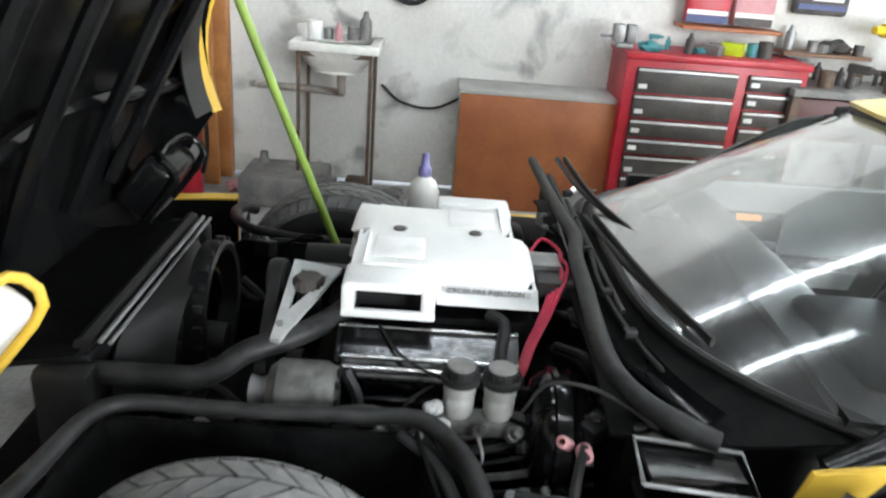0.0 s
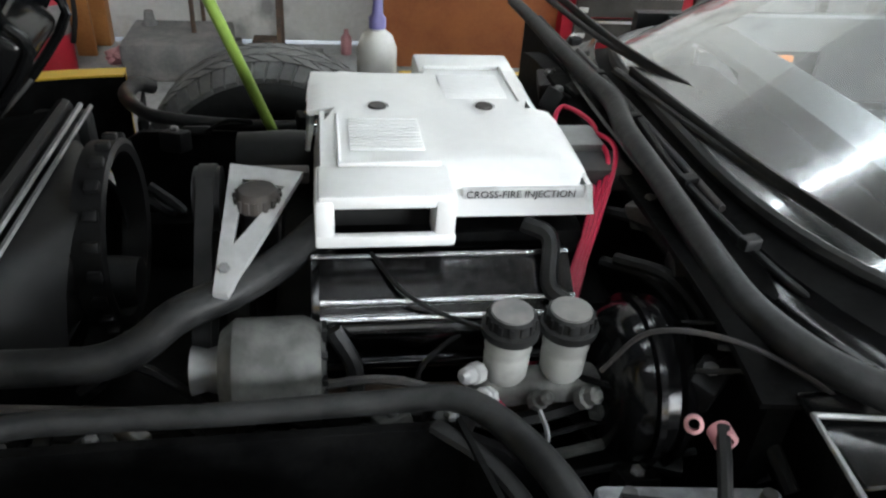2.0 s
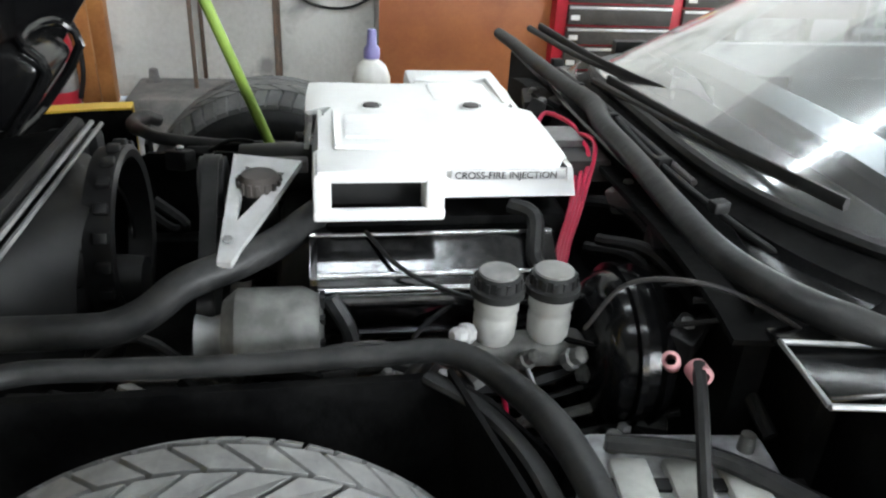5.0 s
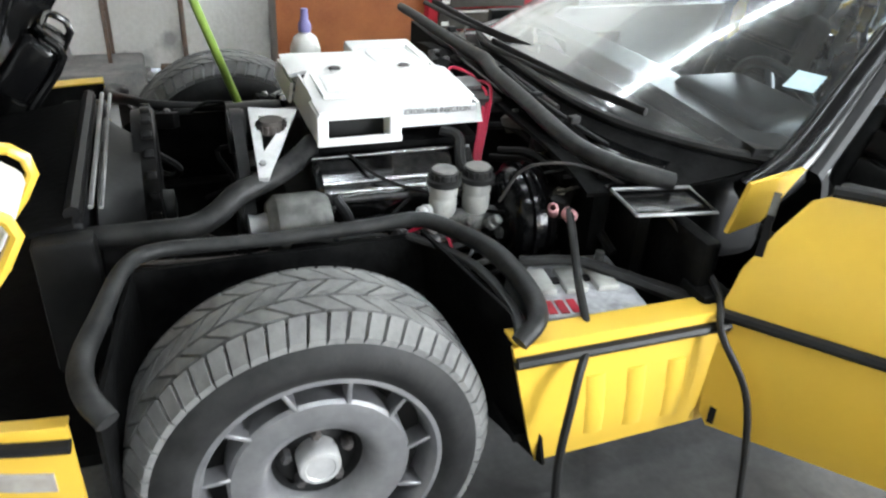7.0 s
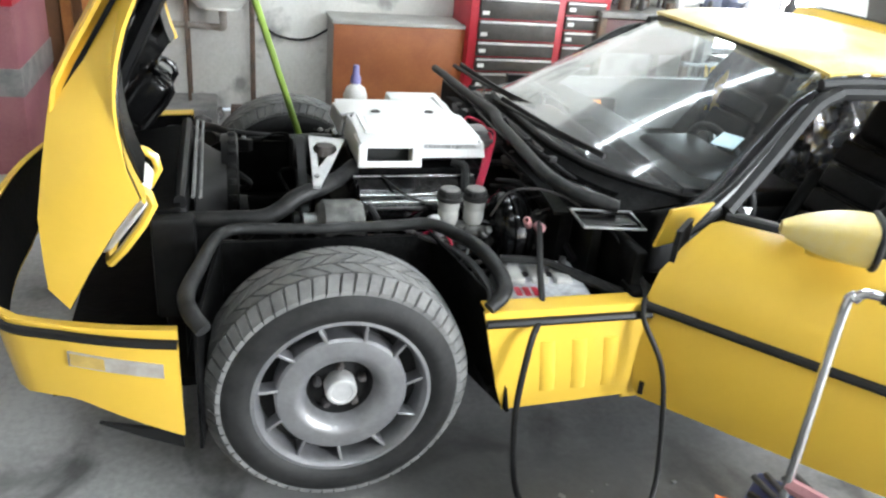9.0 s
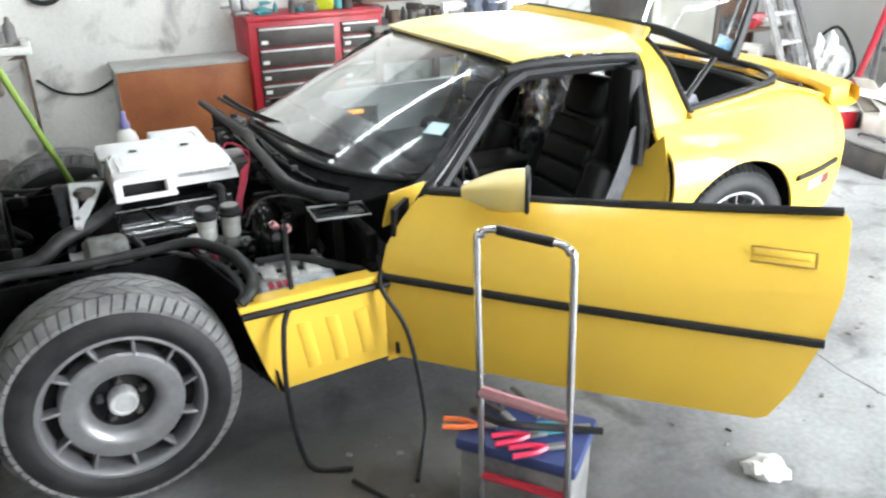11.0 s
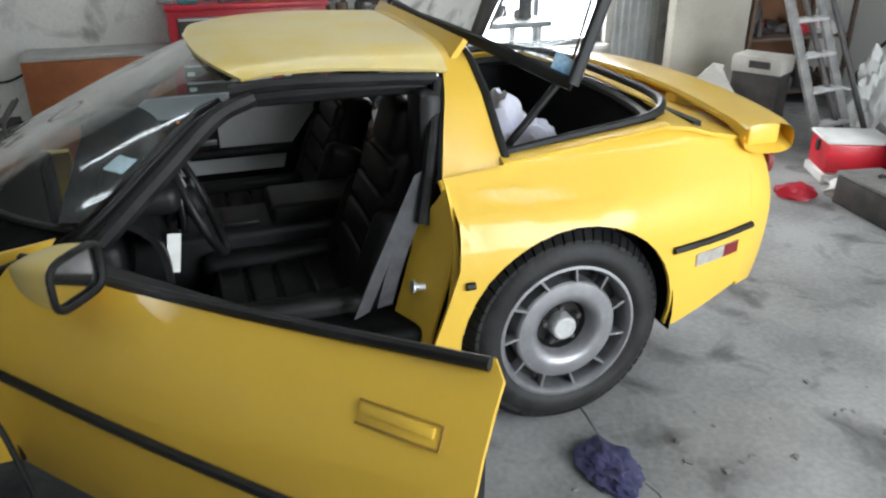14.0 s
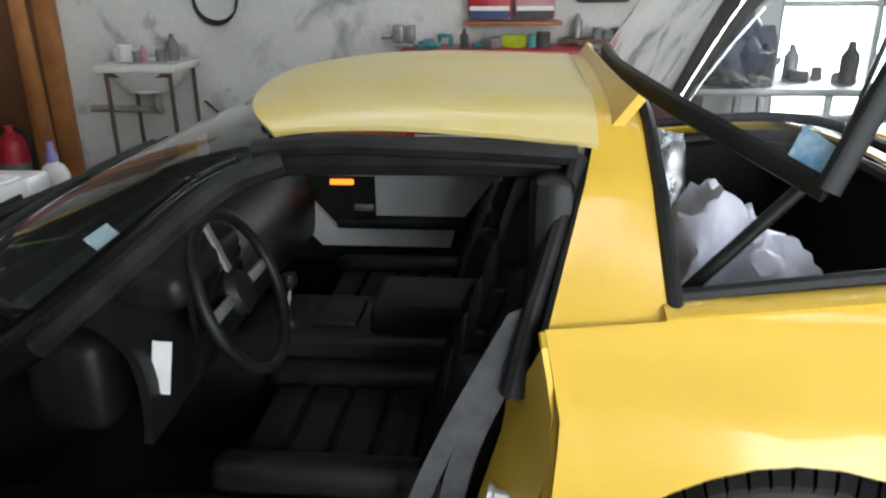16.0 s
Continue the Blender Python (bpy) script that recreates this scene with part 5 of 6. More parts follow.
part("brake_line", swept([(0.42, -0.47, 0.6), (0.43, -0.5, 0.56), (0.4, -0.5, 0.5), (0.42, -0.47, 0.42)], 0.004, n=6), STEEL, mc)
part("booster", lathed([(0, -0.05), (0.06, -0.047), (0.1, -0.038), (0.116, -0.02), (0.119, -0.006), (0.13, -0.004), (0.13, 0.006), (0.119, 0.008), (0.118, 0.03), (0.127, 0.034), (0.12, 0.05), (0.1, 0.065), (0, 0.07)], pose(0.568, -0.42, 0.592, 0, 90, 0), 40), GLOSSBLACK, car, "round black brake booster")
part("clutch_hose", swept([(0.64, -0.5, 0.72), (0.72, -0.55, 0.74), (0.78, -0.6, 0.72), (0.83, -0.66, 0.64), (0.85, -0.7, 0.6)], 0.005, n=6), RUBBER, car)

# cowl: gutter panel, rubber hood seal and wipers
cowl = part("cowl", sheet(lambda u, v: (0.635 + (0.1 + 0.365 * abs(2 * u - 1) ** 3.6) * v, (2 * u - 1) * (0.62 + 0.05 * v), 0.765 + 0.055 * v - 0.03 * abs(2 * u - 1) ** 6 - 0.02 * math.sin(math.pi * v)), 26, 8, 0.01), BAY, car, "black cowl panel below the windscreen")
part("hood_seal", swept([(0.64, 0.8, 0.815), (0.645, 0.64, 0.82), (0.652, 0.4, 0.822), (0.664, 0.22, 0.822), (0.674, 0.08, 0.824), (0.655, -0.04, 0.822), (0.648, -0.22, 0.82), (0.641, -0.4, 0.814), (0.648, -0.53, 0.806), (0.69, -0.615, 0.795), (0.755, -0.665, 0.782), (0.8, -0.685, 0.775)], [0.015, 0.016, 0.017, 0.017, 0.021, 0.019, 0.019, 0.02, 0.02, 0.021, 0.022, 0.018], n=12), HOSE, cowl, "thick rubber seal along the cowl")
for s, y0, y1, x1 in ((1, -0.05, -0.42, 0.02), (1, 0.5, 0.1, 0.0)):
    w = part("wiper", swept([(0.715, y0 + 0.25, 0.84), (0.735 + x1, (y0 + y1) / 2 + 0.1, 0.85), (0.79 + x1, y1, 0.855)], [0.009, 0.007, 0.005], n=8), BLACK, cowl, "black wiper arm")
    part("blade", swept([(0.735, y0 + 0.22, 0.852), (0.755 + x1, (y0 + y1) / 2, 0.86), (0.81 + x1, y1 - 0.08, 0.862)], 0.006, n=6, flat=1.8), RUBBER, w)
# wiper linkage, looms and drain trough in the cowl
part("trough", sheet(lambda u, v: (0.66 + 0.07 * v + 0.1 * abs(2 * u - 1) ** 4, (2 * u - 1) * 0.62, 0.79 - 0.025 * math.sin(math.pi * v)), 24, 6, 0.006), GLOSSBLACK, cowl)
part("linkage_rod", swept([(0.7, 0.4, 0.815), (0.705, 0.1, 0.818), (0.715, -0.3, 0.812)], 0.006, n=8), DARK, cowl)
part("cowl_loom", swept([(0.69, 0.7, 0.8), (0.68, 0.3, 0.822), (0.7, 0.05, 0.818), (0.69, -0.2, 0.815), (0.735, -0.42, 0.79), (0.8, -0.53, 0.765), (0.87, -0.6, 0.745)], 0.006, n=8), RUBBER, cowl)
for y in (-0.4, -0.22, 0.02, 0.24, 0.46):
    part("clip", boxed(-0.014, -0.01, -0.004, 0.014, 0.01, 0.014, bevel=0.003, m=pose(0.69 + 0.1 * y * y, y, 0.812, 0, 0, 12)), BLACK, cowl)
part("hinge_tray", boxed(0.67, -0.76, 0.742, 0.83, -0.62, 0.754, bevel=0.006), GLOSSBLACK, cowl)
part("hinge_bracket", sweep(bmesh.new(), [(0.65, -0.785, 0.762), (0.83, -0.8, 0.755), (0.84, -0.69, 0.76), (0.66, -0.67, 0.765), (0.65, -0.785, 0.762)], 0.004, n=6, steps=1), STEEL, cowl)
part("door_gap_panel", boxed(0.8, -0.83, 0.25, 0.84, -0.6, 0.7, bevel=0.01), BAY, car)
part("bay_side", boxed(0.48, -0.6, 0.22, 0.8, -0.57, 0.42), BAY, car)
part("far_bay_side", boxed(0.48, 0.57, 0.22, 0.8, 0.84, 0.6, bevel=0.02), BAY, car)
part("battery_tray", boxed(0.4, -0.86, 0.3, 0.8, -0.55, 0.32), BAY, car)
part("overflow_tank", boxed(0.3, 0.45, 0.45, 0.6, 0.58, 0.68, bevel=0.03), BLACK, car)
part("relay_box", boxed(0.56, -0.1, 0.73, 0.66, -0.02, 0.775, bevel=0.008), DARK, car)
for y, z in ((-0.33, 0.68), (-0.28, 0.64), (-0.2, 0.7)):
    part("wiring_loom", swept([(0.6, y + 0.1, z), (0.66, y, z + 0.02), (0.7, y - 0.15, z - 0.03), (0.72, y - 0.3, z - 0.1)], 0.011, n=8), RUBBER, car)
rng = random.Random(4)
for k in range(26):
    x, y = rng.uniform(-0.28, 0.7), rng.choice((-1, 1)) * rng.uniform(0.3, 0.46)
    p = [(x, y, rng.uniform(0.4, 0.62))]
    for i in range(3):
        p.append((p[-1][0] + rng.uniform(-0.12, 0.12), min(0.48, max(-0.48, p[-1][1] + rng.uniform(-0.08, 0.08))), min(0.64, max(0.3, p[-1][2] + rng.uniform(-0.1, 0.08)))))
    part("wiring_loom", swept(p, rng.choice((0.005, 0.008, 0.012)), n=6, steps=4), rng.choice((RUBBER, BAY, HOSE)), car)

bat = thing("battery", "grey-white car battery under loose cables", "battery", m=pose(0.57, -0.72, 0.322, 0, 0, -6))
part("case", boxed(-0.11, -0.1, 0, 0.13, 0.12, 0.215, bevel=0.01), PALE, bat)
part("top", boxed(-0.115, -0.105, 0.215, 0.135, 0.125, 0.25, bevel=0.012), surface("grimy_white_plastic", (0.46, 0.47, 0.49), (0.2, 0.2, 0.21), 16, 0.35, bump=0.2), bat, "pale grey battery lid")
part("label", boxed(-0.1, -0.104, 0.06, 0.12, -0.1, 0.17), PAPER, bat)
for x in (-0.07, 0.0, 0.07):
    part("vent_cap", boxed(x - 0.025, -0.03, 0.247, x + 0.025, 0.06, 0.264, bevel=0.005), PALE, bat)
for x in (-0.085, -0.06, -0.035):
    part("red_bar", boxed(x, -0.095, 0.25, x + 0.017, -0.05, 0.2525), RED, bat)
for x in (-0.08, 0.1):
    part("terminal", lathed([(0.012, 0.245), (0.01, 0.275), (0, 0.276)], pose(x, 0.09, 0), 12), CAST, bat)
part("hold_down", boxed(-0.13, 0.01, 0.251, 0.15, 0.03, 0.258, bevel=0.002), BLACK, bat)
part("door_hinge", boxed(0.79, -0.87, 0.52, 0.87, -0.78, 0.6, bevel=0.015), BAY, car)
part("door_hinge", boxed(0.8, -0.85, 0.3, 0.86, -0.78, 0.36, bevel=0.015), BAY, car)
part("battery_loom", swept([(0.48, -0.64, 0.6), (0.6, -0.68, 0.605), (0.71, -0.75, 0.58), (0.8, -0.82, 0.56)], [0.012, 0.012, 0.016, 0.02], n=8), RUBBER, car)
fit = thing("battery_cable", "black battery cable with a pink terminal clamp", "cable")
part("clamp", lathed([(0.007, -0.025), (0.0115, -0.022), (0.0115, 0.022), (0.007, 0.025)], pose(0.562, -0.612, 0.7, 40, -35, 0), 16, True), PINK, fit, "pink plastic terminal cover")
part("clamp", lathed([(0.009, -0.012), (0.015, -0.011), (0.015, 0.011), (0.009, 0.012)], pose(0.595, -0.625, 0.69, 90, 20, 0), 16, True), PINK, fit)
part("lead", swept([(0.595, -0.62, 0.7), (0.575, -0.68, 0.68), (0.55, -0.77, 0.62), (0.52, -0.88, 0.56), (0.47, -0.945, 0.5), (0.46, -0.95, 0.25), (0.5, -0.98, 0.0), (0.62, -1.05, -0.01)], 0.009, n=8), RUBBER, fit)
cab = thing("cable", "black cable hanging from the engine bay to the floor", "cable")
part("lead", swept([(0.84, -0.72, 0.66), (0.83, -0.86, 0.6), (0.8, -0.93, 0.55), (0.86, -0.99, 0.4), (0.9, -1.02, 0.1), (0.86, -1.08, -0.01), (0.78, -1.2, -0.012)], 0.008, n=8), RUBBER, cab)
stick = link("hood_prop", swept([(0.02, 0.453, 0.59), (-0.3, 0.172, 1.6)], 0.0125, n=12, steps=1), GREEN)
tagged(stick, "green painted broom handle propping the hood", "pole")
bottle = thing("bottle", "white plastic bottle with a purple pump cap", "bottle", m=pose(0.275, 0.72, 0.585))
part("body", lathed([(0, 0), (0.045, 0), (0.052, 0.01), (0.052, 0.12), (0.04, 0.155), (0.02, 0.17), (0.02, 0.18)], None, 24), PORCELAIN, bottle)
part("cap", lathed([(0.022, 0.175), (0.022, 0.2), (0.014, 0.21), (0.012, 0.25), (0, 0.252)], None, 16), surface("lilac_cap", (0.2, 0.18, 0.4), None, 8, 0.4), bottle, "purple cap")
part("far_shelf", boxed(0.18, 0.6, 0.55, 0.48, 0.84, 0.583, bevel=0.01), BAY, car)

for k, (x, y, z) in enumerate(((-0.3, -0.44, 0.52), (-0.18, -0.45, 0.54), (0.1, -0.46, 0.56), (0.22, -0.45, 0.56), (0.3, -0.46, 0.56), (0.56, -0.53, 0.5), (0.64, -0.5, 0.66), (0.68, -0.3, 0.71), (0.66, -0.18, 0.74), (-0.2, 0.45, 0.58), (0.1, 0.5, 0.6), (0.62, 0.25, 0.76), (0.64, 0.4, 0.74))):
    mt = part("mounting", boxed(-0.03, -0.022, -0.03, 0.03, 0.022, 0.018, bevel=0.006, m=pose(x, y, z, 12 * (k % 3) - 10, 15 * (k % 4) - 20, 37 * k)), (BAY, BLACK, DARK, CAST, BLACK)[k % 5], car, "grimy small mounting in the engine bay")
    part("bolt", lathed([(0.011, 0), (0.011, 0.007), (0.007, 0.011), (0, 0.011)], pose(x, y, z + 0.018), 6), STEEL, mt)
    part("connector", boxed(-0.012, -0.03, -0.01, 0.012, 0.03, 0.01, bevel=0.004, m=pose(x + 0.045, y + 0.02, z + 0.01, 0, 20, 50 * k)), (BLACK, GREY, BLACK)[k % 3], mt)
for k in range(5):
    part("bay_pipe", swept([(-0.32, -0.46 + 0.02 * k, 0.44 + 0.03 * k), (-0.05, -0.47 + 0.02 * k, 0.47 + 0.02 * k), (0.2, -0.48 + 0.02 * k, 0.5 + 0.025 * k), (0.4, -0.49 + 0.02 * k, 0.47 + 0.02 * k), (0.66, -0.5 + 0.03 * k, 0.52 + 0.03 * k)], (0.006, 0.009, 0.005, 0.012, 0.007)[k], n=6), (RUBBER, CAST, RUBBER, HOSE, DARK)[k], car)
part("earth_strap", swept([(0.78, -0.66, 0.7), (0.7, -0.62, 0.76), (0.62, -0.56, 0.78), (0.54, -0.5, 0.75), (0.5, -0.47, 0.66)], 0.0035, n=6), DARK, car)
part("dash_cable", swept([(0.62, -0.5, 0.68), (0.7, -0.58, 0.73), (0.79, -0.7, 0.7), (0.82, -0.8, 0.62)], 0.004, n=6), RUBBER, car)


# ---- along the back wall ----
def lump(r, h, seed, squash=1.0):
    """A crumpled heap: a dome pushed in and out."""
    rn = random.Random(seed)
    bm = bmesh.new()
    bmesh.ops.create_icosphere(bm, subdivisions=3, radius=1)
    o = Vector((rn.uniform(0, 50), rn.uniform(0, 50), 0))
    for v in bm.verts:
        k = 1 + 0.5 * (noise.noise(v.co * 1.6 + o)) + 0.3 * noise.noise(v.co * 4 + o)
        v.co = Vector((v.co.x * r * k, v.co.y * r * squash * k, max(0, (v.co.z * k + 0.35) * h * 0.75)))
    return bm


def crumple(r, h, seed, squash=1.0):
    """A crumpled sheet: a heap with sharp folds."""
    bm = bmesh.new()
    bmesh.ops.create_icosphere(bm, subdivisions=5, radius=1)
    o = Vector((seed * 1.7, seed * 0.9, 0))
    for v in bm.verts:
        q = v.co
        k = 1 + 0.35 * noise.noise(q * 1.5 + o) + 0.22 * (1 - 2 * abs(noise.noise(q * 2.6 + o))) + 0.12 * (1 - 2 * abs(noise.noise(q * 6.0 + o)))
        v.co = Vector((q.x * r * k, q.y * r * squash * k, max(0, (q.z * k + 0.35) * h * 0.75)))
    return bm


def bottle_mesh(r, h):
    return lathed([(0, 0), (r, 0), (r, h * 0.65), (r * 0.5, h * 0.8), (r * 0.4, h * 0.97), (0, h)], None, 14)


def tin_mesh(r, h):
    return lathed([(0, 0), (r, 0), (r, h), (r * 0.9, h), (r * 0.9, h * 0.96), (0, h * 0.96)], None, 16)


def tool_mesh(w, seed):
    """A small hand tool lying down: grip, body and chuck."""
    bm = bmesh.new()
    box(bm, -w, -0.25 * w, 0.2 * w, w * 0.6, 0.25 * w, 0.8 * w, bevel=0.1 * w)
    box(bm, -0.9 * w, -0.18 * w, -0.9 * w, -0.45 * w, 0.18 * w, 0.4 * w, bevel=0.08 * w)
    lathe(bm, [(0, 0), (0.2 * w, 0), (0.16 * w, 0.5 * w), (0, 0.5 * w)], pose(0.6 * w, 0, 0.5 * w, 0, 90, 0), 10)
    bmesh.ops.translate(bm, verts=bm.verts, vec=(0, 0, 0.9 * w))
    return bm


def clutter(x0, x1, y0, y1, z, n, seed, size=0.06, mats=None):
    """Small workshop things set down side by side on a shelf or bench."""
    rn = random.Random(seed)
    mats = mats or (DARK, GREY, STEEL, PAPER, TEAL, RED, PALE, BLUE, IRON)
    for k in range(n):
        x = x0 + (x1 - x0) * (k + rn.uniform(0.1, 0.9)) / n
        y = rn.uniform(y0, y1)
        s = size * rn.uniform(0.6, 1.3)
        m = rn.choice(mats)
        kind = rn.choice(("tin", "bottle", "box", "tool", "rag", "box"))
        if kind == "tin":
            ob = link("tin", tin_mesh(s * 0.6, s * 1.3), m)
            tagged(ob, "small metal tin standing among workshop clutter", "tin", "workshop clutter")
        elif kind == "bottle":
            ob = link("bottle", bottle_mesh(s * 0.45, s * 2.1), m)
            tagged(ob, "small plastic bottle standing among workshop clutter", "bottle", "workshop clutter")
        elif kind == "box":
            ob = link("parts_box", boxed(-s * 0.9, -s * 0.6, 0, s * 0.9, s * 0.6, s, bevel=s * 0.08), m)
            tagged(ob, "small box of parts among workshop clutter", "box", "workshop clutter")
        elif kind == "tool":
            ob = link("power_tool", tool_mesh(s, k), m)
            tagged(ob, "hand power tool lying among workshop clutter", "tool", "workshop clutter")
        else:
            ob = link("rag", lump(s * 1.1, s * 0.8, seed * 31 + k), m)
            tagged(ob, "crumpled oily rag among workshop clutter", "rag", "workshop clutter")
        ob.matrix_world = pose(x, y, z, 0, 0, rn.uniform(-60, 60))


# sink on iron legs
sink = thing("sink", "old white porcelain sink on thin iron legs", "sink", m=pose(-0.27, 2.72, FLOOR))
bm = bmesh.new()
box(bm, -0.25, -0.22, 0.87, 0.25, -0.16, 0.92, bevel=0.012)
box(bm, -0.25, 0.16, 0.87, 0.25, 0.22, 0.92, bevel=0.012)
box(bm, -0.25, -0.2, 0.87, -0.19, 0.2, 0.92, bevel=0.012)
box(bm, 0.19, -0.2, 0.87, 0.25, 0.2, 0.92, bevel=0.012)
part("rim", bm, PORCELAIN, sink)
part("basin", sheet(lambda u, v: ((0.21 - 0.09 * v) * math.copysign(abs(math.cos(2 * math.pi * u)) ** 0.5, math.cos(2 * math.pi * u)), (0.18 - 0.08 * v) * math.copysign(abs(math.sin(2 * math.pi * u)) ** 0.5, math.sin(2 * math.pi * u)), 0.88 - 0.13 * v ** 0.7), 32, 6, 0.012), PORCELAIN, sink)
part("basin_floor", lathed([(0, 0.752), (0.14, 0.752), (0.14, 0.74), (0, 0.74)], None, 20), PORCELAIN, sink)
for x in (-0.2, 0.2):
    for y in (-0.17, 0.18):
        part("leg", boxed(x - 0.01, y - 0.01, 0, x + 0.01, y + 0.01, 0.88, bevel=0.002), IRON, sink)
part("apron_rail", boxed(-0.2, -0.175, 0.84, 0.2, -0.165, 0.865), IRON, sink)
part("trap", swept([(0.02, 0, 0.76), (0.02, 0, 0.66), (0.02, 0.03, 0.61), (-0.02, 0.08, 0.6), (-0.15, 0.12, 0.6), (-0.5, 0.14, 0.6)], [0.028, 0.026, 0.022, 0.022, 0.022, 0.022], n=10), surface("grey_pipe", (0.28, 0.24, 0.2), (0.4, 0.38, 0.35), 9, 0.6), sink, "grey drain pipe")
clutter(-0.48, -0.06, 2.6, 2.8, 0.9, 6, 5, 0.06, (DARK, GREY, RED, PINK, STEEL, PAPER))
cable = link("wall_cable", swept([(-0.03, 2.93, 0.62), (0.1, 2.93, 0.52), (0.3, 2.93, 0.5), (0.5, 2.93, 0.6)], 0.008, n=6), RUBBER)
tagged(cable, "black cable sagging along the wall", "cable")
loop = thing("cable_coil", "coil of black cable hung on the wall", "cable")
for k in range(3):
    part("turn", sweep(bmesh.new(), [(0.12 + 0.14 * math.cos(2 * math.pi * i / 12), 2.92 - 0.01 * k, 1.25 + (0.13 + 0.01 * k) * math.sin(2 * math.pi * i / 12)) for i in range(13)], 0.007, n=6, steps=2, closed=True), RUBBER, loop)

# wooden door and frame
wd = thing("door_1", "dark wooden door in a varnished pine frame", "door", kind="structure")
for x0, x1, mt in ((-1.06, -0.94, PINE), (-1.22, -1.16, PINE), (-1.75, -1.66, PINE)):
    part("board", boxed(x0, Y1 - 0.09, FLOOR, x1, Y1 - 0.005, 2.15, bevel=0.006), mt, wd, "varnished pine board")
part("panel", boxed(-1.66, Y1 - 0.05, FLOOR, -1.06, Y1 - 0.004, 2.1, bevel=0.004), DARKWOOD, wd)
part("lintel", boxed(-1.75, Y1 - 0.085, 2.1, -0.94, Y1 - 0.006, 2.2, bevel=0.006), PINE, wd)
lean = thing("pine_board", "long varnished pine board leaning by the door", "board", m=pose(-1.02, 2.72, FLOOR, 3, 0, 0))
part("plank", boxed(-0.045, -0.015, 0, 0.045, 0.015, 1.9, bevel=0.004), PINE, lean)
chest = thing("cabinet", "faded maroon metal cabinet with a grey band", "cabinet", m=pose(-1.75, 2.1, FLOOR))
part("body", boxed(-0.45, -0.4, 0, 0.52, 0.4, 1.05, bevel=0.02), MAROON, chest)
part("band", boxed(-0.452, -0.405, 0.42, 0.525, 0.402, 0.56, bevel=0.004), GREY, chest)
part("top_band", boxed(-0.454, -0.406, 0.86, 0.527, 0.404, 0.93, bevel=0.004), RED, chest)
ex = thing("fire_extinguisher", "red fire extinguisher standing by the door", "extinguisher", m=pose(-1.09, 2.45, FLOOR))
part("cylinder", lathed([(0, 0), (0.085, 0), (0.09, 0.03), (0.09, 0.42), (0.07, 0.48), (0.03, 0.52), (0.03, 0.56), (0, 0.56)], None, 24), RED, ex)
part("label", lathed([(0.0915, 0.2), (0.0915, 0.34)], None, 24), GREY, ex)
part("hose", swept([(0.03, 0, 0.55), (0.12, -0.02, 0.5), (0.13, -0.02, 0.3), (0.1, -0.02, 0.16)], 0.012, n=8), RUBBER, ex)
slab = link("grey_crate", boxed(-0.78, 2.35, FLOOR, -0.3, 2.75, 0.16, bevel=0.02), GREY)
tagged(slab, "low grey crate standing on the floor", "crate")
clutter(-0.9, 0.35, 2.6, 2.85, FLOOR, 8, 41, 0.1, (GREY, DARK, IRON, PINK))

# plywood-fronted cabinet
ply = thing("wooden_cabinet", "orange-brown plywood cabinet with a grey top", "cabinet", m=pose(0.9, 2.77, FLOOR) @ Matrix.Diagonal((1.06, 1, 1, 1)))
part("front", boxed(-0.43, -0.16, 0, 0.43, -0.14, 0.69, bevel=0.003), WOOD, ply, "orange-brown plywood front")
part("body", boxed(-0.43, -0.138, 0, 0.43, 0.17, 0.688, bevel=0.003), surface("grey_side", (0.3, 0.28, 0.26), None, 6, 0.7), ply)
part("top", boxed(-0.44, -0.17, 0.69, 0.44, 0.175, 0.715, bevel=0.004), surface("dusty_top", (0.42, 0.42, 0.4), (0.34, 0.33, 0.31), 6, 0.8), ply, "dusty grey top")

# red tool chest
tc = thing("tool_chest", "red steel tool chest with dark drawers", "tool chest", m=pose(1.34, 2.52, FLOOR) @ Matrix.Diagonal((1.04, 1, 1, 1)))
part("body", boxed(0, 0.01, 0.05, 0.98, 0.42, 0.98, bevel=0.008), RED, tc)
part("top_tray", boxed(-0.01, -0.01, 0.965, 0.99, 0.425, 1.0, bevel=0.006), RED, tc)
for x0, x1, zs in ((0.06, 0.6, (0.17, 0.3, 0.43, 0.53, 0.64, 0.78, 0.93)), (0.66, 0.94, (0.17, 0.33, 0.49, 0.63, 0.73, 0.83, 0.93))):
    for z0, z1 in zip(zs, zs[1:]):
        d = part("drawer", boxed(x0, -0.012, z0 + 0.006, x1, 0.02, z1 - 0.006, bevel=0.004), DRAWER, tc, "dark drawer front")
        part("pull_strip", boxed(x0 + 0.004, -0.022, z1 - 0.024, x1 - 0.004, -0.01, z1 - 0.01, bevel=0.003), BRIGHT, d, "bright metal pull strip")
        if (z0 * 100) % 2 < 1.2:
            part("tag", boxed(x0 + 0.015, -0.0165, z0 + 0.03, x0 + 0.06, -0.0125, z0 + 0.055), PAPER, d)
vise = thing("vise", "small grey bench vise on the tool chest", "vise", m=pose(1.34, 2.68, 0.98))
part("base", boxed(-0.05, -0.05, 0, 0.05, 0.05, 0.03, bevel=0.008), STEEL, vise)
part("jaw", boxed(-0.07, -0.035, 0.03, -0.005, 0.035, 0.13, bevel=0.01), STEEL, vise)
part("jaw", boxed(0.005, -0.035, 0.03, 0.06, 0.035, 0.13, bevel=0.01), STEEL, vise)
part("bar", swept([(-0.14, 0, 0.06), (0.06, 0, 0.06)], 0.01, n=8, steps=1), STEEL, vise)
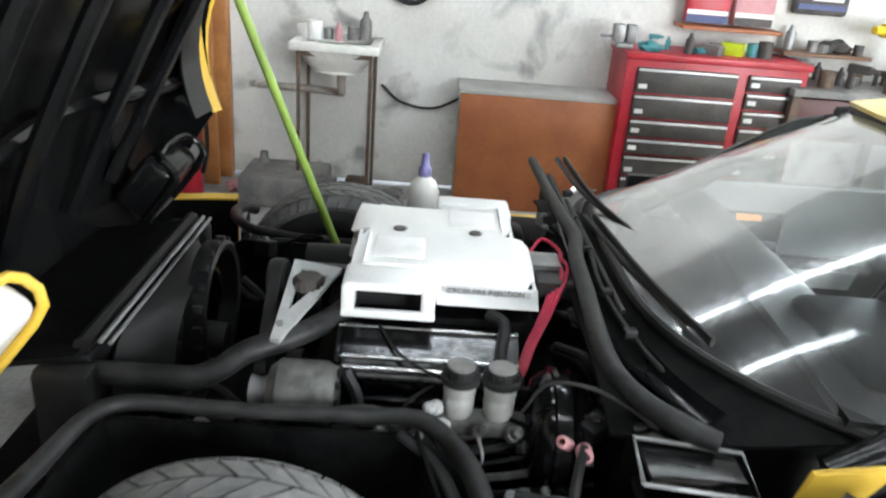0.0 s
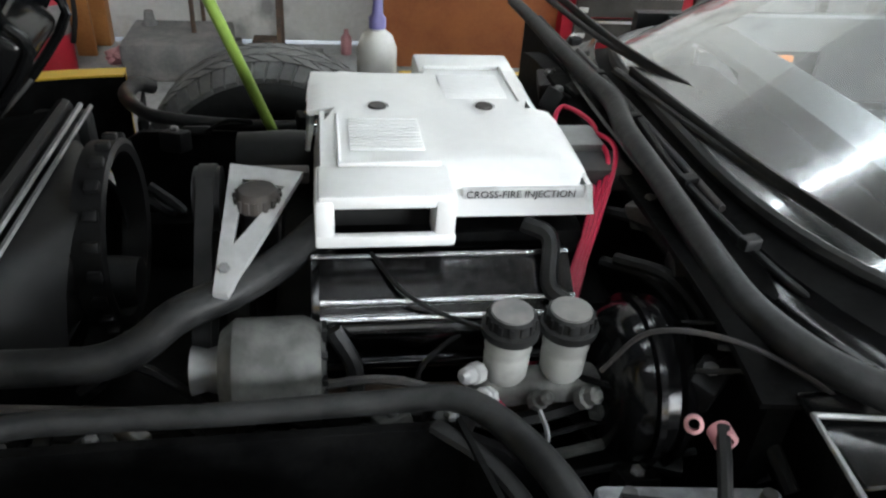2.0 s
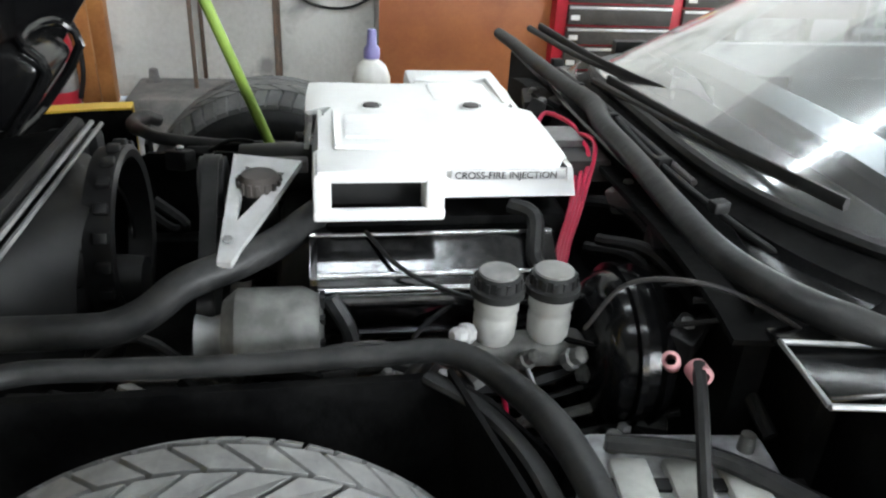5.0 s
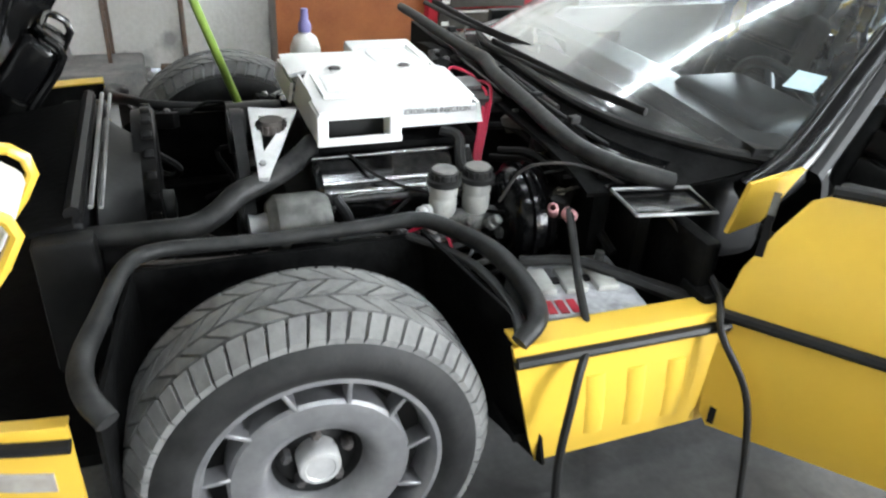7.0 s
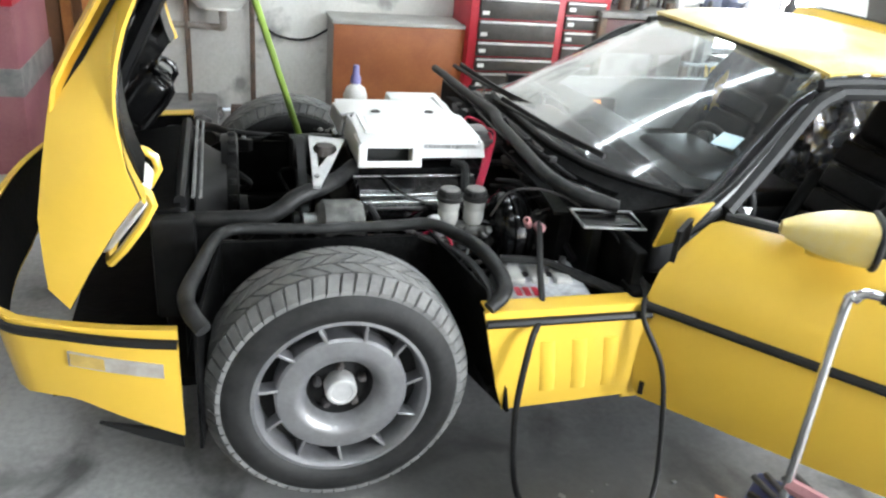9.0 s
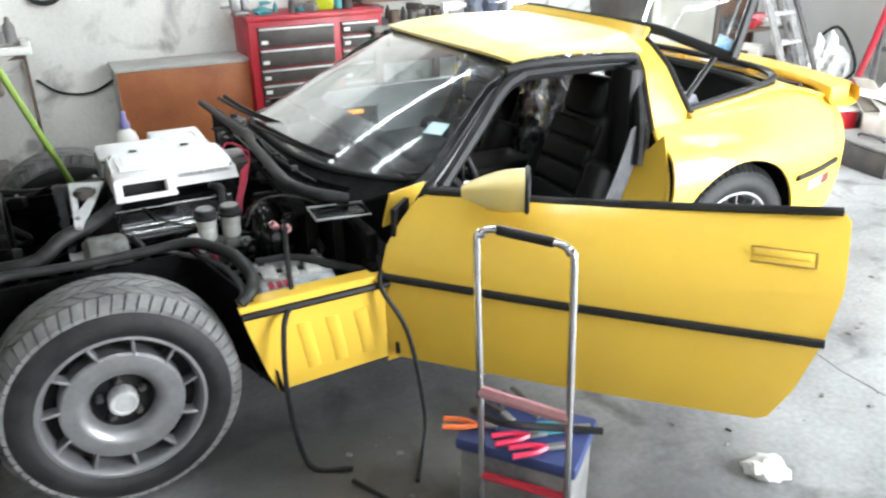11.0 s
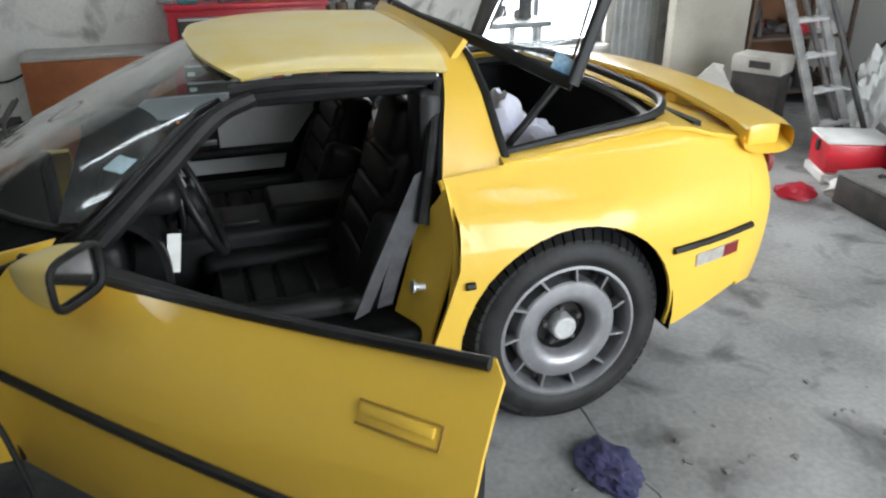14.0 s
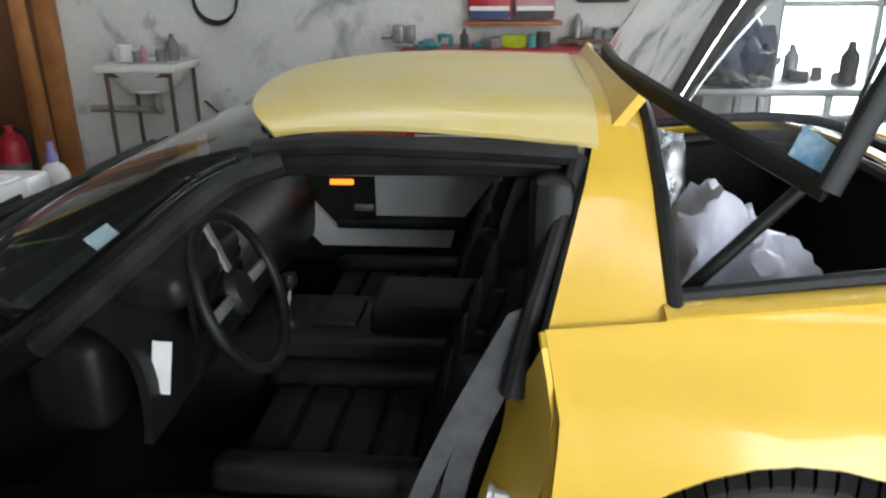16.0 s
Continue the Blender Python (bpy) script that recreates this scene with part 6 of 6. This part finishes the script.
clutter(1.45, 2.2, 2.6, 2.85, 0.98, 11, 7, 0.055, (DARK, TEAL, GREY, STEEL, PAPER, LIME, DARK, GREY))
# wall shelf with packets
sh = thing("wall_shelf", "thin wooden wall shelf with packets", "shelf")
part("board", boxed(1.68, 2.76, 1.1, 2.26, 2.94, 1.12, bevel=0.003), WOOD, sh)
for x, w, mt, lb in ((1.83, 0.13, RED, "red and blue packet"), (2.1, 0.12, PINK, "faded pink packet")):
    pk = thing("packet", lb + " hanging on the wall over a shelf", "packet", "packets on the wall", m=pose(x, 2.86, 1.13))
    part("bag", boxed(-w, -0.03, 0.0, w, 0.03, 0.2, bevel=0.02), mt, pk)
    part("stripe", boxed(-w + 0.01, -0.034, 0.05, w - 0.01, -0.028, 0.075), PAPER, pk)
    part("lower_print", boxed(-w + 0.01, -0.035, 0.005, w - 0.01, -0.029, 0.048), BLUE if mt is RED else DARK, pk)
pk = thing("packet", "blue and black packet hanging on the wall", "packet", "packets on the wall", m=pose(2.5, 2.912, 1.22))
part("bag", boxed(-0.16, -0.03, 0, 0.16, 0.03, 0.16, bevel=0.02), DARK, pk)
part("stripe", boxed(-0.14, -0.036, 0.03, 0.14, -0.028, 0.06), BLUE, pk)
part("bars", boxed(-0.06, -0.037, 0.08, 0.12, -0.028, 0.11), PAPER, pk)
# dark bench with clutter beyond the chest
db = thing("workbench", "dark cluttered wooden workbench", "workbench", m=pose(2.62, 2.7, FLOOR))
part("top", boxed(-0.36, -0.26, 0.84, 0.42, 0.24, 0.88, bevel=0.006), GREY, db)
part("drawer", boxed(-0.34, -0.24, 0.6, 0.4, 0.22, 0.83, bevel=0.008), surface("dark_red_wood", (0.08, 0.02, 0.02), None, 6, 0.5), db)
for x in (-0.33, 0.39):
    for y in (-0.22, 0.2):
        part("leg", boxed(x - 0.025, y - 0.025, 0, x + 0.025, y + 0.025, 0.84, bevel=0.004), IRON, db)
clutter(2.28, 3.02, 2.5, 2.9, 0.865, 13, 9, 0.075, (DARK, GREY, DARK, STEEL, IRON, GREY))
clutter(2.3, 2.75, 2.78, 2.9, 1.02, 5, 19, 0.07, (DARK, GREY, STEEL))
sh = link("wall_shelf", boxed(2.28, 2.74, 1.0, 2.8, 2.94, 1.02, bevel=0.003), DARKWOOD)
tagged(sh, "narrow dark wall shelf with tools", "shelf")
ys = link("yellow_machine", tool_mesh(0.13, 1), surface("yellow_plastic", (0.75, 0.5, 0.02), None, 8, 0.35))
ys.matrix_world = pose(2.85, 2.7, 1.0, 0, 0, 200)
tagged(ys, "yellow power tool on the bench", "tool")
# steel bench under the window
sb = thing("steel_bench", "grey steel-framed bench with tools", "workbench", m=pose(3.4, 2.5, FLOOR))
part("top", boxed(-0.52, -0.25, 0.79, 0.5, 0.3, 0.83, bevel=0.005), STEEL, sb)
for x in (-0.1, 0.42):
    for y in (-0.2, 0.25):
        part("leg", boxed(x - 0.02, y - 0.02, 0, x + 0.02, y + 0.02, 0.79, bevel=0.003), STEEL, sb)
part("rail", boxed(-0.52, -0.21, 0.56, 0.44, -0.18, 0.59, bevel=0.003), STEEL, sb)
part("brace", swept([(-0.1, -0.2, 0.68), (0.4, -0.2, 0.56)], 0.014, n=6, steps=1), STEEL, sb)
clutter(2.95, 3.85, 2.35, 2.7, 0.81, 12, 11, 0.085, (DARK, GREY, STEEL, PAPER, DARK))
heap = link("tarpaulin", lump(0.16, 0.34, 3, 0.8), surface("dark_blue_sheet", (0.04, 0.05, 0.08), (0.08, 0.09, 0.13), 10, 0.5))
heap.matrix_world = pose(3.28, 2.6, 0.8)
tagged(heap, "dark blue folded tarpaulin on the bench", "tarpaulin")
heap = link("rubber_boots", lump(0.3, 0.62, 4, 0.6), DARK)
heap.matrix_world = pose(3.35, 2.4, FLOOR)
tagged(heap, "heap of dark boots and bags under the bench", "bags")
# corrugated sheet, partition and shelving to the corner
co = thing("corrugated_sheet", "grey corrugated steel sheet standing upright", "metal sheet")
part("sheet", sheet(lambda u, v: (4.72 + 0.42 * u, 2.78 + 0.02 * math.sin(2 * math.pi * 6 * u), FLOOR + 2.3 * v), 60, 1, 0.003), surface("galvanised", (0.45, 0.46, 0.45), (0.33, 0.34, 0.33), 5, 0.45, 0.4), co)
pt = thing("partition", "beige partition with a shelf of clutter on top", "partition")
part("panel", boxed(5.02, 2.4, FLOOR, 5.72, 2.5, 1.1, bevel=0.01), BEIGE, pt)
part("shelf", boxed(4.98, 2.25, 1.1, 5.76, 2.62, 1.13, bevel=0.005), GREY, pt)
clutter(5.0, 5.7, 2.35, 2.5, 1.13, 8, 15, 0.09)
rk = thing("shelving", "dark metal shelving full of parts", "shelving", m=pose(6.2, 2.62, FLOOR))
for z in (0.1, 0.55, 1.0, 1.45, 1.9):
    part("shelf", boxed(-0.45, -0.22, z, 0.6, 0.25, z + 0.025, bevel=0.003), IRON, rk)
for x in (-0.45, 0.58):
    for y in (-0.22, 0.23):
        part("post", boxed(x - 0.015, y - 0.015, 0, x + 0.015, y + 0.015, 2.1), IRON, rk)
part("back", boxed(-0.45, 0.26, 0, 0.6, 0.27, 2.1), DARKWOOD, rk)
for k, z in enumerate((0.105, 0.555, 1.005, 1.455)):
    clutter(5.8, 6.75, 2.45, 2.7, z + 0.005, 8, 21 + k, 0.11, (DARK, IRON, GREY, DARK, RED, PAPER, DARK))
# step ladder leaning on the shelving
ld = thing("ladder", "tall grey step ladder with flat treads", "ladder")
for a in (0, 1):
    part("stile", swept([(5.37 + 0.3 * a, 1.06 + 0.06 * a, FLOOR + 0.01), (4.82 + 0.3 * a, 1.68 + 0.06 * a, 2.2)], 0.024, n=6, steps=1, flat=1.6), GREY, ld)
    part("back_stile", swept([(5.6 + 0.28 * a, 1.1 + 0.06 * a, FLOOR + 0.01), (4.92 + 0.28 * a, 1.72 + 0.06 * a, 2.15)], 0.02, n=6, steps=1), DARK, ld)
for k in range(1, 10):
    t = k / 10
    part("tread", boxed(-0.15, -0.04, -0.012, 0.15, 0.05, 0.012, bevel=0.004, m=pose(5.52 - 0.55 * t, 1.09 + 0.62 * t, 2.2 * t, 0, 0, 11)), BRIGHT, ld)
# open rack on the far wall
er = thing("shelving", "grey open rack heaped with parts", "shelving", m=pose(6.85, 0.35, FLOOR))
for z in (0.12, 0.5, 0.87, 1.3, 1.7):
    part("shelf", boxed(-0.25, -1.1, z, 0.3, 0.95, z + 0.03, bevel=0.004), STEEL, er)
for y in (-1.1, 0.0, 0.95):
    for x in (-0.25, 0.28):
        part("post", boxed(x - 0.02, y - 0.02, 0, x + 0.02, y + 0.02, 1.95), STEEL, er)


def heap_row(x0, x1, y0, y1, z, n, seed, size, mats):
    rn = random.Random(seed)
    for k in range(n):
        s = size * rn.uniform(0.7, 1.3)
        ob = link("machine_part", lump(s, s * 1.25, seed * 7 + k, rn.uniform(0.6, 1.2)), rn.choice(mats))
        ob.matrix_world = pose(rn.uniform(x0, x1), y0 + (y1 - y0) * (k + 0.5) / n, z, 0, 0, rn.uniform(0, 360))
        tagged(ob, "old grimy machine part on a rack shelf", "machine part", "parts on the rack")


for k, z in enumerate((0.15, 0.53, 0.9, 1.33)):
    heap_row(6.7, 7.0, -0.65, 1.2, z, 17, 51 + k, 0.105, (DARK, GREY, IRON, DARK, BLACK, DARK, PINK, RED, PAPER, IRON))
rp = link("red_post", swept([(6.35, 1.35, FLOOR), (6.62, 1.3, 0.9), (6.72, 1.28, 1.9)], 0.03, n=8, steps=3), RED)
tagged(rp, "red steel engine hoist leg leaning at the rack", "hoist")
bag = link("white_sack", crumple(0.18, 0.5, 8, 0.9), PAPER)
bag.matrix_world = pose(6.5, 1.72, FLOOR)
tagged(bag, "crumpled white plastic sack on the floor", "sack")
hz = link("hose_loop", sweep(bmesh.new(), [(6.4 + 0.08 * math.sin(i), 1.6 + 0.24 * math.cos(2 * math.pi * i / 12), 0.42 + 0.24 * math.sin(2 * math.pi * i / 12)) for i in range(13)], 0.014, n=6, steps=2, closed=True), RUBBER)
tagged(hz, "black hose loop hung over a white sack", "hose")

# things on the floor behind the car
rb = thing("red_toolbox", "red plastic toolbox with a pale lid", "toolbox", m=pose(5.3, 0.8, FLOOR, 0, 0, -25))
part("stand", boxed(-0.2, -0.16, 0, 0.2, 0.16, 0.06, bevel=0.01), PAPER, rb)
part("box", boxed(-0.19, -0.15, 0.06, 0.19, 0.15, 0.25, bevel=0.02), surface("bright_red", (0.62, 0.012, 0.03), (0.5, 0.01, 0.02), 6, 0.35), rb)
part("lid", boxed(-0.2, -0.16, 0.25, 0.2, 0.16, 0.275, bevel=0.012), PAPER, rb, "dusty pale lid")
part("latch", boxed(-0.205, -0.02, 0.17, -0.188, 0.02, 0.24, bevel=0.004), DARK, rb)
bb = thing("black_toolbox", "large dark grey toolbox with a dusty lid", "toolbox", m=pose(4.98, 0.18, FLOOR, 0, 0, -8))
part("box", boxed(-0.14, -0.27, 0, 0.14, 0.27, 0.17, bevel=0.015), DARK, bb)
part("lid", boxed(-0.145, -0.275, 0.17, 0.145, 0.275, 0.195, bevel=0.01), GREY, bb)
part("handle", swept([(0, -0.1, 0.19), (0, -0.09, 0.215), (0, 0.09, 0.215), (0, 0.1, 0.19)], 0.01, n=6, steps=2), DARK, bb)
cb = thing("carton", "open grey carton full of papers", "carton", m=pose(5.5, 0.15, FLOOR, 0, 0, -15))
part("box", boxed(-0.25, -0.3, 0, 0.25, 0.3, 0.27, bevel=0.006), CARTON, cb)
for s in (-1, 1):
    part("flap", boxed(-0.25, -0.005, 0, 0.25, 0.005, 0.16, m=pose(0, s * 0.3, 0.27, -s * 55, 0, 0)), CARTON, cb)
hp = link("plastic_wrapping", crumple(0.27, 0.27, 12, 0.9), PAPER, None, "", 60)
hp.matrix_world = pose(5.95, 0.0, 0.2)
for k, (x, y, z, a, b, c) in enumerate(((5.55, 0.25, 0.26, 8, -14, 20), (5.6, -0.05, 0.27, -10, 12, -35), (5.5, 0.42, 0.3, 20, 6, 60), (5.75, 0.2, 0.36, -6, -20, 10), (5.4, -0.28, 0.16, 14, 10, -10))):
    fb = thing("cardboard_box", "flattened dusty white cardboard box", "box", "flattened boxes", m=pose(x, y, z, a, b, c))
    part("board", boxed(-0.17, -0.2, 0, 0.17, 0.2, 0.05, bevel=0.004), (PAPER, CARTON)[k % 2], fb)
    part("flap", boxed(-0.16, 0, 0, 0.16, 0.1, 0.005, m=pose(0, 0.2, 0.05, 35, 0, 0)), CARTON, fb)
tagged(hp, "crumpled white plastic wrapping on a carton", "plastic wrapping")
sp2 = thing("sprayer", "yellow-green plastic pressure sprayer bottle", "sprayer", m=pose(5.05, -0.3, FLOOR))
part("tank", lathed([(0, 0), (0.06, 0), (0.065, 0.02), (0.065, 0.14), (0.04, 0.19), (0.02, 0.2), (0, 0.2)], None, 20), LIME, sp2)
part("pump", lathed([(0.02, 0.2), (0.025, 0.24), (0.012, 0.25), (0.012, 0.29), (0, 0.29)], None, 12), TEAL, sp2)
for k, (x, y, r, h, mt) in enumerate(((5.1, 0.5, 0.15, 0.1, PAPER), (5.4, -0.1, 0.14, 0.22, PAPER), (5.2, -0.12, 0.09, 0.12, GREY), (5.6, 0.9, 0.18, 0.25, GREY), (5.9, 0.6, 0.22, 0.35, GREY), (4.75, 0.62, 0.1, 0.08, RED), (6.1, 0.2, 0.25, 0.4, DARK), (5.8, -0.45, 0.2, 0.3, GREY))):
    ob = link("scrap_piece", lump(r, h, 60 + k), mt)
    ob.matrix_world = pose(x, y, FLOOR)
    tagged(ob, "loose crumpled piece of workshop scrap on the floor", "scrap", "scrap on the floor")
gb = thing("electric_scale", "pale grey box with a dark display", "box", m=pose(5.35, 1.75, FLOOR, 0, 0, -60))
part("stand", boxed(-0.17, -0.12, 0, 0.17, 0.12, 0.48, bevel=0.01), DARK, gb)
part("box", boxed(-0.18, -0.13, 0.48, 0.18, 0.13, 0.6, bevel=0.012), CARTON, gb)
part("display", boxed(-0.05, -0.134, 0.52, 0.1, -0.128, 0.57), DARK, gb)
sk = link("grey_sack", lump(0.22, 0.5, 33), CARTON)
sk.matrix_world = pose(5.0, 1.9, FLOOR)
tagged(sk, "pale crumpled sack beside the scale", "sack")

# hand trolley with tools beside the open door
tr = thing("hand_trolley", "chrome tubular hand trolley with a black grip", "trolley")
P0, P1 = Vector((0.8, -1.52, 0.0)), Vector((0.945, -1.705, 0.0))
D = (P1 - P0).normalized()
part("frame", swept([P0 + Vector((0.02, -0.02, 0.0)), P0 + Vector((0.01, -0.01, 0.5)), P0 + Vector((0, 0, 0.92)), P0 + D * 0.012 + Vector((0, 0, 0.955)), P0 + D * 0.04 + Vector((0, 0, 0.975)), P1 - D * 0.04 + Vector((0, 0, 0.965)), P1 - D * 0.012 + Vector((0, 0, 0.945)), P1 + Vector((0, 0, 0.91)), P1 + Vector((0.01, -0.01, 0.5)), P1 + Vector((0.02, -0.02, 0))], 0.0095, n=10, steps=4), CHROME, tr, "bent chrome tube frame")
part("grip", swept([P0 + D * 0.05 + Vector((0, 0, 0.975)), P1 - D * 0.05 + Vector((0, 0, 0.965))], 0.0125, n=10, steps=1), RUBBER, tr, "black foam grip")
part("crossbar", swept([P0 + Vector((0.008, -0.008, 0.52)), P1 + Vector((0.008, -0.008, 0.5))], 0.012, n=6, steps=1, flat=1.5), PINK, tr, "faded red crossbar")
part("crossbar", swept([P0 + Vector((0.015, -0.015, 0.25)), P1 + Vector((0.015, -0.015, 0.25))], 0.012, n=6, steps=1), RED, tr)
part("toe_plate", boxed(-0.06, -0.02, 0, 0.33, 0.26, 0.012, bevel=0.003, m=Matrix.Translation((P0.x, P0.y, FLOOR)) @ pose(0, 0, 0, 0, 0, -52)), STEEL, tr)
for p in (P0, P1):
    part("wheel", lathed([(0.02, -0.015), (0.06, -0.015), (0.06, 0.015), (0.02, 0.015)], Matrix.Translation((p.x - 0.05, p.y - 0.05, 0.04)) @ pose(0, 0, 0, 0, 0, -52) @ pose(0, 0, 0, 0, 90, 0), 20, True), RUBBER, tr)
TB = Matrix.Translation((0.965, -1.52, FLOOR + 0.014)) @ pose(0, 0, 0, 0, 0, -52)
tb = thing("tool_crate", "blue tool crate on the trolley with pliers", "crate", m=TB)
part("body", boxed(-0.16, -0.1, 0, 0.16, 0.12, 0.3, bevel=0.012), GREY, tb)
part("tray", boxed(-0.17, -0.11, 0.3, 0.17, 0.13, 0.34, bevel=0.01), BLUE, tb, "blue plastic tray")
rn = random.Random(2)
for k, (x, y, mt, lb) in enumerate(((0.02, -0.04, "pink", "red"), (0.08, -0.07, "pink", "red"), (-0.08, 0.03, "dark", "black"), (-0.02, 0.08, "dark", "black"), (0.12, 0.04, "teal", "teal"), (-0.12, -0.05, "orange", "orange"))):
    mt = {"pink": surface("red_grip", (0.65, 0.02, 0.08), None, 8, 0.4), "dark": DARK, "teal": TEAL, "orange": ORANGE}[mt]
    pl = thing("pliers", lb + "-handled pliers lying in the tool crate", "pliers", "tools in the crate", m=TB @ pose(x, y, 0.345, 0, 0, rn.uniform(-40, 40)))
    for s in (-1, 1):
        part("handle", swept([(0, 0, 0.01), (-0.04, s * 0.015, 0.012), (-0.1, s * 0.018, 0.012)], 0.008, n=6), mt, pl)
    part("jaw", boxed(0, -0.01, 0.004, 0.05, 0.01, 0.016, bevel=0.003), STEEL, pl)
lead = link("tool_cable", swept([TB @ Vector((-0.16, 0, 0.36)), TB @ Vector((-0.05, -0.06, 0.39)), TB @ Vector((0.08, 0.0, 0.37)), TB @ Vector((0.2, 0.05, 0.36))], 0.01, n=6), RUBBER)
tagged(lead, "thick black cable lying over the tool crate", "cable")
fl = link("floor_cable", swept([(0.6, -1.1, -0.012), (0.7, -1.35, -0.012), (0.62, -1.5, -0.012), (0.8, -1.42, -0.012), (1.05, -1.3, -0.012)], 0.008, n=6), RUBBER)
tagged(fl, "black cable lying loose on the floor", "cable")
pw = link("crumpled_paper", lump(0.06, 0.05, 77), PAPER)
pw.matrix_world = pose(1.79, -1.7, FLOOR)
tagged(pw, "crumpled white paper on the floor", "paper")
rg = link("rag", crumple(0.075, 0.04, 78, 1.4), surface("navy_rag", (0.03, 0.03, 0.09), (0.06, 0.06, 0.12), 20, 0.9))
rg.matrix_world = pose(2.47, -1.14, FLOOR)
tagged(rg, "crumpled dark blue rag on the floor", "rag")
rn = random.Random(31)
jt = link("floor_joint", sweep(bmesh.new(), [(2.535 + rn.uniform(-0.025, 0.025), -4.5 + 0.14 * k, FLOOR - 0.004) for k in range(40)], [rn.uniform(0.003, 0.0065) for k in range(40)], n=6, steps=2), DARK, None, "", 0)
tagged(jt, "dark crack line across the concrete floor", "floor joint", kind="structure")
rn = random.Random(6)
bm = bmesh.new()
for k in range(90):
    x, y, s = rn.uniform(0.3, 4.2), rn.uniform(-2.0, -0.95), rn.uniform(0.004, 0.013)
    box(bm, -s, -s * 0.6, 0, s, s * 0.6, s * 0.7, m=Matrix.Translation((x, y, FLOOR)) @ pose(0, 0, 0, rn.uniform(-20, 20), 0, rn.uniform(0, 360)))
tagged(link("floor_grit", bm, GREY, None, "", 0), "small crumbs of grit on the concrete floor", "grit", kind="stuff")

# loose things in the car
sh = link("plastic_sheet", crumple(0.17, 0.36, 90, 1.1), LILAC, None, "", 60)
sh.matrix_world = pose(2.43, -0.36, 0.52)
tagged(sh, "crumpled lilac plastic sheet in the luggage well", "plastic sheet")
fo = link("foil_sheet", crumple(0.17, 0.46, 91, 1.2), FOIL)
fo.matrix_world = pose(2.25, 0.08, 0.52)
tagged(fo, "crumpled silver foil sheet behind the seats", "foil")
ca = link("steel_strip", swept([(2.3, 0.1, 0.62), (2.5, -0.1, 0.9)], 0.012, n=6, steps=1), surface("brass_strip", (0.4, 0.33, 0.15), None, 9, 0.4, 0.5))
tagged(ca, "thin brass-coloured strip leaning in the luggage well", "strip")
